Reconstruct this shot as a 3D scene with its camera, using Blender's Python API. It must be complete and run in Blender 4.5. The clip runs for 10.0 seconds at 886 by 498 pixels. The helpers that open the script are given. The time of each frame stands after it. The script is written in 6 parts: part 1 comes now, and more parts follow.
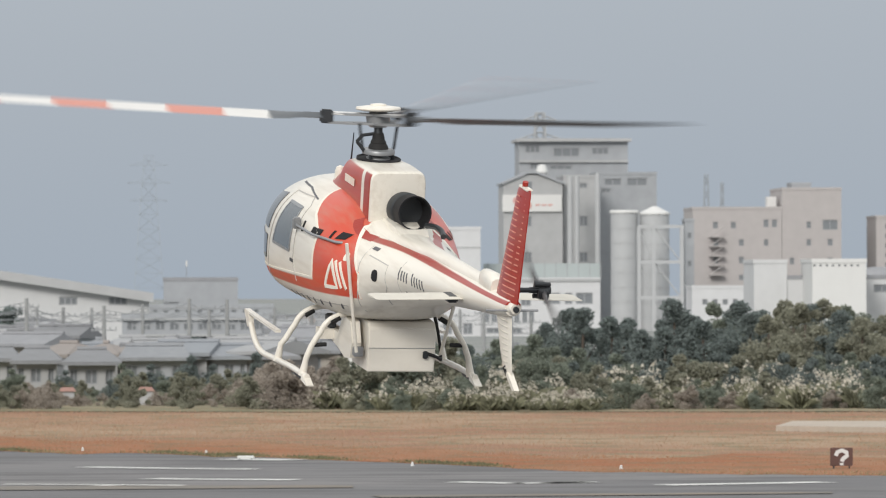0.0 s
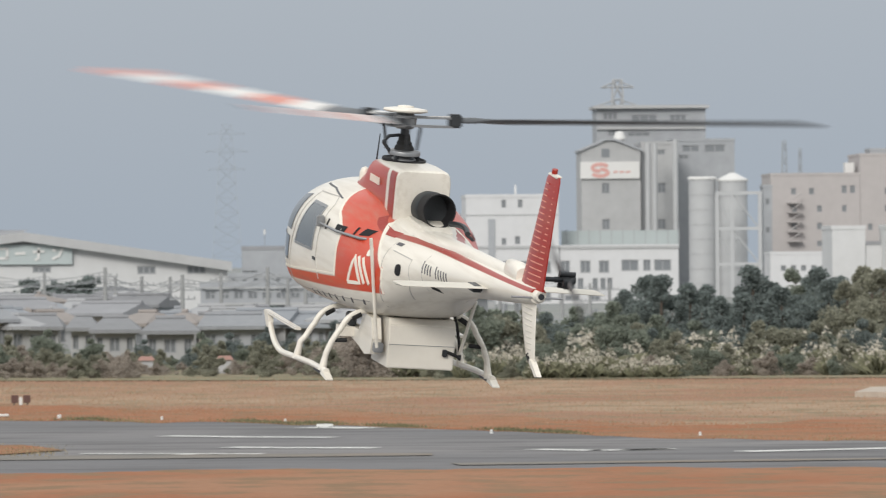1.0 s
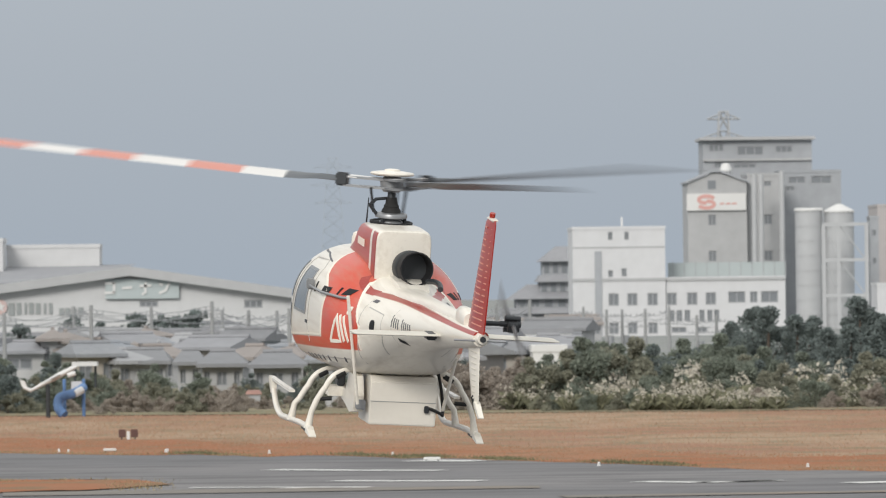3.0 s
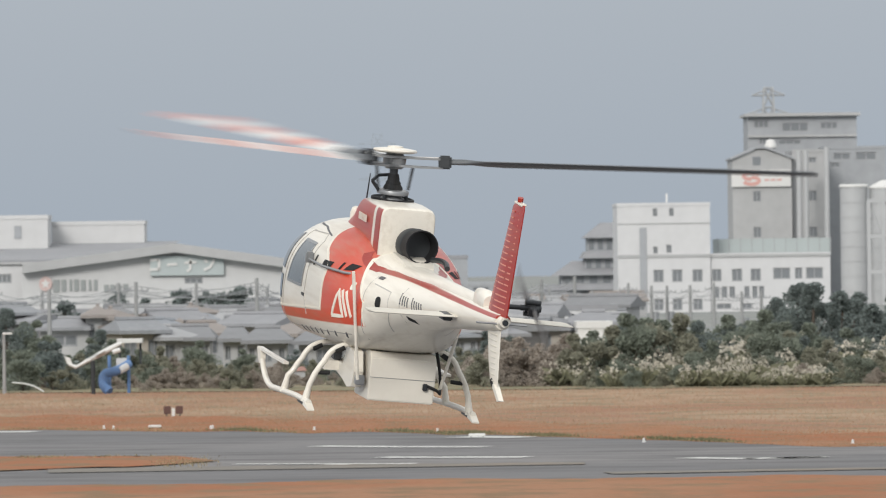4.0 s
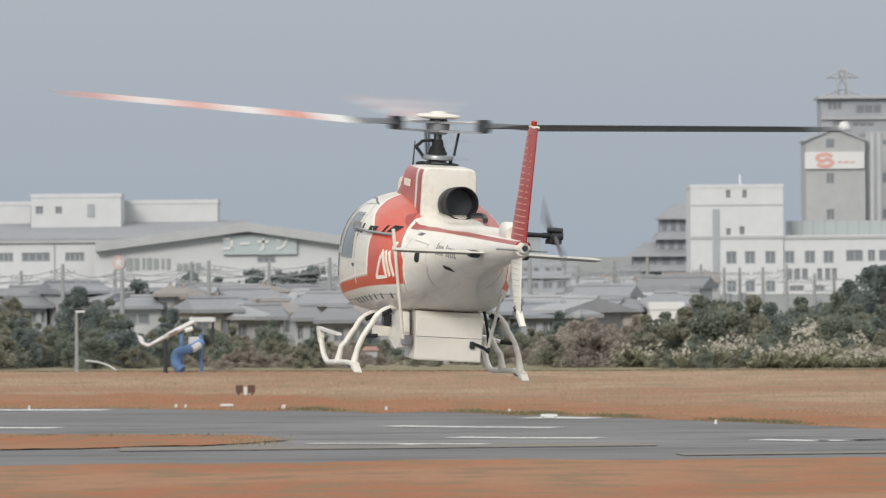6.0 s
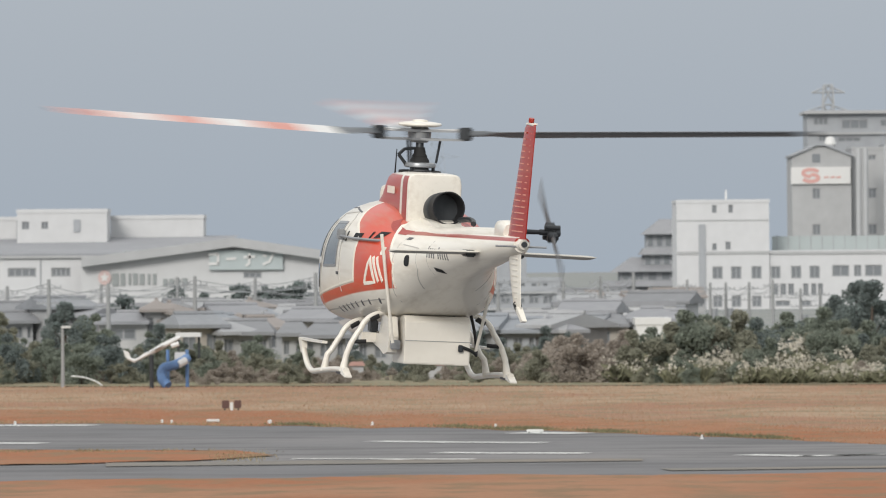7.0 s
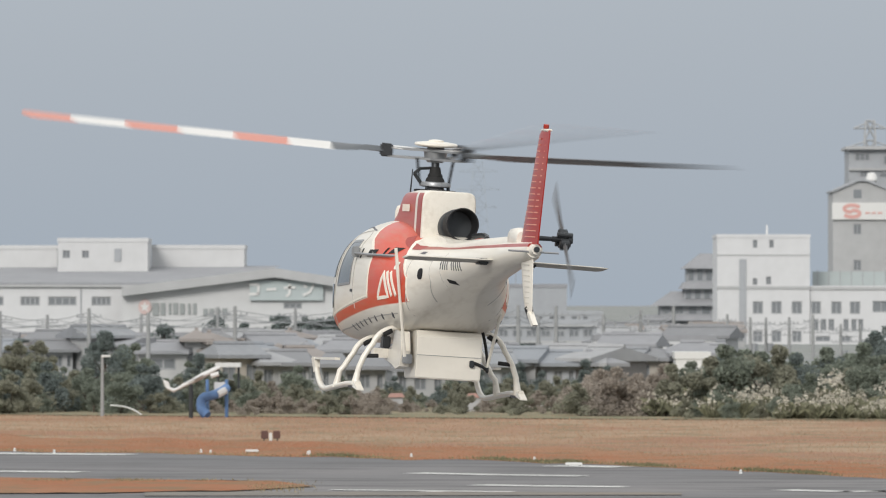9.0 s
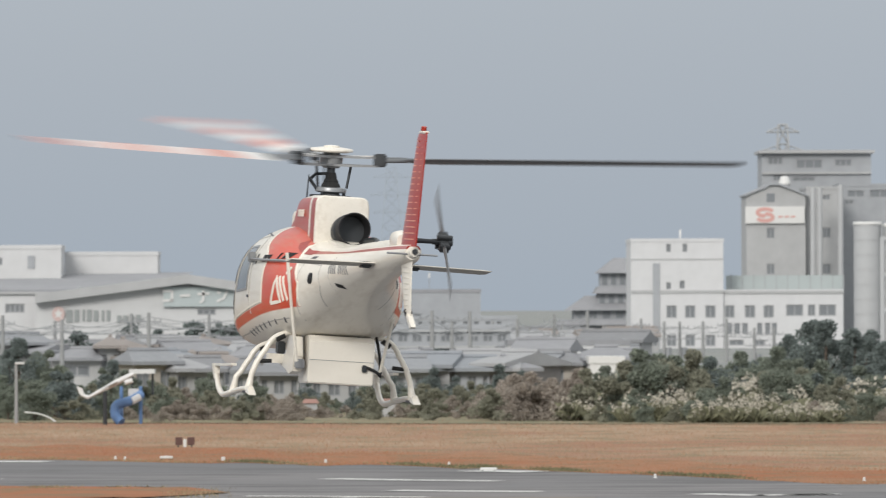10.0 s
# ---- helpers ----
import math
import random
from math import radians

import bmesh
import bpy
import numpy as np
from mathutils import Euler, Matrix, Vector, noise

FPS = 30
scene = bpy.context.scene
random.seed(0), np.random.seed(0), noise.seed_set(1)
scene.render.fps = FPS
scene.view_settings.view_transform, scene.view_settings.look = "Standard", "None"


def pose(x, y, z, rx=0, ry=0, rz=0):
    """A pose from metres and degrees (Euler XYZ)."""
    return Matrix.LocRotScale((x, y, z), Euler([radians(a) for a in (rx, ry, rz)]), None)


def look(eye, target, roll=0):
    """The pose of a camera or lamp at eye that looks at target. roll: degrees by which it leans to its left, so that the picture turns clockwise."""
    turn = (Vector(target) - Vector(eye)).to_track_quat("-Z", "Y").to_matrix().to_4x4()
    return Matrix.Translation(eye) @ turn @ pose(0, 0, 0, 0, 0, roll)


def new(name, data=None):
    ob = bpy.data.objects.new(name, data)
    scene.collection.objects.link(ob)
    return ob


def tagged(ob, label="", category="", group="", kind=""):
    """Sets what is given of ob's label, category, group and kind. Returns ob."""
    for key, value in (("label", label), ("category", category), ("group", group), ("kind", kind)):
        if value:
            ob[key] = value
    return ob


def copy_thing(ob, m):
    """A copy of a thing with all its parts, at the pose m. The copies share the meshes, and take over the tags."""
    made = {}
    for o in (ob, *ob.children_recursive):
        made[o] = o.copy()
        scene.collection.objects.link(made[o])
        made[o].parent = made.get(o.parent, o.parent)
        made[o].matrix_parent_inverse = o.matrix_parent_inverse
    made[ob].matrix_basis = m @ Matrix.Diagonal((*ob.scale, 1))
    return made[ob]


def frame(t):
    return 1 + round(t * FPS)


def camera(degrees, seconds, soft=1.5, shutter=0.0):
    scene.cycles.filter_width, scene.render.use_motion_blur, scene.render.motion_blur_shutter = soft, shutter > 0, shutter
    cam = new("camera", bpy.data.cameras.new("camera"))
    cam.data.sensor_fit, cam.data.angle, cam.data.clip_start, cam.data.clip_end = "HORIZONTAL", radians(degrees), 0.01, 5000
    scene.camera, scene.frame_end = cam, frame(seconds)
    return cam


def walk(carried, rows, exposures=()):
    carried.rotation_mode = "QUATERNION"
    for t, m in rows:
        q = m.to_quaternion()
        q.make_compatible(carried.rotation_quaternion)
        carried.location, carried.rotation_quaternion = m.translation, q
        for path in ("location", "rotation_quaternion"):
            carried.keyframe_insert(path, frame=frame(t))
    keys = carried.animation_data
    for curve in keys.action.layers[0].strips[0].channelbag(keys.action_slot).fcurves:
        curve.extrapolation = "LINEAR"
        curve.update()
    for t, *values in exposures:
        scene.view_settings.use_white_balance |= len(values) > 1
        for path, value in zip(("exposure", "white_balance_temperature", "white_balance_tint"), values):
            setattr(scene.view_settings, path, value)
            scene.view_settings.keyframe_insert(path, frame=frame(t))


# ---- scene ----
# Pan, tilt and lean of the tripod head, in degrees, against time
PAN = [
    (0, 2.1536, 0.2956, -0.179),
    (0.5, 2.0146, 0.2501, -0.306),
    (1, 1.5865, 0.0638, -0.440),
    (1.5, 0.9986, 0.1869, -0.434),
    (2, 0.8158, 0.2492, -0.584),
    (2.2, 0.8163, 0.2079, -0.596),
    (3.3, 0.8038, 0.3313, -0.714),
    (3.5, 0.6962, 0.2484, -0.637),
    (4, 0.4903, 0.1422, -0.724),
    (4.5, 0.1303, 0.1289, -0.629),
    (5, -0.1588, -0.0448, -0.334),
    (5.5, -0.2593, -0.0534, -0.338),
    (6, -0.0387, 0.0048, -0.426),
    (6.2, 0.0924, 0.0818, -0.445),
    (7.5, 0.0238, 0.1462, -0.414),
    (8, 0.0782, 0.2685, -0.226),
    (8.5, 0.0000, 0.3438, 0.000),
    (9, -0.2305, 0.3484, 0.069),
    (9.5, -0.0854, 0.3453, -0.139),
    (10, 0.3959, 0.3868, -0.186),]
EYE = (0.0, 0.0, 5.0)


def aim(pan, tilt, lean):
    p, e = radians(pan), radians(tilt)
    way = Vector((math.sin(p) * math.cos(e), math.cos(p) * math.cos(e), math.sin(e)))
    return look(EYE, Vector(EYE) + way * 100, lean)


cam = camera(6.411, 10.0, soft=1.1, shutter=0.22)
cam.data.dof.use_dof, cam.data.dof.focus_distance, cam.data.dof.aperture_fstop = True, 99.0, 9.0
walk(cam, [(t, aim(p, e, r)) for t, p, e, r in PAN], exposures=[(0.0, 0.0), (10.0, 0.0)])

# ---- light: a bright overcast sky with a veiled sun behind the camera ----
world = bpy.data.worlds.new("overcast")
scene.world = world
world.use_nodes = True
wn, wl = world.node_tree.nodes, world.node_tree.links
wn.clear()
sky = wn.new("ShaderNodeTexSky")
sky.sky_type = "NISHITA"
sky.sun_disc = False
sky.sun_elevation, sky.sun_rotation = radians(25), radians(199)
sky.dust_density, sky.air_density = 3.0, 1.0
thin = wn.new("ShaderNodeMix")
thin.data_type = "RGBA"
thin.inputs["Factor"].default_value = 0.93
scaled = wn.new("ShaderNodeMix")
scaled.data_type, scaled.blend_type = "RGBA", "MULTIPLY"
scaled.inputs["Factor"].default_value = 1.0
scaled.inputs[7].default_value = (0.12, 0.12, 0.12, 1)
wl.new(sky.outputs["Color"], scaled.inputs[6])
wl.new(scaled.outputs[2], thin.inputs[6])
# cloud deck: bluish grey low down, a little brighter overhead
wco = wn.new("ShaderNodeTexCoord")
wsep = wn.new("ShaderNodeSeparateXYZ")
wl.new(wco.outputs["Generated"], wsep.inputs[0])
deck = wn.new("ShaderNodeValToRGB")
wl.new(wsep.outputs["Z"], deck.inputs[0])
deck.color_ramp.elements[0].position, deck.color_ramp.elements[0].color = 0.0, (0.385, 0.442, 0.512, 1)
deck.color_ramp.elements[1].position, deck.color_ramp.elements[1].color = 0.03, (0.424, 0.471, 0.53, 1)
top = deck.color_ramp.elements.new(0.5)
top.color = (1.12, 1.13, 1.12, 1)
wl.new(deck.outputs[0], thin.inputs[7])
wbg = wn.new("ShaderNodeBackground")
wbg.inputs["Strength"].default_value = 1.0
wl.new(thin.outputs[2], wbg.inputs["Color"])
wout = wn.new("ShaderNodeOutputWorld")
wl.new(wbg.outputs[0], wout.inputs[0])

sun_data = bpy.data.lights.new("sun", "SUN")
sun_data.energy, sun_data.angle, sun_data.color = 1.9, radians(16), (1.0, 0.962, 0.91)
sun = new("sun", sun_data)
sun.matrix_world = look((-28, -80, 40), (0, 0, 0))


# ---- materials ----
def material(name, colour, rough=0.6, metal=0.0, vary=0.12, grain=6.0, bump=0.1, patch=0.7, island=0.0, spec=0.4, leaf=0.0):
    """A painted or natural surface: base colour with a broad and a fine variation, and fine relief."""
    m = bpy.data.materials.new(name)
    m.use_nodes = True
    n, l = m.node_tree.nodes, m.node_tree.links
    b = n["Principled BSDF"]
    b.inputs["Roughness"].default_value, b.inputs["Metallic"].default_value = rough, metal
    b.inputs["Specular IOR Level"].default_value = spec
    co = n.new("ShaderNodeTexCoord")
    fine, broad = n.new("ShaderNodeTexNoise"), n.new("ShaderNodeTexNoise")
    fine.inputs["Scale"].default_value, fine.inputs["Detail"].default_value = grain, 6
    broad.inputs["Scale"].default_value, broad.inputs["Detail"].default_value = patch, 3
    for t in (fine, broad):
        l.new(co.outputs["Object"], t.inputs["Vector"])
    add = n.new("ShaderNodeMath")
    add.operation = "ADD"
    l.new(fine.outputs[0], add.inputs[0])
    l.new(broad.outputs[0], add.inputs[1])
    last = add.outputs[0]
    if island:
        geo = n.new("ShaderNodeNewGeometry")
        extra = n.new("ShaderNodeMath")
        extra.operation, extra.inputs[1].default_value = "MULTIPLY_ADD", island / max(vary, 0.01)
        l.new(geo.outputs["Random Per Island"], extra.inputs[0])
        l.new(last, extra.inputs[2])
        shift = n.new("ShaderNodeMath")
        shift.operation, shift.inputs[1].default_value = "SUBTRACT", 0.5 * island / max(vary, 0.01)
        l.new(extra.outputs[0], shift.inputs[0])
        last = shift.outputs[0]
    gain = n.new("ShaderNodeMapRange")
    gain.inputs["From Min"].default_value, gain.inputs["From Max"].default_value = 0.0, 2.0
    gain.inputs["To Min"].default_value, gain.inputs["To Max"].default_value = 1 - 2.4 * vary, 1 + 2.4 * vary
    gain.clamp = False
    l.new(last, gain.inputs["Value"])
    mul = n.new("ShaderNodeVectorMath")
    mul.operation = "SCALE"
    mul.inputs[0].default_value = colour
    l.new(gain.outputs[0], mul.inputs["Scale"])
    l.new(mul.outputs[0], b.inputs["Base Color"])
    if bump:
        bp = n.new("ShaderNodeBump")
        bp.inputs["Strength"].default_value, bp.inputs["Distance"].default_value = bump, 0.03
        l.new(fine.outputs[0], bp.inputs["Height"])
        l.new(bp.outputs[0], b.inputs["Normal"])
    if leaf:
        tr = n.new("ShaderNodeBsdfTranslucent")
        l.new(mul.outputs[0], tr.inputs["Color"])
        both = n.new("ShaderNodeMixShader")
        both.inputs[0].default_value = leaf
        l.new(b.outputs[0], both.inputs[1])
        l.new(tr.outputs[0], both.inputs[2])
        l.new(both.outputs[0], n["Material Output"].inputs["Surface"])
    return m


def sums(m):
    """Small helpers that add arithmetic nodes to a material."""
    n, l = m.node_tree.nodes, m.node_tree.links

    def op(kind, a, b=0.0, c=0.0):
        k = n.new("ShaderNodeMath")
        k.operation = kind
        for i, v in enumerate((a, b, c)):
            if hasattr(v, "is_linked"):
                l.new(v, k.inputs[i])
            else:
                k.inputs[i].default_value = v
        return k.outputs[0]

    def step(v, edge, soft=0.008):
        """0 below the edge, 1 above it."""
        k = n.new("ShaderNodeMapRange")
        l.new(v, k.inputs["Value"])
        if hasattr(edge, "is_linked"):
            l.new(op("SUBTRACT", edge, soft), k.inputs["From Min"])
            l.new(op("ADD", edge, soft), k.inputs["From Max"])
        else:
            k.inputs["From Min"].default_value, k.inputs["From Max"].default_value = edge - soft, edge + soft
        return k.outputs[0]

    def mix(f, a, b):
        k = n.new("ShaderNodeMix")
        k.data_type = "RGBA"
        l.new(f, k.inputs["Factor"])
        for i, v in ((6, a), (7, b)):
            if hasattr(v, "is_linked"):
                l.new(v, k.inputs[i])
            else:
                k.inputs[i].default_value = (*v, 1)
        return k.outputs[2]

    co = n.new("ShaderNodeTexCoord")
    sep = n.new("ShaderNodeSeparateXYZ")
    l.new(co.outputs["Object"], sep.inputs[0])
    return op, step, mix, sep.outputs[0], sep.outputs[1], sep.outputs[2]


WHITE, ORANGE, RED = (0.77, 0.73, 0.65), (0.58, 0.058, 0.02), (0.34, 0.028, 0.016)


def livery(name, kind):
    """Glossy aircraft paint: cream white with orange and red fields, lightly grimed."""
    m = bpy.data.materials.new(name)
    m.use_nodes = True
    n, l = m.node_tree.nodes, m.node_tree.links
    op, step, mix, x, y, z = sums(m)
    b = n["Principled BSDF"]
    b.inputs["Roughness"].default_value, b.inputs["Coat Weight"].default_value = 0.32, 0.18
    b.inputs["Coat Roughness"].default_value = 0.12
    if kind == "body":
        # orange belt along the lower cabin, wider block behind the cabin door that sweeps forward over the shoulder
        belt = op("MULTIPLY", step(z, op("MULTIPLY_ADD", x, -0.105, 0.93)), op("SUBTRACT", 1.0, step(z, op("MULTIPLY_ADD", x, -0.115, 1.06))))
        rise = op("POWER", op("MAXIMUM", op("DIVIDE", op("SUBTRACT", z, 1.70), 0.40), 0.0), 0.75)
        front = op("MULTIPLY_ADD", rise, 0.72, -0.65)
        back = op("MULTIPLY_ADD", op("MAXIMUM", op("DIVIDE", op("SUBTRACT", z, 1.45), 0.45), 0.0), 0.70, -1.90)
        block = op("MULTIPLY", op("SUBTRACT", 1.0, step(x, front)), step(z, op("MULTIPLY_ADD", x, -0.105, 0.93)))
        belt = op("MAXIMUM", belt, block)
        paint = op("MULTIPLY", belt, step(x, back))
        # red line that runs along the shoulder of the boom to the fin
        run = op("SUBTRACT", 1.0, step(x, -1.45))
        lift = op("MULTIPLY_ADD", x, -0.026, 1.75)
        line = op("MULTIPLY", step(z, lift, 0.004), op("SUBTRACT", 1.0, step(z, op("ADD", lift, 0.044), 0.004)))
        line = op("MULTIPLY", line, run)
        col = mix(paint, WHITE, ORANGE)
        col = mix(line, col, RED)
    elif kind == "cowl":
        under = op("SUBTRACT", 1.0, step(z, 2.515))
        paint = op("MULTIPLY", step(x, -0.74), under)
        col = mix(paint, WHITE, (0.44, 0.05, 0.03))
        stripe = op("MULTIPLY", step(x, -1.09), op("SUBTRACT", 1.0, step(x, -0.85)))
        col = mix(op("MULTIPLY", stripe, under), col, RED)
    elif kind == "fin":
        col = mix(step(z, 1.95), WHITE, (0.36, 0.018, 0.010))
    else:
        col = WHITE
    grime = n.new("ShaderNodeTexNoise")
    grime.inputs["Scale"].default_value, grime.inputs["Detail"].default_value = 2.2, 5
    streak = n.new("ShaderNodeMapping")
    streak.inputs["Scale"].default_value = (0.5, 2.0, 2.0)
    co = n.new("ShaderNodeTexCoord")
    l.new(co.outputs["Object"], streak.inputs[0])
    l.new(streak.outputs[0], grime.inputs["Vector"])
    dirt = n.new("ShaderNodeMapRange")
    dirt.inputs["From Min"].default_value, dirt.inputs["From Max"].default_value = 0.52, 0.85
    dirt.inputs["To Max"].default_value = {"box": 0.10, "fin": 0.3}.get(kind, 0.46)
    # oil and exhaust film that has run back along the skin in thin streaks
    film = n.new("ShaderNodeTexNoise")
    film.inputs["Scale"].default_value, film.inputs["Detail"].default_value = 3.0, 4
    drawn = n.new("ShaderNodeMapping")
    drawn.inputs["Scale"].default_value = (0.35, 5.0, 5.0)
    l.new(co.outputs["Object"], drawn.inputs[0])
    l.new(drawn.outputs[0], film.inputs["Vector"])
    l.new(op("MULTIPLY_ADD", film.outputs[0], 0.45, op("MULTIPLY", grime.outputs[0], 0.62)), dirt.inputs["Value"])
    if hasattr(col, "is_linked"):
        out = mix(dirt.outputs[0], col, (0.36, 0.29, 0.20))
    else:
        out = mix(dirt.outputs[0], WHITE, (0.40, 0.34, 0.26))
    l.new(out, b.inputs["Base Color"])
    l.new(op("MULTIPLY_ADD", grime.outputs[0], 0.25, 0.22), b.inputs["Roughness"])
    return m


def glass(name, colour, rough=0.08):
    m = bpy.data.materials.new(name)
    m.use_nodes = True
    b = m.node_tree.nodes["Principled BSDF"]
    b.inputs["Base Color"].default_value = (*colour, 1)
    b.inputs["Roughness"].default_value, b.inputs["Specular IOR Level"].default_value = rough, 0.6
    return m


M_BODY, M_COWL, M_FIN = livery("body_paint", "body"), livery("cowling_paint", "cowl"), livery("fin_paint", "fin")
M_WHITE = livery("white_paint", "plain")
M_BOXWHITE = livery("box_paint", "box")
M_ORANGE = material("orange_paint", ORANGE, 0.35, vary=0.06)
M_RED = material("red_paint", RED, 0.35, vary=0.06)
M_SEAM = material("seam_sealant", (0.47, 0.45, 0.42), 0.6, vary=0.05, bump=0)
M_CREAM = material("cream_decal", (0.82, 0.78, 0.68), 0.4, vary=0.04, bump=0)
M_BLACKPAINT = material("dark_decal", (0.10, 0.10, 0.11), 0.5, vary=0.06, bump=0)
M_SOOT = material("sooty_steel", (0.018, 0.018, 0.02), 0.7, 0.3, vary=0.2)
M_STEEL = material("dark_steel", (0.06, 0.065, 0.07), 0.45, 0.6, vary=0.15)
M_GREYMETAL = material("grey_alloy", (0.32, 0.33, 0.34), 0.4, 0.5, vary=0.1)
M_RUBBER = material("black_rubber", (0.02, 0.02, 0.02), 0.8)
M_BLADE = material("blade_underside", (0.11, 0.12, 0.13), 0.45, vary=0.06)
M_STAB = material("stabiliser_underside", (0.62, 0.59, 0.52), 0.5, vary=0.08)
M_CABINGLASS = glass("cabin_glass", (0.10, 0.115, 0.125), 0.06)
M_DARKGLASS = glass("dark_glass", (0.015, 0.018, 0.022), 0.05)
# far panes: lightened to grey, the distance haze is put into the colour
M_HAZEPANE = glass("hazed_window_glass", (0.20, 0.215, 0.23), 0.12)

# far walls: paled with a blue cast, so haze is mixed into their colours
M_CONCRETE = material("hazed_weathered_concrete", (0.39, 0.395, 0.40), 0.85, vary=0.10, grain=0.8, patch=0.08)
M_GREYCON = material("grey_concrete", (0.335, 0.35, 0.37), 0.85, vary=0.12, grain=0.8, patch=0.08)
M_PINKCON = material("pinkish_render", (0.41, 0.385, 0.38), 0.85, vary=0.07, grain=0.8, patch=0.06)
M_WHITEWALL = material("white_wall", (0.555, 0.56, 0.57), 0.7, vary=0.06, grain=0.9, patch=0.1)
M_CREAMWALL = material("cream_wall", (0.535, 0.54, 0.545), 0.75, vary=0.07, grain=0.9, patch=0.1)
M_ROOFGREY = material("grey_roofing", (0.27, 0.275, 0.29), 0.85, vary=0.12, grain=1.2, patch=0.15)
M_TILE = material("roof_tiles", (0.23, 0.24, 0.255), 0.6, vary=0.18, grain=3.0, patch=0.4)
M_HOUSE = material("town_render", (0.375, 0.38, 0.385), 0.85, vary=0.1, grain=1.0, patch=0.1)
M_HOUSEG = material("town_grey_render", (0.355, 0.375, 0.40), 0.8, vary=0.1, grain=1.0, patch=0.1)
M_HOUSETILE = material("town_tiles", (0.215, 0.22, 0.23), 0.85, vary=0.12, grain=2.0, patch=0.3)
# store sign green, greyed in its base colour to stand for haze
M_GREENSIGN = material("hazed_green_board", (0.40, 0.45, 0.455), 0.6, vary=0.06)
M_SILO = material("silo_paint", (0.42, 0.43, 0.44), 0.6, vary=0.07, grain=0.7, patch=0.1)
M_SIGNWHITE = material("sign_white", (0.62, 0.62, 0.61), 0.5, vary=0.03)
# tower sign red, paled to pink: haze painted into the colour
M_HAZERED = material("hazed_sign_red", (0.58, 0.33, 0.30), 0.5, vary=0.03)
M_POLE = material("concrete_pole", (0.28, 0.285, 0.285), 0.8, vary=0.1)
# playground blue, its saturation lowered to paint in some haze
M_BLUE = material("blue_plastic", (0.12, 0.22, 0.42), 0.5, vary=0.08)
M_BROWNSIGN = material("dark_brown_board", (0.10, 0.05, 0.042), 0.6)
M_MARK = material("runway_paint", (0.62, 0.62, 0.60), 0.8, vary=0.22, grain=2.0, patch=0.5)
M_BRICKRED = material("red_tin_roof", (0.32, 0.19, 0.16), 0.7, vary=0.1)


def ground_mat(name, c1, c2, c3, scale, rough=0.95, stretch=(1, 1, 1)):
    """Ground cover of three mixed tones in broad drifts with a fine grain."""
    m = bpy.data.materials.new(name)
    m.use_nodes = True
    n, l = m.node_tree.nodes, m.node_tree.links
    op, step, mix, x, y, z = sums(m)
    b = n["Principled BSDF"]
    b.inputs["Roughness"].default_value = rough
    b.inputs["Specular IOR Level"].default_value = 0.15
    co = n.new("ShaderNodeTexCoord")
    mp = n.new("ShaderNodeMapping")
    mp.inputs["Scale"].default_value = stretch
    l.new(co.outputs["Object"], mp.inputs[0])
    a, f, g = (n.new("ShaderNodeTexNoise") for _ in range(3))
    for t, s in ((a, scale), (f, scale * 7), (g, scale * 60)):
        t.inputs["Scale"].default_value, t.inputs["Detail"].default_value = s, 5
        l.new(mp.outputs[0], t.inputs["Vector"])
    one = mix(step(a.outputs[0], 0.5, 0.07), c1, c2)
    two = mix(step(f.outputs[0], 0.55, 0.08), one, c3)
    v = n.new("ShaderNodeVectorMath")
    v.operation = "SCALE"
    l.new(two, v.inputs[0])
    l.new(op("MULTIPLY_ADD", g.outputs[0], 0.4, 0.80), v.inputs["Scale"])
    l.new(v.outputs[0], b.inputs["Base Color"])
    bp = n.new("ShaderNodeBump")
    bp.inputs["Strength"].default_value, bp.inputs["Distance"].default_value = 0.3, 0.1
    l.new(g.outputs[0], bp.inputs["Height"])
    l.new(bp.outputs[0], b.inputs["Normal"])
    return m


M_DRYGRASS = ground_mat("dry_grass", (0.295, 0.165, 0.108), (0.355, 0.255, 0.175), (0.22, 0.18, 0.112), 0.08, stretch=(0.8, 0.55, 1))
M_REDGRASS = ground_mat("rusty_grass", (0.30, 0.13, 0.068), (0.315, 0.17, 0.10), (0.225, 0.145, 0.085), 0.09, stretch=(0.9, 0.6, 1))
M_ASPHALT = ground_mat("worn_asphalt", (0.165, 0.163, 0.168), (0.21, 0.203, 0.203), (0.13, 0.128, 0.13), 0.06, 0.9, stretch=(0.4, 1, 1))
M_VERGE = ground_mat("mixed_verge", (0.22, 0.20, 0.13), (0.26, 0.22, 0.15), (0.17, 0.17, 0.11), 0.06)
M_DIRT = ground_mat("dirty_asphalt", (0.21, 0.195, 0.175), (0.23, 0.20, 0.17), (0.19, 0.18, 0.165), 0.1)
M_TOWN = ground_mat("town_ground", (0.24, 0.25, 0.25), (0.28, 0.28, 0.27), (0.20, 0.22, 0.20), 0.03)
# leaf colours raised above real foliage, so haze over the growth is in them
M_LEAF = material("leaf_dull_green", (0.245, 0.275, 0.225), 0.7, vary=0.2, island=0.25, bump=0, leaf=0.5)
M_LEAFB = material("leaf_dark_blue_green", (0.20, 0.235, 0.225), 0.7, vary=0.2, island=0.25, bump=0, leaf=0.5)
M_LEAFO = material("leaf_olive", (0.30, 0.30, 0.235), 0.75, vary=0.2, island=0.25, bump=0, leaf=0.5)
M_LEAFR = material("leaf_rusty", (0.39, 0.345, 0.30), 0.8, vary=0.2, island=0.25, bump=0, leaf=0.5)
M_REED = material("dry_reed", (0.27, 0.27, 0.185), 0.85, vary=0.15, island=0.4, bump=0, leaf=0.5)
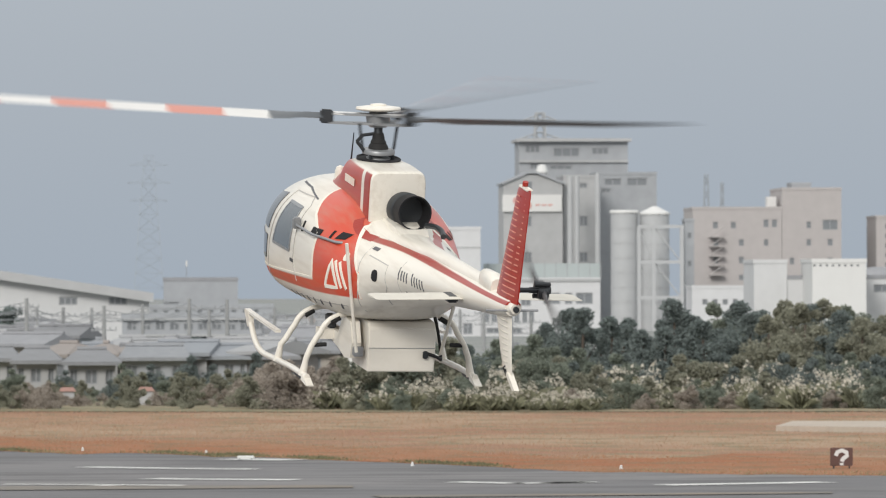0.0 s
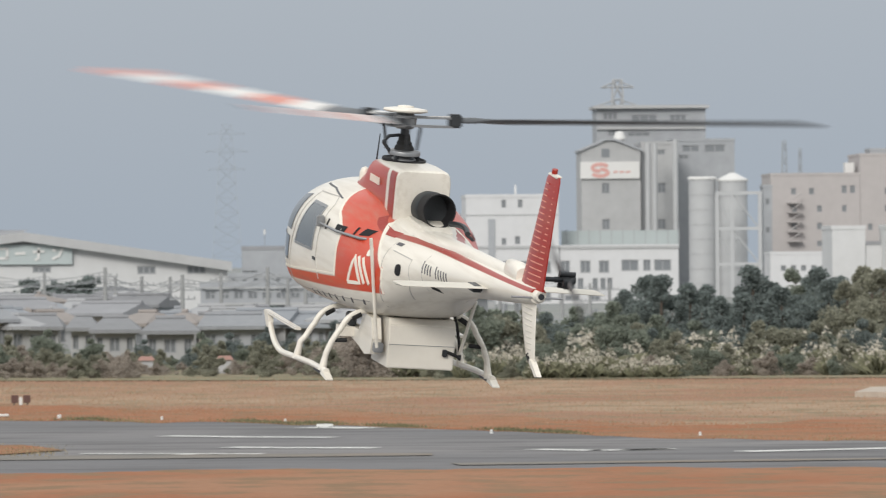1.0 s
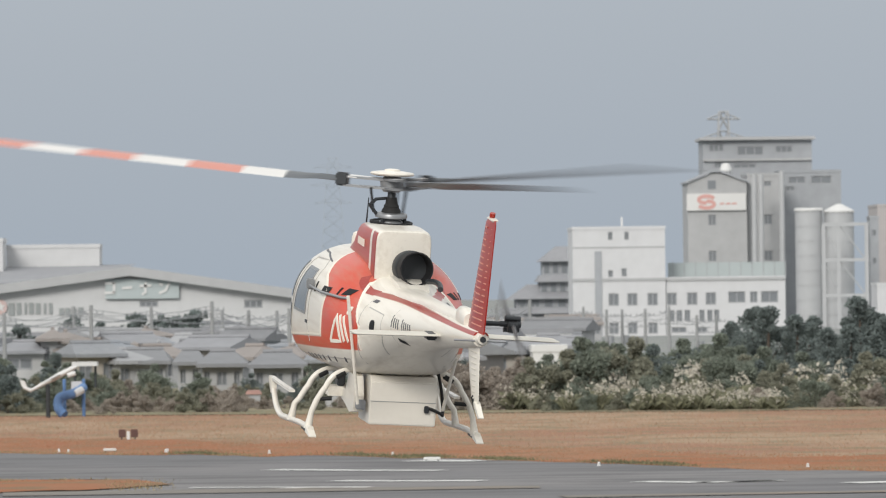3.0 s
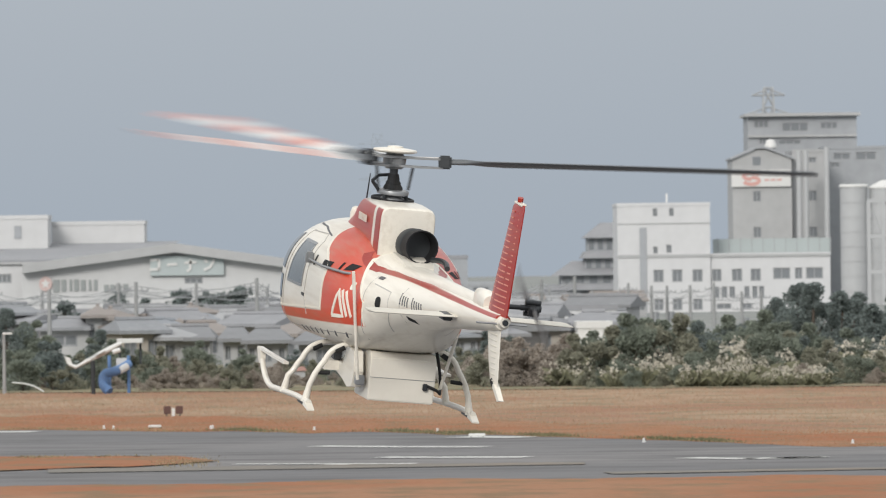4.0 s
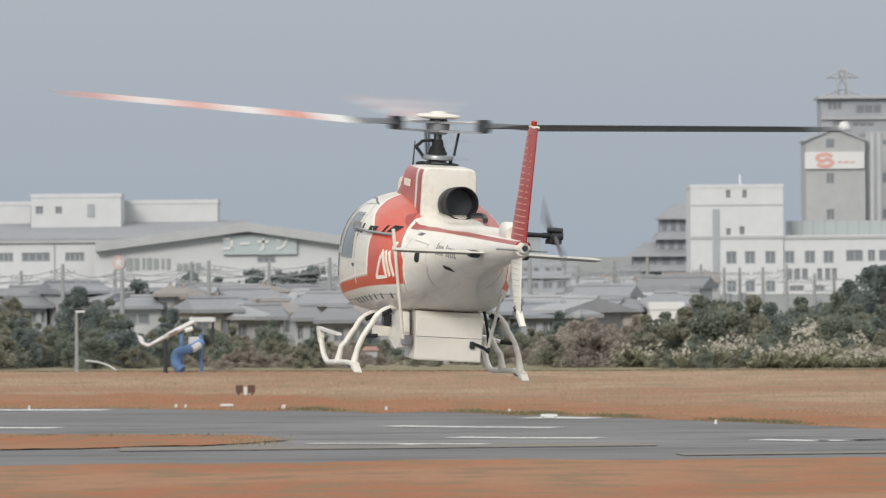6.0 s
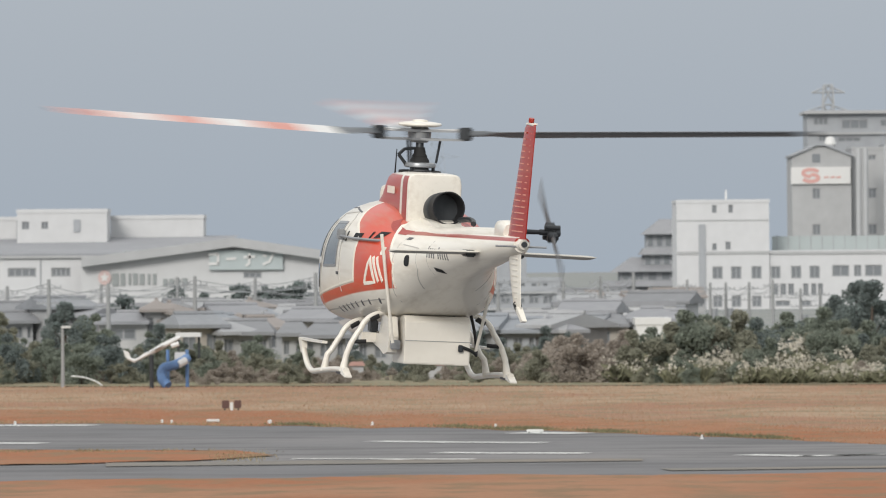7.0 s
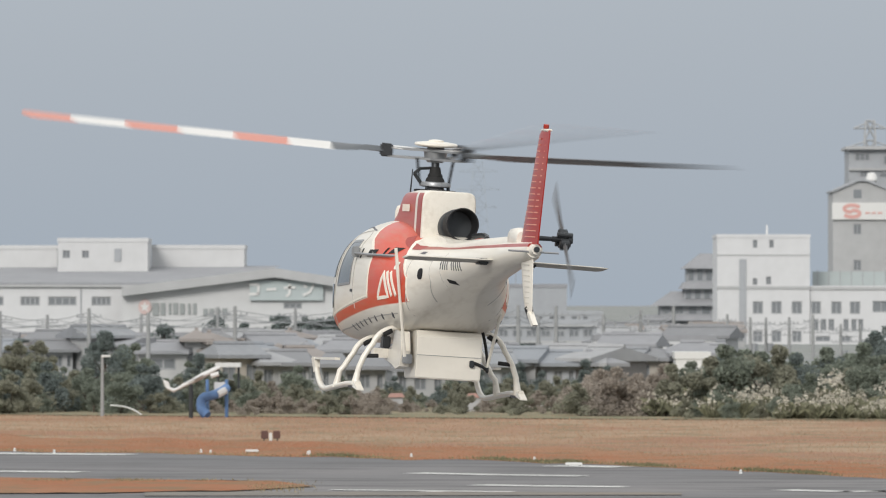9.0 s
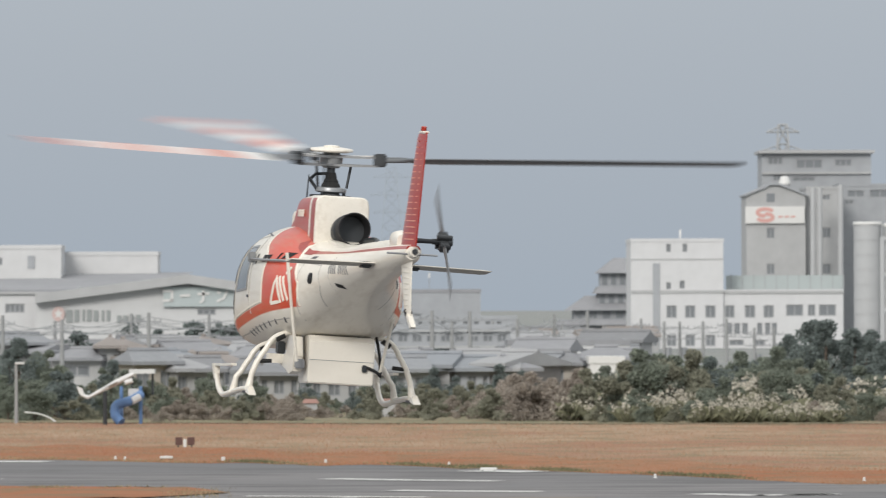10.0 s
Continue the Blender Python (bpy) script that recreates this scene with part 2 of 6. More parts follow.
M_PLUME = material("pampas_plume", (0.70, 0.66, 0.58), 0.9, vary=0.08, island=0.15, bump=0, leaf=0.5)
M_BARK = material("bark", (0.10, 0.08, 0.065), 0.9, vary=0.25, grain=9)


# ---- mesh helpers ----
def quad(bm, *pts):
    return bm.faces.new([bm.verts.new(p) for p in pts])


def box(bm, x0, x1, y0, y1, z0, z1, bevel=0.0):
    v = [bm.verts.new((x, y, z)) for x in (x0, x1) for y in (y0, y1) for z in (z0, z1)]
    fs = [bm.faces.new([v[i] for i in f]) for f in ((0, 1, 3, 2), (4, 6, 7, 5), (0, 4, 5, 1), (2, 3, 7, 6), (0, 2, 6, 4), (1, 5, 7, 3))]
    if bevel:
        es = {e for f in fs for e in f.edges}
        bmesh.ops.bevel(bm, geom=list(es), offset=bevel, segments=2, affect="EDGES")
    return fs


def rings(bm, loops, cap=True, close=True):
    """Skin a row of loops of equal length."""
    vs = [[bm.verts.new(p) for p in loop] for loop in loops]
    n = len(vs[0])
    for a, b in zip(vs, vs[1:]):
        for i in range(n if close else n - 1):
            bm.faces.new((a[i], a[(i + 1) % n], b[(i + 1) % n], b[i]))
    if cap and close:
        bm.faces.new(vs[0][::-1])
        bm.faces.new(vs[-1])
    return vs


def tube(bm, pts, r, n=10, r1=None, flat=1.0):
    """A round bar along a row of points."""
    pts = [Vector(p) for p in pts]
    r1 = r if r1 is None else r1
    loops = []
    for i, p in enumerate(pts):
        d = (pts[min(i + 1, len(pts) - 1)] - pts[max(i - 1, 0)]).normalized()
        side = d.cross(Vector((0, 0, 1)))
        if side.length < 0.05:
            side = d.cross(Vector((0, 1, 0)))
        side.normalize()
        up = side.cross(d)
        k = r + (r1 - r) * i / max(1, len(pts) - 1)
        loops.append([p + side * (k * math.cos(a)) + up * (k * flat * math.sin(a)) for a in (2 * math.pi * j / n for j in range(n))])
    rings(bm, loops)


def arc(a, b, c, n=7):
    """A smooth bend from a to c that leans towards b."""
    a, b, c = Vector(a), Vector(b), Vector(c)
    return [a * (1 - t) ** 2 + b * (2 * t * (1 - t)) + c * t * t for t in (i / n for i in range(n + 1))]


def part(name, bm, mat, parent=None, label="", smooth=False):
    """One mesh object from a bmesh, under a thing or a part."""
    bmesh.ops.recalc_face_normals(bm, faces=bm.faces)
    me = bpy.data.meshes.new(name)
    bm.to_mesh(me)
    bm.free()
    for m in (mat if isinstance(mat, (list, tuple)) else (mat,)):
        me.materials.append(m)
    if smooth:
        me.polygons.foreach_set("use_smooth", [True] * len(me.polygons))
        me.set_sharp_from_angle(angle=radians(38))
    ob = new(name, me)
    ob.parent = parent
    if label:
        tagged(ob, label)
    return ob


def thing(name, x, y, z, label, category, group="", kind="", rz=0):
    ob = new(name)
    ob.empty_display_size = 0.3
    ob.matrix_basis = pose(x, y, z, 0, 0, rz)
    return tagged(ob, label, category, group, kind)


FOCAL = 784 / math.tan(radians(6.411) / 2)


def spot(u, v, d):
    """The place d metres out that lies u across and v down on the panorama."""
    return Vector(((u - 784) / FOCAL * d, d, EYE[2] - (v - 525) / FOCAL * d))


def floor_spot(u, v, z=0.0):
    d = FOCAL * (EYE[2] - z) / (v - 525)
    return Vector(((u - 784) / FOCAL * d, d, z))


# ---- the airfield ground ----
def sheet(name, pts, mat, label, category, z):
    bm = bmesh.new()
    rim = []
    for p in pts:
        if not rim or abs(rim[-1][0] - p[0]) + abs(rim[-1][1] - p[1]) > 1e-4:
            rim.append(p)
    bm.faces.new([bm.verts.new((p[0], p[1], z)) for p in rim])
    bmesh.ops.triangulate(bm, faces=bm.faces[:])
    ob = part(name, bm, mat)
    return tagged(ob, label, category, kind="structure")


sheet("ground", [(-3000, -300), (3000, -300), (3000, 4500), (-3000, 4500)], M_DRYGRASS, "dry brown airfield grass reaching to the town", "ground", 0.0)


def ragged(pts, reach, seed, step=0.5):
    """The same outline with its long runs cut into short ones that wander, as grass creeps over asphalt."""
    out = []
    for (x0, y0), (x1, y1) in zip(pts, pts[1:]):
        n = max(1, int(abs(x1 - x0) / step)) if max(abs(x0), abs(x1)) <= 60 else 1
        for k in range(n):
            x, y = x0 + (x1 - x0) * k / n, y0 + (y1 - y0) * k / n
            out.append((x, y + reach * (noise.noise((x * 0.45, seed, 0)) + 0.6 * noise.noise((x * 1.7, seed, 5)))))
    return out + [pts[-1]]


far_edge = ragged([(-60, 292), (-40, 284), (-14.3, 254.5), (-5, 246.5), (3.6, 236), (11.9, 217), (18.2, 210), (40, 196), (80, 180)], 2.4, 1.5)


def strip(name, near, far, mat, label, category, z):
    """A sheet of ground between two lines that share their x values."""
    bm = bmesh.new()
    a, b = ([bm.verts.new((x, y, z)) for x, y in line] for line in (near, far))
    for i in range(len(a) - 1):
        bm.faces.new((a[i], a[i + 1], b[i + 1], b[i]))
    return tagged(part(name, bm, mat), label, category, kind="structure")


strip("runway", [(x, -60) for x, y in far_edge], far_edge, M_ASPHALT, "worn grey asphalt runway with faded paint lines", "runway", 0.02)
verge_edge = ragged([(-80, 186), (-60, 185), (-20, 184), (0, 186), (20, 184), (60, 178), (80, 176)], 1.6, 7.5)
strip("near_verge", [(x, 128) for x, y in verge_edge], verge_edge, M_REDGRASS, "rust-red dry grass verge along the runway", "grass verge", 0.045)
sheet("grass_island", ragged([(-80, 200), (-60, 200), (-12, 199), (-6.5, 202), (-4.2, 207)], 1.2, 3.5) + ragged([(-4.2, 207), (-5.5, 213), (-11, 215.5), (-60, 220), (-80, 222)], 1.8, 9.5), M_REDGRASS, "rust-red grass island between taxiway and runway", "grass island", 0.05)
strip("rusty_margin", far_edge, [(x, y + 24 + 9 * noise.noise((x * 0.22, 4.5, 0)) + 5 * noise.noise((x * 0.9, 4.5, 3))) for x, y in far_edge], M_REDGRASS, "band of rust-coloured grass beside the runway", "grass verge", 0.025)
sheet("scrub_floor", [(-120, 320), (-20, 333), (10, 322), (40, 318), (120, 310), (160, 420), (-160, 420)], M_VERGE, "mixed scrub and weeds at the airfield edge", "scrub ground", 0.03)
sheet("town_ground", [(-160, 420), (160, 420), (900, 4400), (-900, 4400)], M_TOWN, "grey built-up ground of the town", "town ground", 0.035)
pad_pts = [floor_spot(1900, 778), floor_spot(2120, 782), floor_spot(2120, 770), floor_spot(1930, 769)]
bm = bmesh.new()
rings(bm, [[(p.x, p.y, z) for p in pad_pts] for z in (0.0, 0.2)])
tagged(part("concrete_pad", bm, material("sandy_concrete", (0.42, 0.36, 0.30), 0.9, vary=0.12)), "sandy raised concrete pad in the dry grass", "concrete pad", kind="structure")
sheet("dirt_strip", [floor_spot(200, 873), floor_spot(700, 872), floor_spot(1150, 873), floor_spot(1150, 877), floor_spot(600, 879), floor_spot(200, 880)], M_DIRT, "thin strip of dirt and weeds on the asphalt", "dirt strip", 0.04)
sheet("dirt_strip", [floor_spot(1180, 891), floor_spot(2000, 888), floor_spot(2000, 891), floor_spot(1200, 895)], M_DIRT, "thin strip of dirt and weeds on the asphalt", "dirt strip", 0.04)


def paint_line(pts, width):
    bm = bmesh.new()
    for a, b in zip(pts, pts[1:]):
        a, b = Vector(a), Vector(b)
        side = Vector((-(b - a).y, (b - a).x, 0)).normalized() * width / 2
        quad(bm, a - side, b - side, b + side, a + side)
    ob = part("runway_marking", bm, M_MARK)
    return tagged(ob, "faded white paint line on the asphalt", "runway marking", "runway markings", "structure")


Z = 0.035
for pts, w in (([(-400, 797), (0, 803), (180, 804)], 1.6), ([(-300, 832), (90, 835)], 1.3), ([(676, 836), (820, 839), (976, 841)], 1.0),
               ([(790, 857), (880, 858.5), (1050, 860)], 1.1), ([(530, 866), (660, 867), (850, 869)], 0.6), ([(930, 823), (1045, 825)], 1.5),
               ([(1330, 865), (1440, 868), (1570, 866)], 0.9), ([(1700, 872), (1990, 868)], 1.1), ([(686, 869), (712, 869.5)], 1.6), ([(1510, 866), (1546, 867)], 1.6)):
    paint_line([floor_spot(u, v, Z) for u, v in pts], w)


def tufts(name, label, count, region, mat, high, seed, wide=0.05):
    """Thin bent blades of grass in one mesh."""
    rnd = random.Random(seed)
    verts, faces = [], []
    for _ in range(count):
        x, y = region(rnd)
        h = high * rnd.uniform(0.5, 1.3)
        a = rnd.uniform(0, math.pi)
        dx, dy = wide * math.cos(a), wide * math.sin(a)
        lx, ly = rnd.uniform(-0.4, 0.4) * h, rnd.uniform(-0.4, 0.4) * h
        k = len(verts)
        verts += [(x - dx, y - dy, 0.0), (x + dx, y + dy, 0.0), (x + lx * 0.4 + dx * 0.7, y + ly * 0.4 + dy * 0.7, h * 0.6), (x + lx * 0.4 - dx * 0.7, y + ly * 0.4 - dy * 0.7, h * 0.6), (x + lx, y + ly, h)]
        faces += [(k, k + 1, k + 2, k + 3), (k + 3, k + 2, k + 4)]
    me = bpy.data.meshes.new(name)
    me.from_pydata(verts, [], faces)
    me.materials.append(mat)
    return tagged(new(name, me), label, "grass", kind="stuff")


M_TUFT = material("rusty_blades", (0.35, 0.175, 0.098), 0.9, vary=0.12, island=0.08, bump=0)
M_TUFTB = material("straw_blades", (0.37, 0.245, 0.165), 0.9, vary=0.12, island=0.08, bump=0)
M_TUFTG = material("green_blades", (0.15, 0.15, 0.085), 0.9, vary=0.15, island=0.4, bump=0)


def edge_y(x):
    for a, b in zip(far_edge, far_edge[1:]):
        if a[0] <= x <= b[0]:
            return a[1] + (b[1] - a[1]) * (x - a[0]) / (b[0] - a[0])
    return 250.0


def on_margin(r):
    x = r.uniform(-22, 24)
    return x, edge_y(x) + 0.3 + 22 * r.random() ** 1.6


def on_meadow(r):
    x = r.uniform(-26, 34)
    return x, edge_y(x) + 12 + r.random() * (322 - edge_y(x))


def on_island(r):
    y = r.uniform(200, 214.5)
    return r.uniform(-22, -5.2 - abs(y - 207) * 0.5), y


def on_near(r):
    return r.uniform(-14, 20), 183.5 - 30 * r.random()


def on_edge(r):
    c, w = r.choice(((-4.2, 0.5), (0.8, 0.35), (2.3, 0.6), (2.9, 0.3), (5.0, 0.4), (8.3, 0.5), (9.4, 0.3)))
    x = c + r.gauss(0, w)
    return x, edge_y(x) + 0.3 + abs(r.gauss(0, 1.6))


tufts("rusty_grass", "rust-red dry grass tufts beside the runway", 42000, on_margin, M_TUFT, 0.05, 3, 0.011)
tufts("straw_grass", "straw-coloured dry grass across the airfield", 62000, on_meadow, M_TUFTB, 0.06, 4, 0.012)
tufts("island_grass", "rust-red dry grass tufts on the island", 16000, on_island, M_TUFT, 0.045, 5, 0.011)
tufts("verge_grass", "rust-red dry grass on the near verge", 24000, on_near, M_TUFT, 0.04, 6, 0.010)
def on_fringe(r):
    k = r.randrange(46)
    c = random.Random(k * 7 + 1)
    x = c.uniform(-20, 22) + r.gauss(0, c.uniform(0.3, 1.2))
    return x, edge_y(x) + abs(r.gauss(0.2, c.uniform(0.8, 3.0)))


def on_island_fringe(r):
    c = random.Random(r.randrange(16) * 5 + 2)
    x = c.uniform(-18, -4.6) + r.gauss(0, 0.35)
    return x, 213.4 + r.gauss(0, 0.9) if x < -6 else 207 + r.gauss(0, 2.5)


M_TUFTO = material("olive_blades", (0.27, 0.22, 0.13), 0.9, vary=0.15, island=0.3, bump=0)
tufts("fringe_grass", "olive-brown grass tufts creeping over the asphalt edge", 5000, on_fringe, M_TUFTO, 0.08, 8, 0.012)
tufts("fringe_grass", "olive-brown grass tufts at the island's rim", 3000, on_island_fringe, M_TUFTO, 0.08, 9, 0.014)
tufts("green_weeds", "low green weeds along the asphalt edge", 7000, on_edge, M_TUFTG, 0.09, 7, 0.016)


# ---- buildings ----
def pierced(bm, x0, x1, y, z0, z1, holes, deep=0.25):
    """A wall face towards the camera with real openings and their reveals."""
    xs = sorted({x0, x1, *(v for h in holes for v in h[:2])})
    zs = sorted({z0, z1, *(v for h in holes for v in h[2:])})
    for a, b in zip(xs, xs[1:]):
        for c, d in zip(zs, zs[1:]):
            m, k = (a + b) / 2, (c + d) / 2
            if not any(h[0] < m < h[1] and h[2] < k < h[3] for h in holes):
                quad(bm, (a, y, c), (b, y, c), (b, y, d), (a, y, d))
    for a, b, c, d in holes:
        for p, q in (((a, c), (b, c)), ((b, c), (b, d)), ((b, d), (a, d)), ((a, d), (a, c))):
            quad(bm, (p[0], y, p[1]), (q[0], y, q[1]), (q[0], y + deep, q[1]), (p[0], y + deep, p[1]))


def add_window(parent, a, b, c, d, y, bars=1, mat=None):
    """A framed pane that fills an opening a..b, c..d set back behind y."""
    bm = bmesh.new()
    w = min(0.12, (b - a) * 0.12)
    outer, inner = ((a, c), (b, c), (b, d), (a, d)), ((a + w, c + w), (b - w, c + w), (b - w, d - w), (a + w, d - w))
    loops = [[(x, y + k, z) for x, z in pts] for pts, k in ((outer, 0.12), (outer, 0.2), (inner, 0.2), (inner, 0.12), (outer, 0.12))]
    rings(bm, loops, cap=False)
    bmesh.ops.remove_doubles(bm, verts=bm.verts, dist=0.0001)
    frame_ob = part("window", bm, M_GREYMETAL, parent)
    bm = bmesh.new()
    box(bm, a + w * 0.5, b - w * 0.5, y + 0.16, y + 0.175, c + w * 0.5, d - w * 0.5)
    part("pane", bm, mat or M_HAZEPANE, frame_ob)
    for i in range(1, bars + 1):
        m = a + (b - a) * i / (bars + 1)
        bm = bmesh.new()
        box(bm, m - w / 2, m + w / 2, y + 0.13, y + 0.155, c + w, d - w)
        part("glazing_bar", bm, M_GREYMETAL, frame_ob)


def block(name, u0, u1, v, d, deep, mat, label, category, windows=(), roofmat=None, v_base=None, bars=1, parapet=0.35, group=""):
    """A flat-roofed volume whose front runs from u0 to u1 and rises to v; windows as (u, v, width, height)."""
    x0, x1 = spot(u0, 0, d).x, spot(u1, 0, d).x
    h = spot(0, v, d).z
    z0 = 0.0 if v_base is None else spot(0, v_base, d).z
    xc = (x0 + x1) / 2
    ob = thing(name, xc, d, z0, label, category, group)
    s = d / FOCAL
    holes = []
    for u, vv, w, hh in windows:
        c = spot(u, vv, d)
        holes.append((c.x - xc - w * s / 2, c.x - xc + w * s / 2, c.z - z0 - hh * s / 2, c.z - z0 + hh * s / 2))
    a, b, top = x0 - xc, x1 - xc, h - z0
    bm = bmesh.new()
    pierced(bm, a, b, 0, 0, top, holes)
    quad(bm, (a, 0, 0), (a, deep, 0), (a, deep, top), (a, 0, top))
    quad(bm, (b, 0, 0), (b, deep, 0), (b, deep, top), (b, 0, top))
    quad(bm, (a, deep, 0), (b, deep, 0), (b, deep, top), (a, deep, top))
    part("wall", bm, mat, ob)
    bm = bmesh.new()
    box(bm, a + 0.2, b - 0.2, 0.2, deep - 0.2, top - 0.3, top - 0.05)
    if parapet:
        for r in ((a - 0.06, b + 0.06, -0.06, 0.22), (a - 0.06, b + 0.06, deep - 0.22, deep + 0.06), (a - 0.06, a + 0.2, 0.22, deep - 0.22), (b - 0.2, b + 0.06, 0.22, deep - 0.22)):
            box(bm, r[0], r[1], r[2], r[3], top + 0.003, top + parapet)
    part("roof", bm, roofmat or mat, ob)
    for hle in holes:
        add_window(ob, *hle, 0.0, bars)
    return ob, xc, s


def slab(ob, xc, u0, u1, v0, v1, d, y0, y1, mat, name, zb=0.0):
    """A box on a building, in the panorama's measures; y from its front."""
    p, q = spot(u0, v0, d), spot(u1, v1, d)
    bm = bmesh.new()
    box(bm, p.x - xc, q.x - xc, y0, y1, q.z - zb, p.z - zb)
    return part(name, bm, mat, ob)


# white office block with a taller stair tower
office, xc, s = block("office_building", 1213, 1377, 419, 840, 16, M_WHITEWALL, "white rendered office tower with small square windows", "office building",
                      [(1280, 430, 8, 14), (1309, 430, 8, 14), (1280, 497, 8, 12), (1304, 495, 9, 14), (1285, 543, 18, 22), (1318, 543, 18, 22), (1354, 543, 18, 22), (1285, 594, 17, 20), (1318, 594, 17, 20), (1354, 594, 17, 20)])
slab(office, xc, 1252, 1264, 457, 606, 840, -0.12, -0.003, M_GREYCON, "service_shaft")
slab(office, xc, 1213, 1377, 505, 510, 840, -0.10, -0.003, M_CONCRETE, "string_course")
slab(office, xc, 1213, 1377, 449, 451, 840, -0.06, -0.003, M_CONCRETE, "string_course")
slab(office, xc, 1303, 1306, 396, 412, 840, 6, 6.2, M_SIGNWHITE, "antenna")
wing, xc, s = block("office_wing", 1377.5, 1589, 510, 840.3, 20, M_WHITEWALL, "long white office wing with a row of dark square windows", "office building",
                    [(1388, 543, 17, 22), (1424, 543, 18, 22), (1457, 543, 18, 22), (1503, 541, 30, 20), (1533, 541, 13, 20), (1561, 541, 30, 20), (1387, 573, 10, 20), (1401, 573, 10, 20), (1415, 573, 10, 20), (1441, 573, 9, 20), (1455, 573, 9, 20), (1467, 573, 9, 20), (1400, 598, 26, 10), (1440, 598, 20, 10), (1540, 590, 40, 12)])
slab(wing, xc, 1377.5, 1589, 506, 511, 840.3, -0.14, -0.003, M_CONCRETE, "cornice")
for i in range(16):
    x = spot(1290 + i * 20, 0, 846).x - xc
    if x > spot(1380, 0, 840).x - xc:
        bm = bmesh.new()
        box(bm, x - 0.04, x + 0.04, 5.0, 5.08, spot(0, 505, 846).z, spot(0, 477, 846).z)
        part("railing_post", bm, M_GREYMETAL, wing)
slab(wing, xc, 1381, 1588, 479, 506, 846, 5.02, 5.06, material("railing_glass", (0.36, 0.40, 0.40), 0.3, vary=0.04, bump=0), "railing_panel")

# cement works
plant = thing("cement_tower", spot(1470, 0, 960).x, 960, 0, "tall pale concrete cement tower with gabled top and sign", "cement tower")
xc = plant.location.x


def px(u, d=960):
    return spot(u, 0, d).x - xc


def pz(v, d=960):
    return spot(0, v, d).z


bm = bmesh.new()
holes = []
for u, v in ((1461, 341), (1461, 404), (1461, 468), (1461, 530)):
    holes.append((px(u - 7), px(u + 7), pz(v + 9.5), pz(v - 9.5)))
pierced(bm, px(1418), px(1523), 0, 0, pz(337), [h for h in holes[1:]])
quad(bm, (px(1418), 0, pz(337)), (px(1523), 0, pz(337)), (px(1475), 0, pz(321)), (px(1461), 0, pz(321)))
for x in (px(1418), px(1523)):
    quad(bm, (x, 0, 0), (x, 14, 0), (x, 14, pz(337)), (x, 0, pz(337)))
quad(bm, (px(1418), 14, 0), (px(1523), 14, 0), (px(1523), 14, pz(337)), (px(1418), 14, pz(337)))
part("wall", bm, M_CONCRETE, plant)
bm = bmesh.new()
for a, b in (((1415, 339), (1461, 319.5)), ((1461, 319.5), (1476, 319.5)), ((1476, 319.5), (1527, 339))):
    p, q = (px(a[0]), pz(a[1])), (px(b[0]), pz(b[1]))
    v = [bm.verts.new(c) for c in ((p[0], -0.4, p[1]), (q[0], -0.4, q[1]), (q[0], 14.2, q[1]), (p[0], 14.2, p[1]), (p[0], -0.4, p[1] + 0.25), (q[0], -0.4, q[1] + 0.25), (q[0], 14.2, q[1] + 0.25), (p[0], 14.2, p[1] + 0.25))]
    for f in ((0, 1, 2, 3), (4, 7, 6, 5), (0, 4, 5, 1), (2, 6, 7, 3), (1, 5, 6, 2), (0, 3, 7, 4)):
        bm.faces.new([v[i] for i in f])
part("roof", bm, M_GREYCON, plant)
for h in holes[1:]:
    add_window(plant, *h, 0.0)
bm = bmesh.new()
box(bm, px(1454), px(1468), -0.06, -0.003, pz(349), pz(334))
part("window", bm, M_HAZEPANE, plant)
board = thing("company_sign", spot(1468, 0, 960).x, 959.6, pz(387), "white sign board with red emblem shapes", "sign")
w0 = board.location.x
bm = bmesh.new()
box(bm, spot(1416, 0, 960).x - w0, spot(1521, 0, 960).x - w0, 0, 0.35, 0, pz(357) - pz(387))
part("board", bm, M_SIGNWHITE, board)


def ribbon(pts, r, y0, y1, mat, parent, name):
    """A flat band of even width along a row of (x, z) points, as thin relief."""
    bm = bmesh.new()
    loops = []
    for i, p in enumerate(pts):
        a, b = pts[max(0, i - 1)], pts[min(len(pts) - 1, i + 1)]
        d = Vector((b[0] - a[0], b[1] - a[1])).normalized()
        nx, nz = -d.y * r, d.x * r
        loops.append([(p[0] + nx, y0, p[1] + nz), (p[0] - nx, y0, p[1] - nz), (p[0] - nx, y1, p[1] - nz), (p[0] + nx, y1, p[1] + nz)])
    rings(bm, loops)
    return part(name, bm, mat, parent)


zc = (pz(357) - pz(387)) / 2
gx = spot(1451, 0, 960).x - w0
ribbon([(gx + 0.95 * math.cos(a), zc + 0.3 + 0.42 * math.sin(a)) for a in (math.pi * (0.1 + 1.4 * i / 12) for i in range(13))], 0.22, -0.05, -0.002, M_HAZERED, board, "emblem")
ribbon([(gx - 0.95 * math.cos(a), zc - 0.3 - 0.42 * math.sin(a)) for a in (math.pi * (0.1 + 1.4 * i / 12) for i in range(13))], 0.22, -0.05, -0.002, M_HAZERED, board, "emblem")
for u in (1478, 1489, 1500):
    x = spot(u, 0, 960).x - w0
    ribbon([(x - 0.25, zc - 0.25), (x + 0.3, zc - 0.2)], 0.1, -0.04, -0.002, M_HAZERED, board, "emblem")

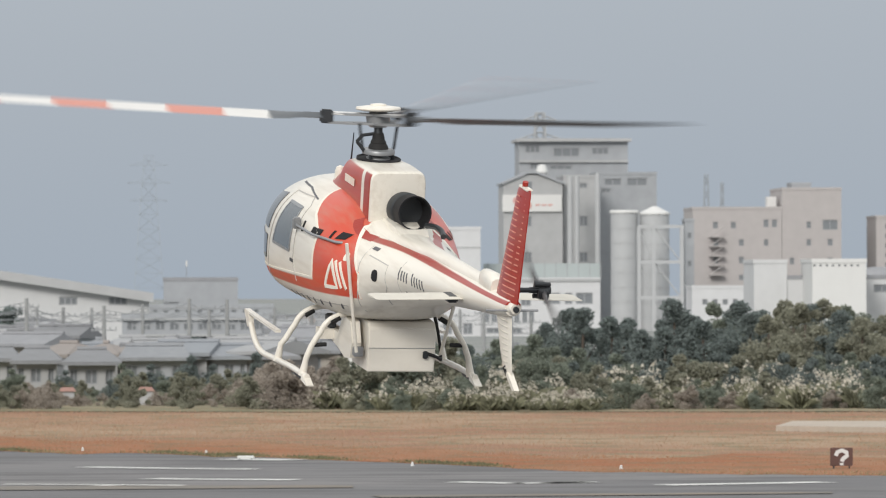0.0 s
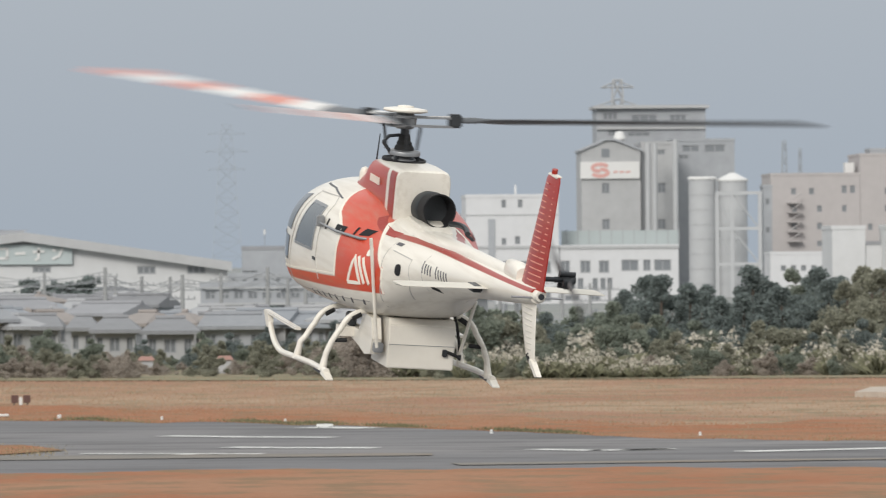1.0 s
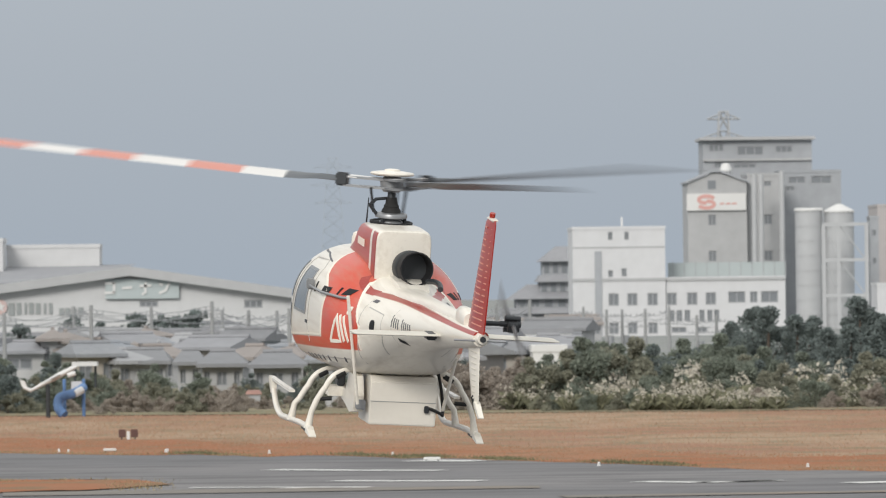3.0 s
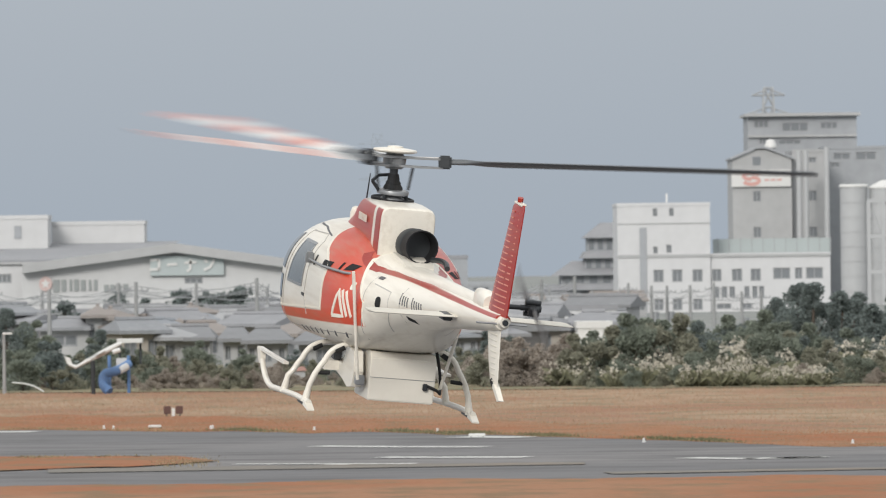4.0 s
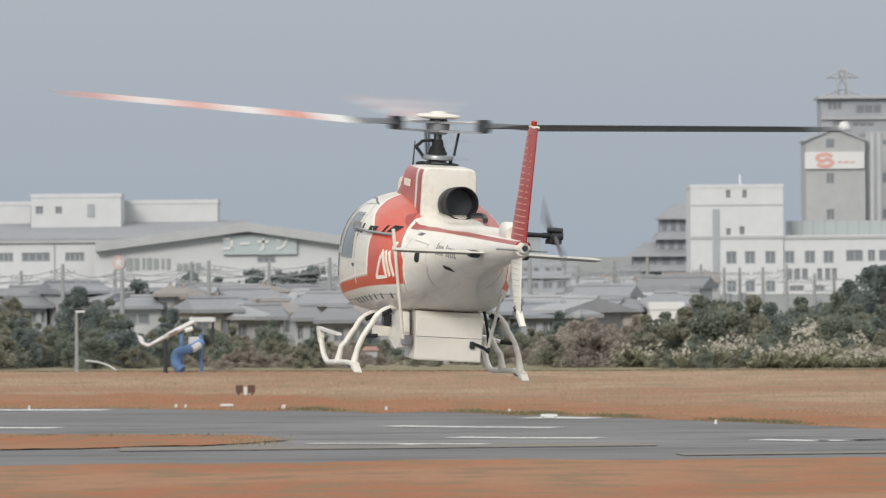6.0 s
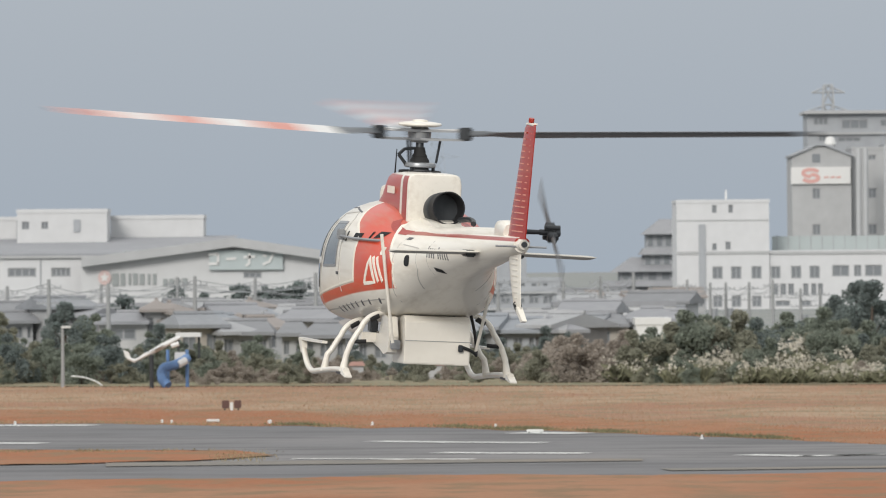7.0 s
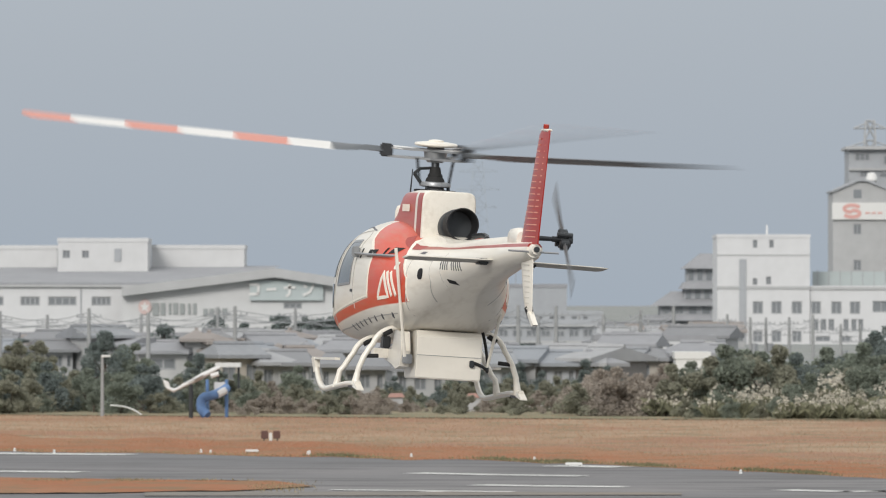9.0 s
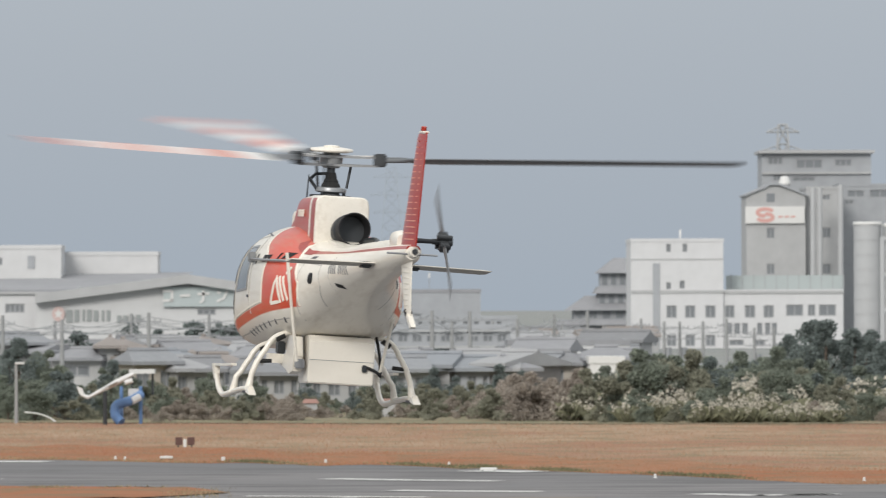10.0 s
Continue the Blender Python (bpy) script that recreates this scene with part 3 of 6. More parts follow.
block("cement_annex", 1524, 1582, 327, 962, 14, M_CONCRETE, "tall concrete shaft of the cement works with narrow windows", "industrial tower", [(1560, 404, 14, 18), (1560, 468, 14, 18), (1560, 341, 13, 9)])
top_block, xc2, s2 = block("cement_headhouse", 1446, 1639, 262, 990, 12, M_GREYCON, "dark grey concrete headhouse above the cement towers", "industrial tower", [(1470, 276, 26, 14), (1530, 282, 46, 16), (1590, 280, 30, 12), (1475, 306, 18, 12), (1520, 309, 40, 8)], bars=2)
slab(top_block, xc2, 1440, 1645, 258, 263, 990, -1.0, 12.5, M_CONCRETE, "roof_slab")
slab(top_block, xc2, 1446, 1639, 296, 300, 990, -0.4, -0.003, M_CONCRETE, "ledge")
block("rear_tower", 1583, 1690, 322, 975, 14, M_GREYCON, "grey concrete rear tower of the cement works", "industrial tower", [(1612, 335, 30, 12), (1655, 335, 36, 14), (1600, 350, 16, 8)])
for u in (1536, 1548, 1585):
    o = thing("vent_pipe", spot(u, 0, 955).x, 955, 0, "pale vertical steel pipe fixed to the cement works", "pipe", "pipes of the cement works")
    bm = bmesh.new()
    tube(bm, [(0, 0, 0), (0, 0, pz(325 if u < 1580 else 320))], 0.32, 12)
    part("pipe", bm, M_SILO, o, smooth=True)


def silo(u, r_px, v_top, d, label, cone=True):
    o = thing("silo", spot(u, 0, d).x, d, 0, label, "silo", "silos of the cement works")
    r = r_px * d / FOCAL
    h = spot(0, v_top, d).z
    bm = bmesh.new()
    tube(bm, [(0, 0, 0), (0, 0, h)], r, 32)
    part("shell", bm, M_SILO, o, smooth=True)
    for i in range(1, 8):
        bm = bmesh.new()
        z = h * i / 8
        tube(bm, [(0, 0, z - 0.08), (0, 0, z + 0.08)], r + 0.05, 32)
        part("hoop", bm, M_SILO, o)
    bm = bmesh.new()
    rings(bm, [[(k * math.cos(a), k * math.sin(a), z) for a in (2 * math.pi * j / 32 for j in range(32))] for k, z in ((r + 0.12, h), (r + 0.12, h + 0.2), (0.5 if cone else r, h + (0.9 if cone else 0.35)), (0.3, h + (1.0 if cone else 0.36)))])
    part("cap", bm, M_SIGNWHITE, o)
    return o


silo(1632, 24, 390, 945, "tall pale cylindrical cement silo with a flat cap", False)
silo(1686, 26, 393, 945, "pale cement silo with a shallow conical cap behind a steel frame")
silo(1486, 9, 318, 975, "small white conical dust collector on the roof")
gantry = thing("steel_gantry", spot(1700, 0, 936).x, 936, 0, "white-painted steel gantry frame around the silos", "steel frame")
gx0 = gantry.location.x
for u in (1658, 1684, 1734):
    bm = bmesh.new()
    x = spot(u, 0, 936).x - gx0
    box(bm, x - 0.22, x + 0.22, -0.22, 0.22, 0, spot(0, 414, 936).z)
    part("post", bm, M_SILO, gantry)
for v in (414, 477, 540):
    bm = bmesh.new()
    z = spot(0, v, 936).z
    box(bm, spot(1656, 0, 936).x - gx0, spot(1738, 0, 936).x - gx0, -0.18, 0.18, z - 0.18, z + 0.18)
    part("beam", bm, M_SILO, gantry)
for u, v in ((1671, 414), (1709, 414), (1671, 477), (1709, 477)):
    bm = bmesh.new()
    a = spot(u - 12 if u < 1680 else u - 24, v, 936)
    b = spot(u + 12 if u < 1680 else u + 24, v + 63, 936)
    tube(bm, [(a.x - gx0, 0.25, a.z), (b.x - gx0, 0.25, b.z)], 0.08, 6)
    part("brace", bm, M_SILO, gantry)
block("gantry_tower", 1740, 1756, 405, 950, 5, M_GREYCON, "narrow grey stair tower beside the silos", "stair tower", [(1748, 430, 6, 10), (1748, 480, 6, 10)])


def lattice(name, u, v, d, half, label, mat, thick, arms=()):
    """A lattice mast with four legs, crossed braces and cross arms (height share, half length)."""
    h = spot(0, v, d).z
    o = thing(name, spot(u, 0, d).x, d, 0, label, "lattice mast", "masts")

    def bar(kind, a, b, r):
        bm = bmesh.new()
        tube(bm, [a, b], r, 4)
        part(kind, bm, mat, o)

    n = 11

    def wide(i):
        return half * (1 - 0.72 * i / n)

    for sx in (-1, 1):
        for sy in (-1, 1):
            bar("leg", (sx * half, sy * half, 0), (sx * wide(n), sy * wide(n), h), thick * 1.5)
    for i in range(n):
        z0, z1 = h * i / n, h * (i + 1) / n
        k0, k1 = wide(i), wide(i + 1)
        for y0, y1 in ((-k0, -k1), (k0, k1)):
            bar("brace", (-k0, y0, z0), (k1, y1, z1), thick)
            bar("brace", (k0, y0, z0), (-k1, y1, z1), thick)
        bar("brace", (-k1, -k1, z1), (k1, -k1, z1), thick)
    for share, reach in arms:
        bar("cross_arm", (-reach, 0, h * share), (reach, 0, h * share), thick * 1.3)
        bar("cross_arm", (-reach, 0, h * share), (0, 0, h * (share + 0.03)), thick)
        bar("cross_arm", (reach, 0, h * share), (0, 0, h * (share + 0.03)), thick)
    return o


M_GALV = material("galvanised_steel", (0.36, 0.37, 0.38), 0.6, vary=0.08)
# steel coloured close to the sky, which paints haze over the distant masts
M_HAZEGALV = material("hazed_galvanised_steel", (0.31, 0.34, 0.37), 0.6, vary=0.05)
lattice("lattice_mast", 1483, 212, 1010, 2.0, "grey steel lattice pylon behind the cement works", M_GALV, 0.09, ((0.80, 2.1), (0.88, 2.6), (0.965, 2.1)))
lattice("lattice_mast", 1778, 322, 1060, 0.8, "slim grey radio mast on the skyline", M_HAZEGALV, 0.05)
lattice("lattice_mast", 1806, 336, 1060, 0.5, "slim grey radio mast on the skyline", M_HAZEGALV, 0.05)
lattice("lattice_mast", 790, 286, 1500, 3.2, "distant power pylon toned to the sky as if in haze", M_HAZEGALV, 0.03, ((0.72, 3.6), (0.83, 4.2), (0.94, 3.6)))


# pinkish building and low sheds to its side
pink, xc3, s3 = block("hospital_building", 1754, 1912, 384, 1050, 18, M_PINKCON, "pinkish rendered block with scattered small windows", "building",
                      [(1794, 412, 9, 12), (1826, 412, 9, 12), (1884, 409, 9, 14), (1899, 409, 9, 14), (1840, 443, 9, 12), (1795, 443, 9, 12), (1840, 474, 9, 12), (1795, 474, 9, 12), (1884, 443, 8, 12), (1840, 505, 9, 10), (1884, 480, 8, 12)])
slab(pink, xc3, 1890, 1906, 361, 384, 1050, 4, 7, M_SIGNWHITE, "tank")
bm = bmesh.new()
for i in range(5):
    z = spot(0, 500 - i * 17, 1050).z
    box(bm, spot(1782, 0, 1050).x - xc3, spot(1808, 0, 1050).x - xc3, -1.6, -0.01, z - 0.1, z + 0.02)
    tube(bm, [(spot(1783, 0, 1050).x - xc3, -1.5, z), (spot(1807, 0, 1050).x - xc3, -1.5, z + 1.25)], 0.08, 5)
part("outside_stair", bm, M_PINKCON, pink)
block("hospital_tower", 1912.5, 2018, 350, 1050, 20, M_PINKCON, "taller pinkish rendered block with a plant room", "building", [(1998, 412, 27, 18), (1998, 443, 9, 12), (1960, 443, 8, 12), (1960, 412, 8, 12), (1998, 476, 9, 12), (1930, 476, 8, 12)])
block("plant_room", 1930, 1964, 341, 1055, 8, M_GREYCON, "small grey plant room on a roof", "plant room", v_base=352)
block("far_apartment", 2080, 2200, 400, 1050, 14, M_PINKCON, "pale brownish apartment block at a distance", "apartment building", [(2100 + 18 * i, 415 + 17 * j, 9, 8) for i in range(5) for j in range(5)])
block("low_annex", 1752, 1861, 524, 900, 10, M_WHITEWALL, "low white annex with a corrugated parapet", "building", [(1775 + 18 * i, 548, 9, 10) for i in range(5)])
block("white_warehouse", 1862, 1921, 480, 700, 12, M_CREAMWALL, "plain cream windowless warehouse", "warehouse")
shed, xs4, s4 = block("storage_shed", 1966, 2062, 479, 690, 12, M_SIGNWHITE, "white storage shed with small vents", "shed", [(1970 + 11 * i, 484, 4, 4) for i in range(8)])
block("long_shed", 1922, 2250, 508, 700, 14, M_CREAMWALL, "long pale shed with a grey roof edge", "shed", [(2090, 525, 30, 14), (2150, 525, 30, 14)], roofmat=M_ROOFGREY)
dome = thing("round_roof_hall", spot(2095, 0, 800).x, 800, 0, "dark round-roofed hall far behind the sheds", "hall")
bm = bmesh.new()
rings(bm, [[(2.0 * k * math.cos(a), 6 + 2.0 * k * math.sin(a), z) for a in (2 * math.pi * j / 24 for j in range(24))] for k, z in ((2.6, 0), (2.6, 4.5), (2.2, 5.9), (1.4, 6.8), (0.4, 7.2))])
part("shell", bm, M_ROOFGREY, dome, smooth=True)


def hip_tier(bm, x0, x1, y0, y1, z0, z1, inset):
    a = [(x0, y0, z0), (x1, y0, z0), (x1, y1, z0), (x0, y1, z0)]
    b = [(x0 + inset, y0 + inset, z1), (x1 - inset, y0 + inset, z1), (x1 - inset, y1 - inset, z1), (x0 + inset, y1 - inset, z1)]
    rings(bm, [a, b])


# dark tiered building beside the office
tier = thing("tiered_hall", spot(1180, 0, 930).x, 930, 0, "dark grey tiered building with stacked hipped roofs", "building")
tx = tier.location.x


def T(u, v):
    p = spot(u, v, 930)
    return p.x - tx, p.z


for u0, u1, vt, vb in ((1160, 1255, 474, 498), (1155, 1255, 510, 530), (1112, 1255, 540, 556), (1085, 1255, 566, 600)):
    bm = bmesh.new()
    (x0, z1), (x1, z0) = T(u0, vt), T(u1, vb)
    box(bm, x0, x1, 0.6, 10, z0, z1)
    part("storey", bm, M_GREYCON, tier)
    n = 6
    for i in range(n):
        bm = bmesh.new()
        a = x0 + (x1 - x0) * (i + 0.15) / n
        box(bm, a, a + (x1 - x0) * 0.55 / n, 0.5, 0.597, z0 + (z1 - z0) * 0.15, z0 + (z1 - z0) * 0.9)
        part("window", bm, M_HAZEPANE, tier)
for u0, u1, vt, vb, ins in ((1152, 1262, 447, 474, 2.2), (1148, 1262, 498, 510, 0.5), (1098, 1262, 514, 540, 2.4), (1080, 1262, 556, 566, 0.5)):
    bm = bmesh.new()
    (x0, z1), (x1, z0) = T(u0, vt), T(u1, vb)
    hip_tier(bm, x0, x1, -0.6, 11, z0, z1, ins)
    part("roof", bm, M_ROOFGREY, tier)

# home centre on the other side: long white warehouse and a gabled hall behind it
ware, xw, sw = block("store_warehouse", -420, 393, 508, 650, 30, M_WHITEWALL, "long white clad warehouse with wide dark windows", "warehouse",
                     [(-150, 533, 50, 16), (-75, 533, 50, 16), (-3, 533, 34, 16), (54, 533, 50, 16), (123, 533, 34, 16)], roofmat=M_ROOFGREY, bars=3)
slab(ware, xw, -420, 393, 504, 508, 650, -0.3, -0.003, M_CONCRETE, "gutter")
for u in (86, 160, 276):
    slab(ware, xw, u, u + 1.4, 510, 585, 650, -0.12, -0.004, M_GREYCON, "downpipe")
emblem = thing("store_emblem", spot(202, 0, 650).x, 647.88, spot(0, 543, 650).z, "round red and white wall emblem, paled as by haze", "sign")
bm = bmesh.new()
rings(bm, [[(0.55 * math.cos(a) * 0.95, y, 0.6 * math.sin(a)) for a in (2 * math.pi * j / 24 for j in range(24))] for y in (-0.1, 0.09)])
# the disc's red is washed pale to paint in the haze before it
part("disc", bm, material("hazed_red", (0.56, 0.43, 0.41), 0.6, vary=0.05), emblem)
bm = bmesh.new()
star = [(0.42 * (1 if j % 2 == 0 else 0.42) * math.sin(math.pi * j / 5), 0.46 * (1 if j % 2 == 0 else 0.42) * math.cos(math.pi * j / 5)) for j in range(10)]
rings(bm, [[(x, y, z) for x, z in star] for y in (-0.16, -0.103)])
part("shape", bm, M_SIGNWHITE, emblem)
marks = thing("wall_lettering", spot(260, 0, 650).x, 647.93, spot(0, 560, 650).z, "row of plain grey bars painted on the white wall", "sign")
mx = marks.location.x
M_GREYLET = material("grey_lettering", (0.27, 0.29, 0.29), 0.6, vary=0.05)
for i, (u, w, v0, v1) in enumerate(((221, 11, 536, 558), (234, 8, 536, 557), (246, 4, 536, 556), (256, 8, 536, 556), (268, 8, 537, 556), (280, 4, 537, 556), (290, 6, 537, 556), (309, 8, 546, 559), (320, 8, 546, 559), (331, 8, 546, 559), (343, 9, 545, 559))):
    p, q = spot(u - w / 2, v1, 650), spot(u + w / 2, v0, 650)
    bm = bmesh.new()
    box(bm, p.x - mx, q.x - mx, -0.05, 0.05, p.z - marks.location.z, q.z - marks.location.z)
    part("bar", bm, M_GREYLET, marks)

# dark sloped roof and roof units of the store
roof = thing("store_roof", spot(150, 0, 682).x, 682, 0, "broad dark grey metal roof behind the warehouse front", "roof", kind="structure")
rx = roof.location.x
bm = bmesh.new()
a, b = spot(-420, 506, 681), spot(340, 506, 681)
c, e = spot(440, 470, 716), spot(-420, 473, 716)
quad(bm, (a.x - rx, 0, a.z), (b.x - rx, 0, b.z), (c.x - rx, 34, c.z), (e.x - rx, 34, e.z))
quad(bm, (a.x - rx, 0, a.z), (b.x - rx, 0, b.z), (b.x - rx, 0, 0), (a.x - rx, 0, 0))
part("covering", bm, M_ROOFGREY, roof)
unit, xu, su = block("roof_unit", 46, 205, 428, 706, 8, M_CREAMWALL, "cream block-shaped roof plant room with small windows", "plant room", [(61, 450, 13, 14), (95, 450, 12, 13)], v_base=483)
slab(unit, xu, 146, 158, 440, 462, 706, -0.1, -0.004, M_GREYCON, "louvre", spot(0, 483, 706).z)
slab(unit, xu, 80, 81, 421, 428, 706, 2, 2.1, M_SIGNWHITE, "aerial", spot(0, 483, 706).z)
block("roof_unit", 212, 376, 440, 714, 8, M_CREAMWALL, "long cream roof canopy with a bright edge", "plant room", v_base=474)
block("roof_unit", -60, 45, 441, 714, 8, M_CREAMWALL, "low cream roof unit", "plant room", v_base=474)
for u in (240, 258):
    v = thing("roof_vent", spot(u, 0, 676).x, 676, spot(0, 507, 676).z, "round grey roof ventilator", "ventilator", "roof ventilators")
    bm = bmesh.new()
    rings(bm, [[(k * math.cos(a), k * math.sin(a), z) for a in (2 * math.pi * j / 12 for j in range(12))] for k, z in ((0.25, -0.2), (0.25, 0.25), (0.32, 0.28), (0.3, 0.5), (0.1, 0.6))])
    part("hood", bm, M_GREYMETAL, v)

hall = thing("gabled_hall", spot(500, 0, 648).x, 648, 0, "wide gabled store hall with a white fascia", "store building")
hx = hall.location.x


def G(u, v):
    p = spot(u, v, 648)
    return p.x - hx, p.z


bm = bmesh.new()
(xa, za), (xp, zp), (xb, zb) = G(160, 513), G(430, 480), G(790, 534)
hole_list = []
for u, v in ((462, 537), (647, 541), (735, 541)):
    x, z = G(u, v)
    hole_list.append((x - 0.75, x + 0.75, z - 0.42, min(z + 0.42, zb - 0.06)))
pierced(bm, xa, xb, 0, 0, zb, hole_list)
quad(bm, (xa, 0, zb), (xb, 0, zb), (xp, 0, zp), (xa, 0, za))
quad(bm, (xb, 0, 0), (xb, 30, 0), (xb, 30, zb), (xb, 0, zb))
part("wall", bm, M_CREAMWALL, hall)
for h in hole_list:
    add_window(hall, *h, 0.0, 2)
bm = bmesh.new()
for (x0, z0), (x1, z1) in ((G(160, 508), G(430, 474)), (G(430, 474), G(798, 529))):
    v = [bm.verts.new(c) for c in ((x0, -1.2, z0 - 0.75), (x1, -1.2, z1 - 0.75), (x1, -1.2, z1), (x0, -1.2, z0), (x0, 30, z0 - 0.75), (x1, 30, z1 - 0.75), (x1, 30, z1), (x0, 30, z0))]
    for f in ((0, 1, 2, 3), (4, 7, 6, 5), (0, 4, 5, 1), (2, 6, 7, 3), (1, 5, 6, 2), (0, 3, 7, 4)):
        bm.faces.new([v[i] for i in f])
part("roof", bm, M_CONCRETE, hall)
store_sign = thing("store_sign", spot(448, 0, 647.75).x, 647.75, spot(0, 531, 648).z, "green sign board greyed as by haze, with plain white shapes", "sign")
sx0 = store_sign.location.x
bm = bmesh.new()
p, q = spot(386, 531, 648), spot(516, 496, 648)
box(bm, p.x - sx0, q.x - sx0, -0.15, 0.15, 0, q.z - p.z)
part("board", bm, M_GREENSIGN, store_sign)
for pts in (((384, 503), (401, 503)), ((401, 502), (401, 520)), ((384, 520), (402, 520)), ((415, 512), (433, 511)), ((446, 509), (467, 508)), ((457, 502), (456, 520), (450, 524)), ((481, 505), (487, 508)), ((480, 522), (492, 517), (499, 503))):
    ribbon([((u - 784) / FOCAL * 647.5 - sx0, EYE[2] - (v - 525) / FOCAL * 647.5 - store_sign.location.z) for u, v in pts], 0.11, -0.25, -0.153, M_SIGNWHITE, store_sign, "shape")

block("grey_block", 816, 947, 508, 760, 14, M_GREYCON, "plain grey block with an overhanging flat roof", "building", [(830, 551, 26, 12)], roofmat=M_ROOFGREY)
mast = thing("roof_mast", spot(857, 0, 758).x, 765, spot(0, 509, 765).z, "thin roof mast with a white head", "mast")
bm = bmesh.new()
tube(bm, [(0, 0, -0.4), (0, 0, 1.5)], 0.03, 6)
part("pole", bm, M_GREYMETAL, mast)
bm = bmesh.new()
tube(bm, [(0, 0, 1.5), (0, 0, 2.0)], 0.1, 8)
part("head", bm, M_SIGNWHITE, mast)
block("low_flat_building", 790, 1010, 556, 740, 14, M_GREYCON, "low grey flat-roofed building", "building", [(800 + 20 * i, 562, 8, 6) for i in range(10)])
arch, xar, sar = block("arcade_building", 742, 1000, 574, 560, 12, M_GREYCON, "grey two-storey building with rows of dark windows", "apartment building",
                       [(760 + 25 * i, 588, 17, 15) for i in range(10)] + [(760 + 25 * i, 622, 17, 12) for i in range(10)])
slab(arch, xar, 742, 1000, 602, 606, 560, -0.9, -0.003, M_CONCRETE, "balcony_edge")
slab(arch, xar, 742, 1000, 574, 577, 560, -0.3, -0.003, M_CONCRETE, "cornice")


# ---- small houses of the town ----
def house(u, v_ridge, v_eave, d, width_px, wall, roofm, label, rz=0, hip=0.25, deep=7.0, nwin=2):
    """A low house: walls with windows under an overhanging hipped tile roof."""
    s = d / FOCAL
    w = width_px * s
    ze, zr = spot(0, v_eave, d).z, spot(0, v_ridge, d).z
    ze = max(ze, 1.6)
    zr = max(zr, ze + 0.6)
    o = thing("house", spot(u, 0, d).x, d, 0, label, "house", "houses of the town", rz=rz)
    holes = []
    for i in range(nwin):
        c = -w / 2 + w * (i + 0.5) / nwin
        hw = min(0.8, w / nwin * 0.3)
        holes.append((c - hw, c + hw, ze * 0.38, ze * 0.82))
    bm = bmesh.new()
    a, b = -w / 2 + 0.3, w / 2 - 0.3
    holes = [(max(h[0], a + 0.1), min(h[1], b - 0.1), h[2], h[3]) for h in holes]
    pierced(bm, a, b, 0.3, 0, ze, holes)
    for x in (a, b):
        quad(bm, (x, 0.3, 0), (x, deep, 0), (x, deep, ze), (x, 0.3, ze))
    quad(bm, (a, deep, 0), (b, deep, 0), (b, deep, ze), (a, deep, ze))
    part("wall", bm, wall, o)
    for h in holes:
        add_window(o, *h, 0.3)
    bm = bmesh.new()
    y0, y1 = -0.4, deep + 0.6
    ym = (y0 + y1) / 2
    i = w * hip
    low = [(-w / 2, y0, ze - 0.1), (w / 2, y0, ze - 0.1), (w / 2, y1, ze - 0.1), (-w / 2, y1, ze - 0.1)]
    eave = [(x, y, z + 0.18) for x, y, z in low]
    ridge = [(-w / 2 + i, ym - 0.15, zr), (w / 2 - i, ym - 0.15, zr), (w / 2 - i, ym + 0.15, zr), (-w / 2 + i, ym + 0.15, zr)]
    rings(bm, [low, eave, ridge])
    part("roof", bm, roofm, o)
    bm = bmesh.new()
    tube(bm, [(-w / 2 + i, ym, zr + 0.05), (w / 2 - i, ym, zr + 0.05)], 0.14, 6)
    part("ridge", bm, roofm, o)
    return o


house(688, 668, 690, 372, 106, M_HOUSE, M_HOUSETILE, "old house with grey tiled roof and pale walls", nwin=3)
house(590, 668, 692, 380, 92, M_HOUSE, M_HOUSETILE, "old house with grey tiled roof behind bushes", nwin=3)
house(532, 668, 690, 392, 60, M_HOUSE, M_HOUSETILE, "small tiled house beside bushes", nwin=2)
house(800, 664, 690, 395, 130, M_GREYCON, M_TILE, "dark low house with a wide tiled roof", hip=0.1, nwin=3)
house(950, 640, 672, 410, 150, M_GREYCON, M_ROOFGREY, "low shed with a long dark pitched roof", hip=0.3, nwin=2)
house(1000, 640, 655, 420, 110, M_HOUSE, M_HOUSETILE, "low house with a grey tiled roof above the bushes", hip=0.35)
house(700, 612, 640, 450, 120, M_GREYCON, M_TILE, "house with a steep dark tiled roof", hip=0.45, nwin=2)
house(450, 652, 668, 400, 100, M_HOUSE, M_HOUSETILE, "grey-roofed house among trees", hip=0.15, nwin=3)
house(370, 650, 662, 410, 70, M_CREAMWALL, M_ROOFGREY, "small grey-roofed house among trees", hip=0.2)
rt = random.Random(11)
M_HOUSEW = material("town_white_render", (0.47, 0.47, 0.465), 0.8, vary=0.1, grain=1.0, patch=0.1)
M_HOUSET = material("town_tan_render", (0.39, 0.36, 0.32), 0.85, vary=0.12, grain=1.0, patch=0.1)
M_HOUSEB = material("town_dark_boards", (0.22, 0.215, 0.215), 0.85, vary=0.15, grain=1.0, patch=0.1)
M_ROOFBLUE = material("town_blue_sheet", (0.245, 0.262, 0.285), 0.7, vary=0.1, grain=1.0, patch=0.2)
M_ROOFPALE = material("town_pale_sheet", (0.32, 0.325, 0.335), 0.7, vary=0.12, grain=1.0, patch=0.2)
M_ROOFRUST = material("town_rusty_sheet", (0.27, 0.245, 0.23), 0.8, vary=0.15, grain=1.0, patch=0.2)
walls = (M_HOUSE, M_HOUSEG, M_HOUSEW, M_HOUSET, M_HOUSEB, M_HOUSE, M_CONCRETE)
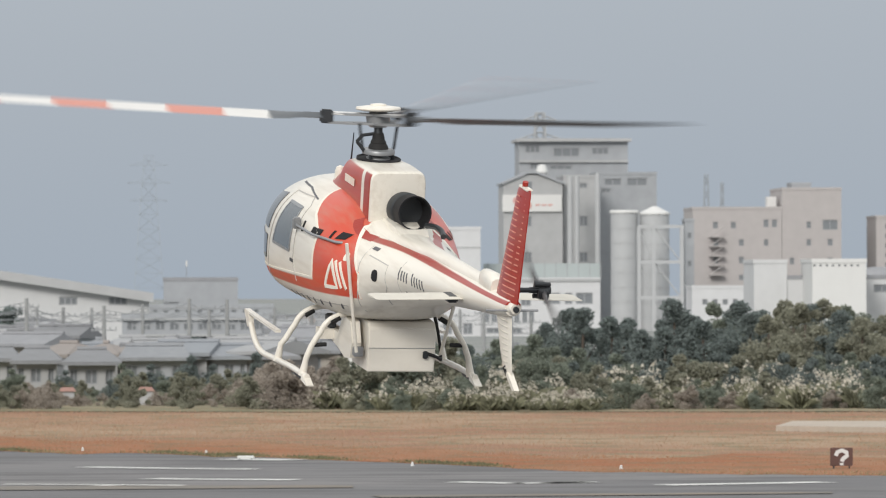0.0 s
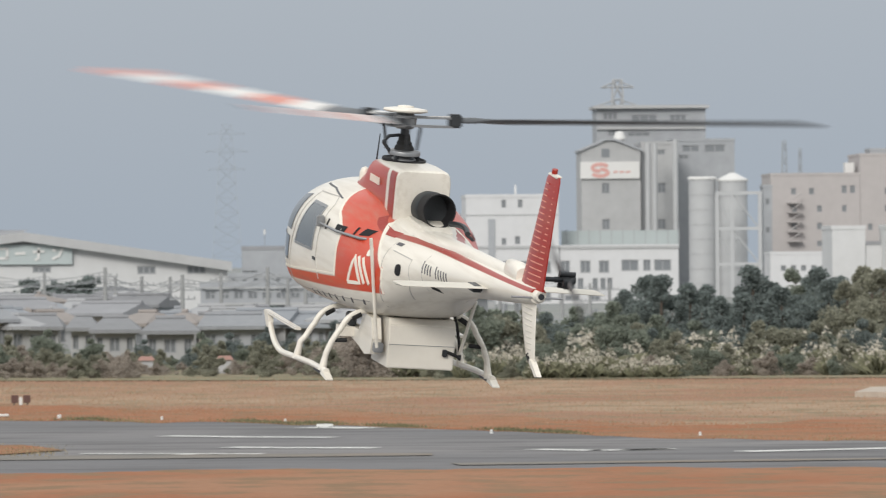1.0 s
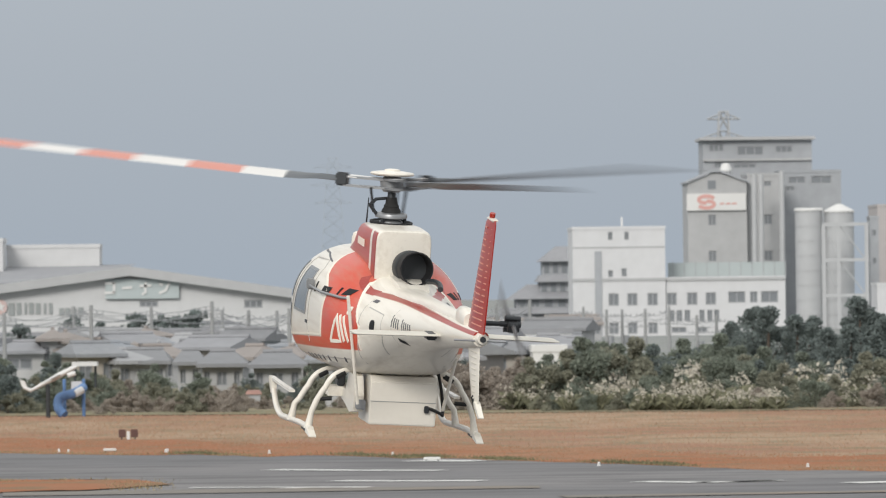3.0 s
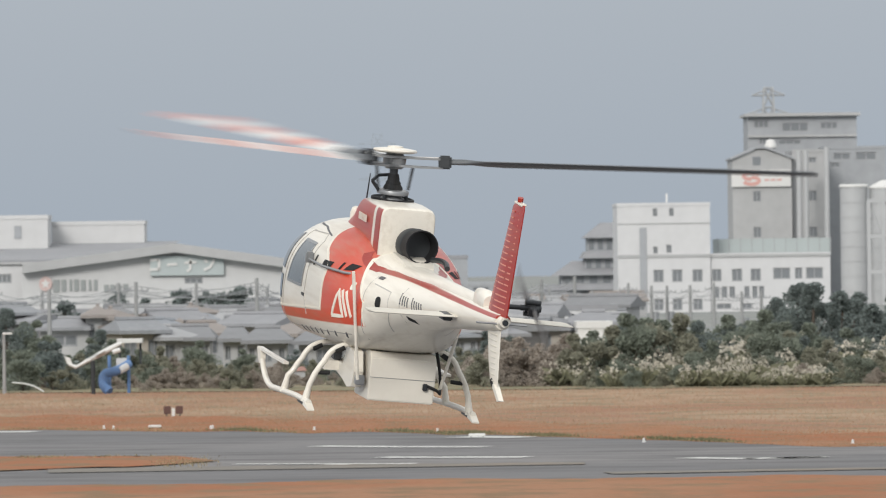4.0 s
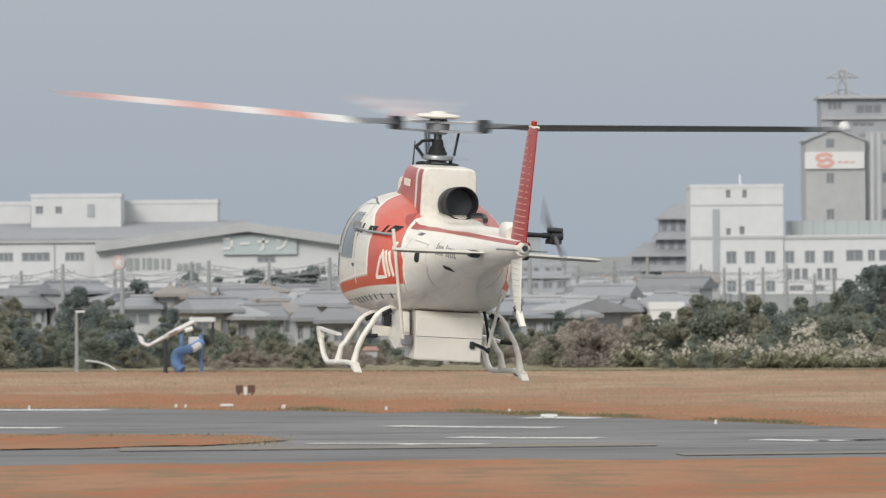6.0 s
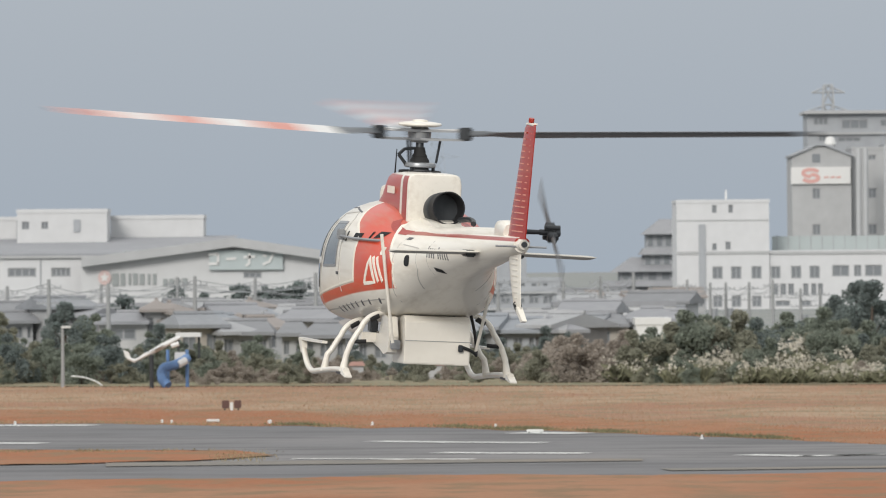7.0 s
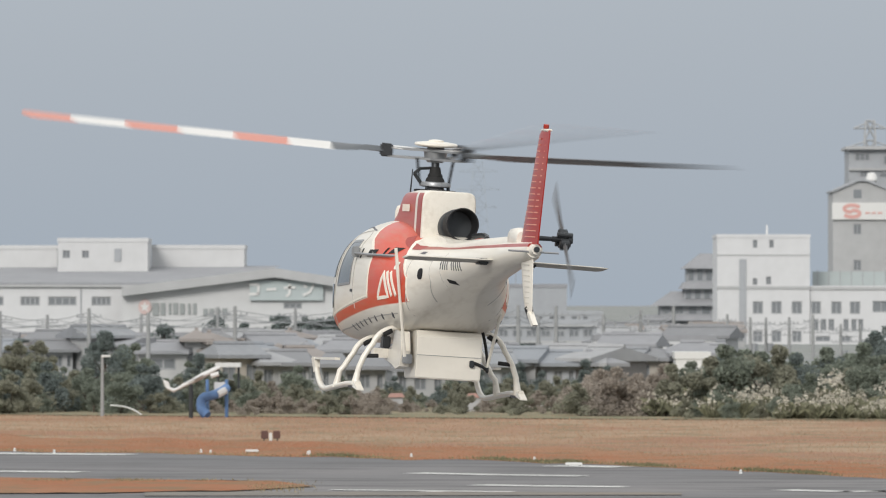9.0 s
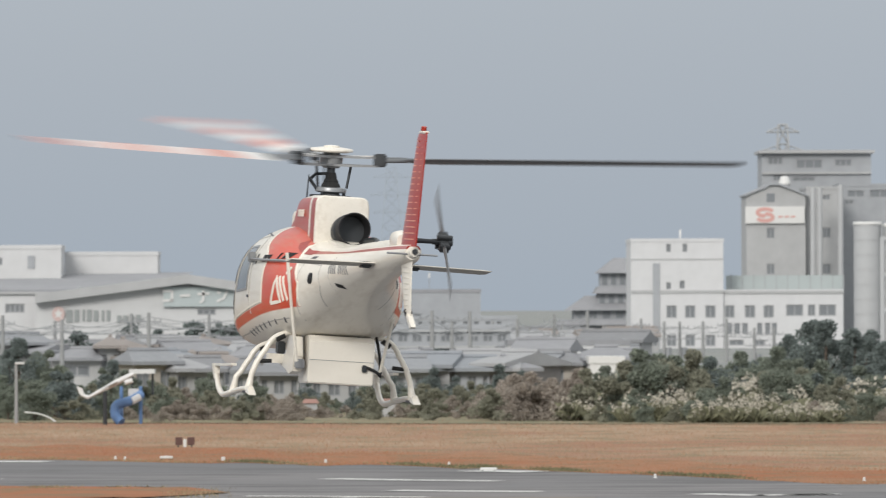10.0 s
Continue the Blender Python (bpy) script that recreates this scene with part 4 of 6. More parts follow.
roofs = (M_HOUSETILE, M_HOUSETILE, M_ROOFGREY, M_TILE, M_ROOFBLUE, M_ROOFPALE, M_ROOFRUST)
words = {M_HOUSE: "pale grey", M_HOUSEG: "grey", M_CONCRETE: "light grey", M_HOUSEW: "white", M_HOUSET: "tan", M_HOUSEB: "dark boarded"}
tones = {M_HOUSETILE: "grey tiled", M_ROOFGREY: "grey sheet", M_TILE: "bluish tiled", M_ROOFBLUE: "blue-grey sheet", M_ROOFPALE: "pale sheet", M_ROOFRUST: "rusty sheet"}
for i in range(118):
    d = rt.choice((400, 425, 445, 470, 495, 520, 585, 610))
    u = rt.uniform(-350, 1190)
    if u < 330 and d < 450:
        continue
    base = 525 + FOCAL * 5 / d
    hgt = rt.uniform(1.5, 2.0) if d < 450 else rt.uniform(1.6, 2.5)
    if 690 < u < 1030:
        d = rt.choice((400, 410, 425))
        base = 525 + FOCAL * 5 / d
        hgt = rt.uniform(1.4, 1.9)
    wall, rf = rt.choice(walls), rt.choice(roofs)
    if d >= 580:
        hgt = min(hgt, 2.2)
    ve = base - hgt / d * FOCAL
    house(u, ve - rt.uniform(4, 15), ve, d, rt.uniform(44, 128), wall, rf, "small %s town house with a %s roof" % (words[wall], tones[rf]), rz=rt.uniform(-32, 32), hip=rt.choice((0.0, 0.0, 0.12, 0.3, 0.45)), nwin=rt.choice((1, 2, 3)), deep=rt.uniform(3, 6))
for i in range(14):
    d = rt.choice((600, 660, 700, 780))
    u = rt.uniform(940, 1230)
    house(u, 585 - rt.uniform(0, 16), 594, d, rt.uniform(40, 110), rt.choice(walls), rt.choice(roofs), "low pale building of the distant town", hip=0.05, nwin=4)
block("white_low_shed", 995, 1210, 602, 480, 10, M_WHITEWALL, "long white low shed above the bushes", "shed", [(1010 + 24 * i, 612, 12, 8) for i in range(8)], roofmat=M_ROOFGREY)
block("small_white_shed", 1140, 1200, 634, 400, 5, M_SIGNWHITE, "small white shed behind the bushes", "shed")
for u in (-20, 480, 152, -195):
    block("bungalow", u, u + 170, 598, 531, 8, M_GREYCON, "long grey-green low building behind trees", "building", [(u + 20 + 30 * k, 612, 14, 10) for k in range(5)], roofmat=M_ROOFGREY)
for u, w in ((645, 26), (784, 26)):
    h = thing("pump_house", spot(u, 0, 345).x, 345, 0, "small shed with a red tin roof", "shed", "sheds in the scrub")
    bm = bmesh.new()
    box(bm, -0.3, 0.3, 0, 0.6, 0, 0.62)
    part("wall", bm, M_CONCRETE, h)
    bm = bmesh.new()
    hip_tier(bm, -0.38, 0.38, -0.1, 0.7, 0.62, 0.8, 0.12)
    part("roof", bm, M_BRICKRED, h)


# ---- poles, wires, lamps ----
def utility_pole(u, v, d, arms=2):
    h = spot(0, v, d).z
    o = thing("utility_pole", spot(u, 0, d).x, d, 0, "grey concrete utility pole with crossarms", "utility pole", "utility poles")
    bm = bmesh.new()
    tube(bm, [(0, 0, 0), (0, 0, h)], 0.16, 8, 0.10)
    part("pole", bm, M_POLE, o, smooth=True)
    for k in range(arms):
        bm = bmesh.new()
        box(bm, -0.75, 0.75, -0.04, 0.04, h - 0.58 - 0.9 * k, h - 0.50 - 0.9 * k)
        for x in (-0.7, -0.35, 0.35, 0.7):
            tube(bm, [(x, 0, h - 0.52 - 0.9 * k), (x, 0, h - 0.36 - 0.9 * k)], 0.035, 6)
        part("crossarm", bm, M_GREYMETAL, o)
    if int(u) % 2:
        bm = bmesh.new()
        tube(bm, [(0.35, 0, h - 2.9), (0.35, 0, h - 2.1)], 0.25, 8)
        part("transformer", bm, M_GREYMETAL, o)
    return Vector((o.location.x, d, h))


pr = random.Random(5)
lines = {}
for d, us, v in ((470, (-240, -60, 105, 205, 360, 573, 640, 713, 860, 925), 545), (540, (-320, -150, 30, 190, 330, 470, 596, 690, 780, 900, 1010, 1075, 1140), 548), (640, (965, 1030, 1092, 1170, 1228, 1275, 1296, 1340, 1385, 1430, 1470), 562)):
    lines[d] = [utility_pole(u + pr.uniform(-4, 4), v + pr.uniform(-8, 10), d + pr.uniform(-6, 6)) for u in us]
for d, row in lines.items():
    for a, b in zip(row, row[1:]):
        for off in (-0.8, 0.0, 0.8):
            w = thing("power_line", a.x, a.y, a.z - 0.25, "thin dark overhead power line", "wire", "overhead wires")
            bm = bmesh.new()
            e = b - a
            tube(bm, [(e.x * t + off * 0.3, e.y * t + off, e.z * t - 1.2 * t * (1 - t) * 1.4 - abs(off) * 0.5) for t in (0, 0.25, 0.5, 0.75, 1)], 0.022, 4)
            part("cable", bm, M_GREYMETAL, w)

lamp = thing("street_lamp", spot(125, 0, 331).x, 331, 0, "tall pale concrete lamp post in front of trees", "lamp post")
h = spot(0, 632, 331).z
bm = bmesh.new()
tube(bm, [(0, 0, 0), (0, 0, h)], 0.085, 10, 0.06)
part("post", bm, M_POLE, lamp, smooth=True)
bm = bmesh.new()
box(bm, -0.05, 0.35, -0.08, 0.08, h, h + 0.09, 0.02)
part("lamp_head", bm, M_SIGNWHITE, lamp)
lamp2 = thing("bent_lamp", spot(196, 0, 333).x, 333, 0, "low lamp post with a bent white arm", "lamp post")
bm = bmesh.new()
zt = spot(0, 717, 333).z
tube(bm, [(0, 0, 0), (0, 0, zt - 0.45)] + arc((-0.05, 0, zt - 0.4), (-0.5, 0, zt - 0.02), (-1.35, 0, zt), 6), 0.035, 8)
part("post", bm, M_SIGNWHITE, lamp2, smooth=True)

# white model aeroplane on a climbing frame, with a blue slide below
plane = thing("model_aeroplane", spot(285, 0, 326).x, 326, 0, "white model aeroplane climbing on a dark post in a playground", "model aeroplane")
ax = plane.location.x


def A(u, v):
    p = spot(u, v, 326)
    return p.x - ax, p.z


bm = bmesh.new()
path = [A(238, 685), A(252, 691), A(275, 679), A(300, 666), A(322, 655), A(333, 650)]
rad = [0.05, 0.08, 0.11, 0.16, 0.14, 0.07]
loops = []
for (x, z), r in zip(path, rad):
    loops.append([(x + 0.3 * r * math.sin(a), r * math.cos(a), z + r * math.sin(a)) for a in (2 * math.pi * j / 12 for j in range(12))])
rings(bm, loops)
part("fuselage", bm, M_SIGNWHITE, plane, smooth=True)
for us, y in (((290, 671, 306, 663), -1), ((290, 671, 306, 663), 1)):
    bm = bmesh.new()
    (x0, z0), (x1, z1) = A(us[0], us[1]), A(us[2], us[3])
    rings(bm, [[(x0, 0, z0), (x1, 0, z1), (x1, 0, z1 + 0.05), (x0, 0, z0 + 0.05)], [(x0 - 0.5, 1.9 * y, z0 - 0.2), (x1 - 0.6, 1.9 * y, z1 - 0.3), (x1 - 0.6, 1.9 * y, z1 - 0.27), (x0 - 0.5, 1.9 * y, z0 - 0.17)]])
    part("wing", bm, M_SIGNWHITE, plane)
bm = bmesh.new()
(x0, z0), (x1, z1) = A(236, 684), A(247, 690)
rings(bm, [[(x0, -0.03, z0), (x1, -0.03, z1), (x1 - 0.12, -0.03, z1 + 0.35), (x0 - 0.1, -0.03, z0 + 0.3)], [(x0, 0.03, z0), (x1, 0.03, z1), (x1 - 0.12, 0.03, z1 + 0.35), (x0 - 0.1, 0.03, z0 + 0.3)]])
part("tail_fin", bm, M_SIGNWHITE, plane)
bm = bmesh.new()
x, z = A(322, 661)
tube(bm, [(x - 0.1, -0.45, z - 0.1), (x + 0.22, -0.45, z)], 0.1, 8)
part("engine", bm, M_SIGNWHITE, plane)
bm = bmesh.new()
x, z = A(282, 676)
tube(bm, [(x, 0, 0), (x, 0, z - 0.1)], 0.09, 8)
part("post", bm, M_STEEL, plane)
canopy = thing("shelter_roof", spot(348, 0, 345).x, 345, 0, "flat pale shelter roof on thin posts", "shelter")
zt = spot(0, 645, 345).z
bm = bmesh.new()
box(bm, -0.55, 0.55, -0.8, 0.8, zt - 0.1, zt + 0.08)
part("roof", bm, M_SIGNWHITE, canopy)
for x in (-0.45, 0.45):
    bm = bmesh.new()
    tube(bm, [(x, 0, 0), (x, 0, zt - 0.1)], 0.05, 6)
    part("post", bm, M_STEEL, canopy)
slide = thing("playground_slide", spot(325, 0, 328).x, 328, 0, "blue playground tower with a curved slide and pale panel", "playground slide")
k = 328 / FOCAL
zt = spot(0, 672, 328).z
for x in (-0.35, 0.45):
    for y in (0.2, 1.0):
        bm = bmesh.new()
        tube(bm, [(x, y, 0), (x, y, zt)], 0.06, 8)
        part("post", bm, M_BLUE, slide)
bm = bmesh.new()
box(bm, -0.05, 0.4, 0.05, 0.12, spot(0, 697, 328).z, spot(0, 676, 328).z, 0.02)
part("panel", bm, M_CREAMWALL, slide)
bm = bmesh.new()
tube(bm, arc((0.45, 0.1, 1.2), (0.2, -0.7, 0.95), (-0.45, -0.6, 0.85), 6) + arc((-0.5, -0.6, 0.8), (-0.75, -0.6, 0.4), (-0.3, -0.9, 0.08), 6), 0.2, 10)
part("chute", bm, M_BLUE, slide, smooth=True)
bm = bmesh.new()
tube(bm, [(0.1, -0.6, 0.95), (0.42, -0.35, 1.12)], 0.16, 8)
part("chute_end", bm, M_SIGNWHITE, slide)


# ---- airfield signs and edge lights ----
def sign_box(p, w, h, label, face):
    o = thing("airfield_sign", p.x, p.y, 0, label, "airfield sign", "airfield signs")
    bm = bmesh.new()
    if face == "gap":
        box(bm, -w / 2, -w * 0.13, 0, 0.12, 0.1, 0.1 + h, 0.01)
        part("board", bm, M_BROWNSIGN, o)
        bm = bmesh.new()
        box(bm, w * 0.13, w / 2, 0, 0.12, 0.1, 0.1 + h, 0.01)
    else:
        box(bm, -w / 2, w / 2, 0, 0.12, 0.1, 0.1 + h, 0.01)
    part("board", bm, M_BROWNSIGN, o)
    for x in (-w * 0.35, w * 0.35):
        bm = bmesh.new()
        tube(bm, [(x, 0.06, 0), (x, 0.06, 0.12)], 0.025, 6)
        part("leg", bm, M_STEEL, o)
    if face == "gap":
        bm = bmesh.new()
        box(bm, -w * 0.08, w * 0.08, -0.02, 0.1, 0.02, 0.1 + h * 0.75, 0.01)
        part("marker", bm, M_SIGNWHITE, o)
    else:
        curve = [(-0.16, 0.38), (-0.12, 0.48), (0.01, 0.53), (0.14, 0.47), (0.15, 0.38), (0.04, 0.30), (0.0, 0.22)]
        ribbon(curve, 0.055, -0.02, -0.003, M_SIGNWHITE, o, "marking")
        bm = bmesh.new()
        box(bm, -0.05, 0.05, -0.02, -0.003, 0.12, 0.18)
        part("marking", bm, M_SIGNWHITE, o)
    return o


sign_box(floor_spot(423, 781), 0.66, 0.27, "low dark brown airfield sign with a white centre marker", "gap")
sign_box(floor_spot(2017, 846), 0.62, 0.5, "low dark brown airfield sign with a white curved mark", "hook")
for u, v in ((40, 803), (317, 803), (489, 805), (492, 804), (672, 809), (1625, 845), (300, 802), (1255, 838), (-30, 800), (890, 815)):
    p = floor_spot(u, v)
    o = thing("runway_light", p.x, p.y, 0, "small white runway edge light", "runway light", "runway lights")
    bm = bmesh.new()
    rings(bm, [[(r * math.cos(a), r * math.sin(a), z) for a in (2 * math.pi * j / 10 for j in range(10))] for r, z in ((0.06, 0), (0.05, 0.04), (0.035, 0.05), (0.038, 0.11), (0.015, 0.135))])
    part("lens", bm, M_SIGNWHITE, o, smooth=True)
for u, v, w in ((390, 803, 0.42), (890, 722, 0.85), (2290, 790, 0.6), (960, 826, 0.5)):
    p = floor_spot(u, v)
    o = thing("marker_board", p.x, p.y, 0, "low white marker board lying in the grass", "marker board", "marker boards")
    bm = bmesh.new()
    box(bm, -w / 2, w / 2, 0, 0.25, 0.06, 0.14, 0.02)
    part("board", bm, M_SIGNWHITE, o)
    for x in (-w * 0.35, w * 0.35):
        bm = bmesh.new()
        box(bm, x - 0.02, x + 0.02, 0.1, 0.14, 0, 0.06)
        part("foot", bm, M_STEEL, o)


# ---- trees, bushes, pampas grass ----
def crown(seed, blobs, count, size, flatten=1.0):
    """Many small leaf sprays gathered in uneven lobes."""
    r = random.Random(seed)
    verts, faces = [], []
    for _ in range(count):
        c, rad = r.choice(blobs)
        v = Vector((r.gauss(0, 1), r.gauss(0, 1), r.gauss(0, 1))).normalized()
        k = rad * (0.45 + 0.75 * r.random() ** 0.7)
        p = Vector(c) + Vector((v.x * k, v.y * k, v.z * k * 0.8 * flatten))
        if p.z < 0.02:
            p.z = 0.02 + r.random() * 0.2
        a = Vector((r.gauss(0, 1), r.gauss(0, 1), r.gauss(0, 0.6))).normalized()
        b = a.cross(Vector((r.gauss(0, 1), r.gauss(0, 1), r.gauss(0, 1)))).normalized()
        s = size * r.uniform(0.6, 1.5)
        i = len(verts)
        verts += [p - a * s, p + b * s * 0.5, p + a * s, p - b * s * 0.5 + a.cross(b) * s * 0.3]
        faces += [(i, i + 1, i + 2), (i, i + 2, i + 3)]
    return [tuple(v) for v in verts], faces


def leafy(name, seed, height, wide, mat, label, category, trunk=True, count=1500, size=0.13):
    r = random.Random(seed)
    o = thing(name, 0, 0, 0, label, category)
    blobs = []
    for i in range(24 if trunk else 15):
        z = r.uniform(0.2, 0.9) if trunk else r.uniform(0.12, 0.8)
        # lobes reach furthest out at the middle of the crown and shrink towards its top
        a, k = r.uniform(0, 6.28), wide * r.uniform(0.15, 0.95) * (1.1 - z * z)
        blobs.append(((k * math.cos(a), k * math.sin(a), height * z), wide * r.uniform(0.14, 0.40) * (1.15 - 0.6 * z)))
    blobs.append(((0.1 * wide, 0, height * 0.90), wide * 0.16))
    bm = bmesh.new()
    if trunk:
        tube(bm, [(0, 0, 0), (0.05, 0, height * 0.3), (0, 0.05, height * 0.75)], 0.035 * height, 7, 0.012 * height)
    for c, q in blobs[:6]:
        z0 = height * (0.3 if trunk else 0.02)
        tube(bm, [(0, 0, z0), (c[0] * 0.5, c[1] * 0.5, (z0 + c[2]) * 0.5 + 0.1), c], 0.014 * height, 5, 0.005 * height)
    part("trunk" if trunk else "stem", bm, M_BARK, o)
    v, f = crown(seed + 50, blobs, count, size)
    me = bpy.data.meshes.new("crown")
    me.from_pydata(v, [], f)
    me.materials.append(mat)
    c = new("crown", me)
    c.parent = o
    return o


def pampas(seed, n, high):
    r = random.Random(seed)
    o = thing("pampas_grass", 0, 0, 0, "clump of dry pampas grass with pale feathery plumes", "pampas grass", "pampas clumps")
    v, f = [], []
    tips = []
    for _ in range(n * 4):
        a, lean, h = r.uniform(0, 6.28), r.uniform(0.2, 1.4), high * r.uniform(0.35, 0.85)
        x, y = r.gauss(0, 0.16), r.gauss(0, 0.16)
        ex, ey = x + lean * math.cos(a) * high * 0.5, y + lean * math.sin(a) * high * 0.5
        i = len(v)
        v += [(x - 0.02, y, 0), (x + 0.02, y, 0), ((x + ex) / 2 + 0.016, (y + ey) / 2, h * 0.75), (ex, ey, h * 0.8)]
        f += [(i, i + 1, i + 2), (i, i + 2, i + 3)]
    me = bpy.data.meshes.new("leaves")
    me.from_pydata(v, [], f)
    me.materials.append(M_REED)
    c = new("leaves", me)
    c.parent = o
    v, f = [], []
    for _ in range(n):
        a, lean, h = r.uniform(0, 6.28), r.uniform(0.0, 1.1), high * r.uniform(0.55, 1.1)
        h *= 1 - 0.25 * lean
        x, y = lean * math.cos(a) * high * 0.6, lean * math.sin(a) * high * 0.6
        for k in range(5):
            q = Vector((x + r.gauss(0, 0.05) + 0.05 * k * math.cos(a), y + r.gauss(0, 0.05), h - 0.045 * k + r.gauss(0, 0.03)))
            s = 0.062 * r.uniform(0.6, 1.4)
            e = Vector((r.gauss(0, 1), r.gauss(0, 1), r.gauss(0, 1))).normalized()
            g = e.cross(Vector((r.gauss(0, 1), r.gauss(0, 1), r.gauss(0, 1)))).normalized()
            i = len(v)
            v += [tuple(q + e * s), tuple(q + g * s * 0.7), tuple(q - e * s), tuple(q - g * s * 0.7 + e.cross(g) * s * 0.5)]
            f += [(i, i + 1, i + 2), (i, i + 2, i + 3), (i, i + 1, i + 3)]
    me = bpy.data.meshes.new("plumes")
    me.from_pydata(v, [], f)
    me.materials.append(M_PLUME)
    c = new("plumes", me)
    c.parent = o
    return o


def plant_out(kinds, spots, seed, group=""):
    """Set the built plants out: the first of each kind moves to its place, the rest are copies."""
    r = random.Random(seed)
    used = set()
    for x, y, i, sc in spots:
        o = kinds[i]
        m = pose(x, y, 0, 0, 0, r.uniform(0, 360)) @ Matrix.Diagonal((sc, sc, sc * r.uniform(0.9, 1.1), 1))
        if i not in used:
            used.add(i)
            o.matrix_basis = m
        else:
            c = copy_thing(o, m)
            c.scale = m.to_scale()
        if group:
            tagged(o, group=group)


# far trees by the store
far_kinds = [leafy("tree", 21, 6.0, 3.0, M_LEAFB, "dark bushy tree in front of the store", "tree", count=1100, size=0.28),
             leafy("tree", 22, 5.0, 2.4, M_LEAFB, "dark round tree in the town", "tree", count=900, size=0.26)]
spots = []
for u, v, i in ((325, 552, 0), (378, 556, 0), (350, 570, 1), (440, 550, 1), (480, 540, 0), (510, 550, 1), (530, 556, 1), (235, 565, 1), (545, 548, 1), (300, 575, 1), (180, 590, 1), (-60, 585, 0), (-20, 590, 1), (-150, 580, 0), (870, 600, 1), (905, 604, 1), (985, 640, 1), (620, 610, 1), (560, 630, 1), (760, 622, 1), (830, 635, 1), (450, 630, 1), (1060, 622, 1), (700, 640, 1), (930, 640, 1), (520, 612, 1), (1120, 615, 1), (40, 600, 1)):
    d = 600 if v < 562 else 520
    top = spot(0, v, d).z
    spots.append((spot(u, 0, d).x, d, i, max(0.35, top / (6.6 if i == 0 else 5.5))))
plant_out(far_kinds, spots, 1, "far trees")

tree_kinds = [leafy("tree", 31, 4.6, 1.9, M_LEAFB, "dark blue-green tree at the airfield edge", "tree", count=7500, size=0.085),
              leafy("tree", 32, 4.2, 2.0, M_LEAF, "dull green bushy tree at the airfield edge", "tree", count=7500, size=0.085),
              leafy("tree", 33, 4.4, 2.1, M_LEAFO, "olive-brown autumn tree at the airfield edge", "tree", count=7500, size=0.085)]
bush_kinds = [leafy("bush", 41, 2.2, 1.5, M_LEAF, "dull green bush in the scrub", "bush", False, 5200, 0.062),
              leafy("bush", 42, 1.9, 1.5, M_LEAFO, "olive bush in the scrub", "bush", False, 5200, 0.062),
              leafy("bush", 43, 1.6, 1.4, M_LEAFR, "rusty brown bush in the scrub", "bush", False, 5000, 0.055),
              leafy("bush", 44, 2.3, 1.5, M_LEAFB, "dark green bush in the scrub", "bush", False, 5200, 0.062)]
pr = random.Random(9)


def skyline(u):
    """The panorama height that the growth reaches."""
    row = ((930, 668), (960, 655), (1010, 640), (1090, 650), (1130, 640), (1180, 618), (1215, 605), (1280, 600), (1340, 612), (1380, 606), (1450, 612), (1490, 585), (1520, 560), (1560, 550), (1610, 556), (1660, 575), (1720, 548), (1790, 540), (1850, 552), (1900, 540), (1960, 530), (2000, 520), (2060, 535), (2120, 525), (2200, 530), (2400, 530))
    for a, b in zip(row, row[1:]):
        if a[0] <= u <= b[0]:
            return a[1] + (b[1] - a[1]) * (u - a[0]) / (b[0] - a[0])
    return 640


spots_t, spots_b = [], []
for i in range(46):
    u = 1490 + (2330 - 1490) * i / 45 + pr.uniform(-10, 10)
    d = pr.uniform(352, 385)
    top = spot(0, skyline(u) + pr.uniform(-4, 30), d).z
    i = pr.choice((0, 0, 1, 0)) if u < 1870 else pr.choice((2, 1, 2, 0))
    spots_t.append((spot(u, 0, d).x, d, i, top / 4.75))
for i in range(120):
    u = 940 + (2330 - 940) * i / 119 + pr.uniform(-12, 12)
    d = pr.uniform(331, 350)
    lim = skyline(u)
    top = spot(0, lim + pr.uniform(0, 55), d).z if u < 1490 else pr.uniform(1.4, 2.7)
    kind = pr.choice((0, 1, 3, 0, 3) if u > 1470 else (0, 3, 0, 1) if u > 1130 else (2, 2, 2, 1))
    spots_b.append((spot(u, 0, d).x, d, kind, max(0.35, top / (2.35, 2.05, 1.75, 2.5)[kind])))
for u, lim in ((1240, 604), (1290, 602), (1345, 606), (1215, 612), (1400, 612), (1440, 616), (1170, 628), (1265, 612)):
    d = 356
    spots_b.append((spot(u, 0, d).x, d, 0, spot(0, lim, d).z / 2.35))
for i in range(40):
    u = 1160 + i * 28 + pr.uniform(-15, 15)
    spots_b.append((spot(u, 0, 327).x, 327 + pr.uniform(-2, 2), pr.choice((0, 1, 2, 0)), pr.uniform(0.35, 0.75)))
for i in range(30):
    u = 330 + i * 22 + pr.uniform(-8, 8)
    d = pr.uniform(333, 345)
    spots_b.append((spot(u, 0, d).x, d, pr.choice((1, 2, 2, 2)), pr.uniform(0.25, 0.6)))
# overgrown plots in front of the houses
for i in range(64):
    u = 330 + i * 11 + pr.uniform(-9, 9)
    d = pr.uniform(350, 368)
    spots_b.append((spot(u, 0, d).x, d, pr.choice((0, 1, 3, 2, 1)), pr.uniform(0.22, 0.55) if 470 < u < 740 else pr.uniform(0.35, 0.8)))
for u, v in ((548, 655), (640, 662), (745, 650), (860, 640), (905, 652), (985, 630), (470, 640)):
    spots_b.append((spot(u, 0, 369).x, 369, pr.choice((0, 3)), spot(0, v, 369).z / 2.4))
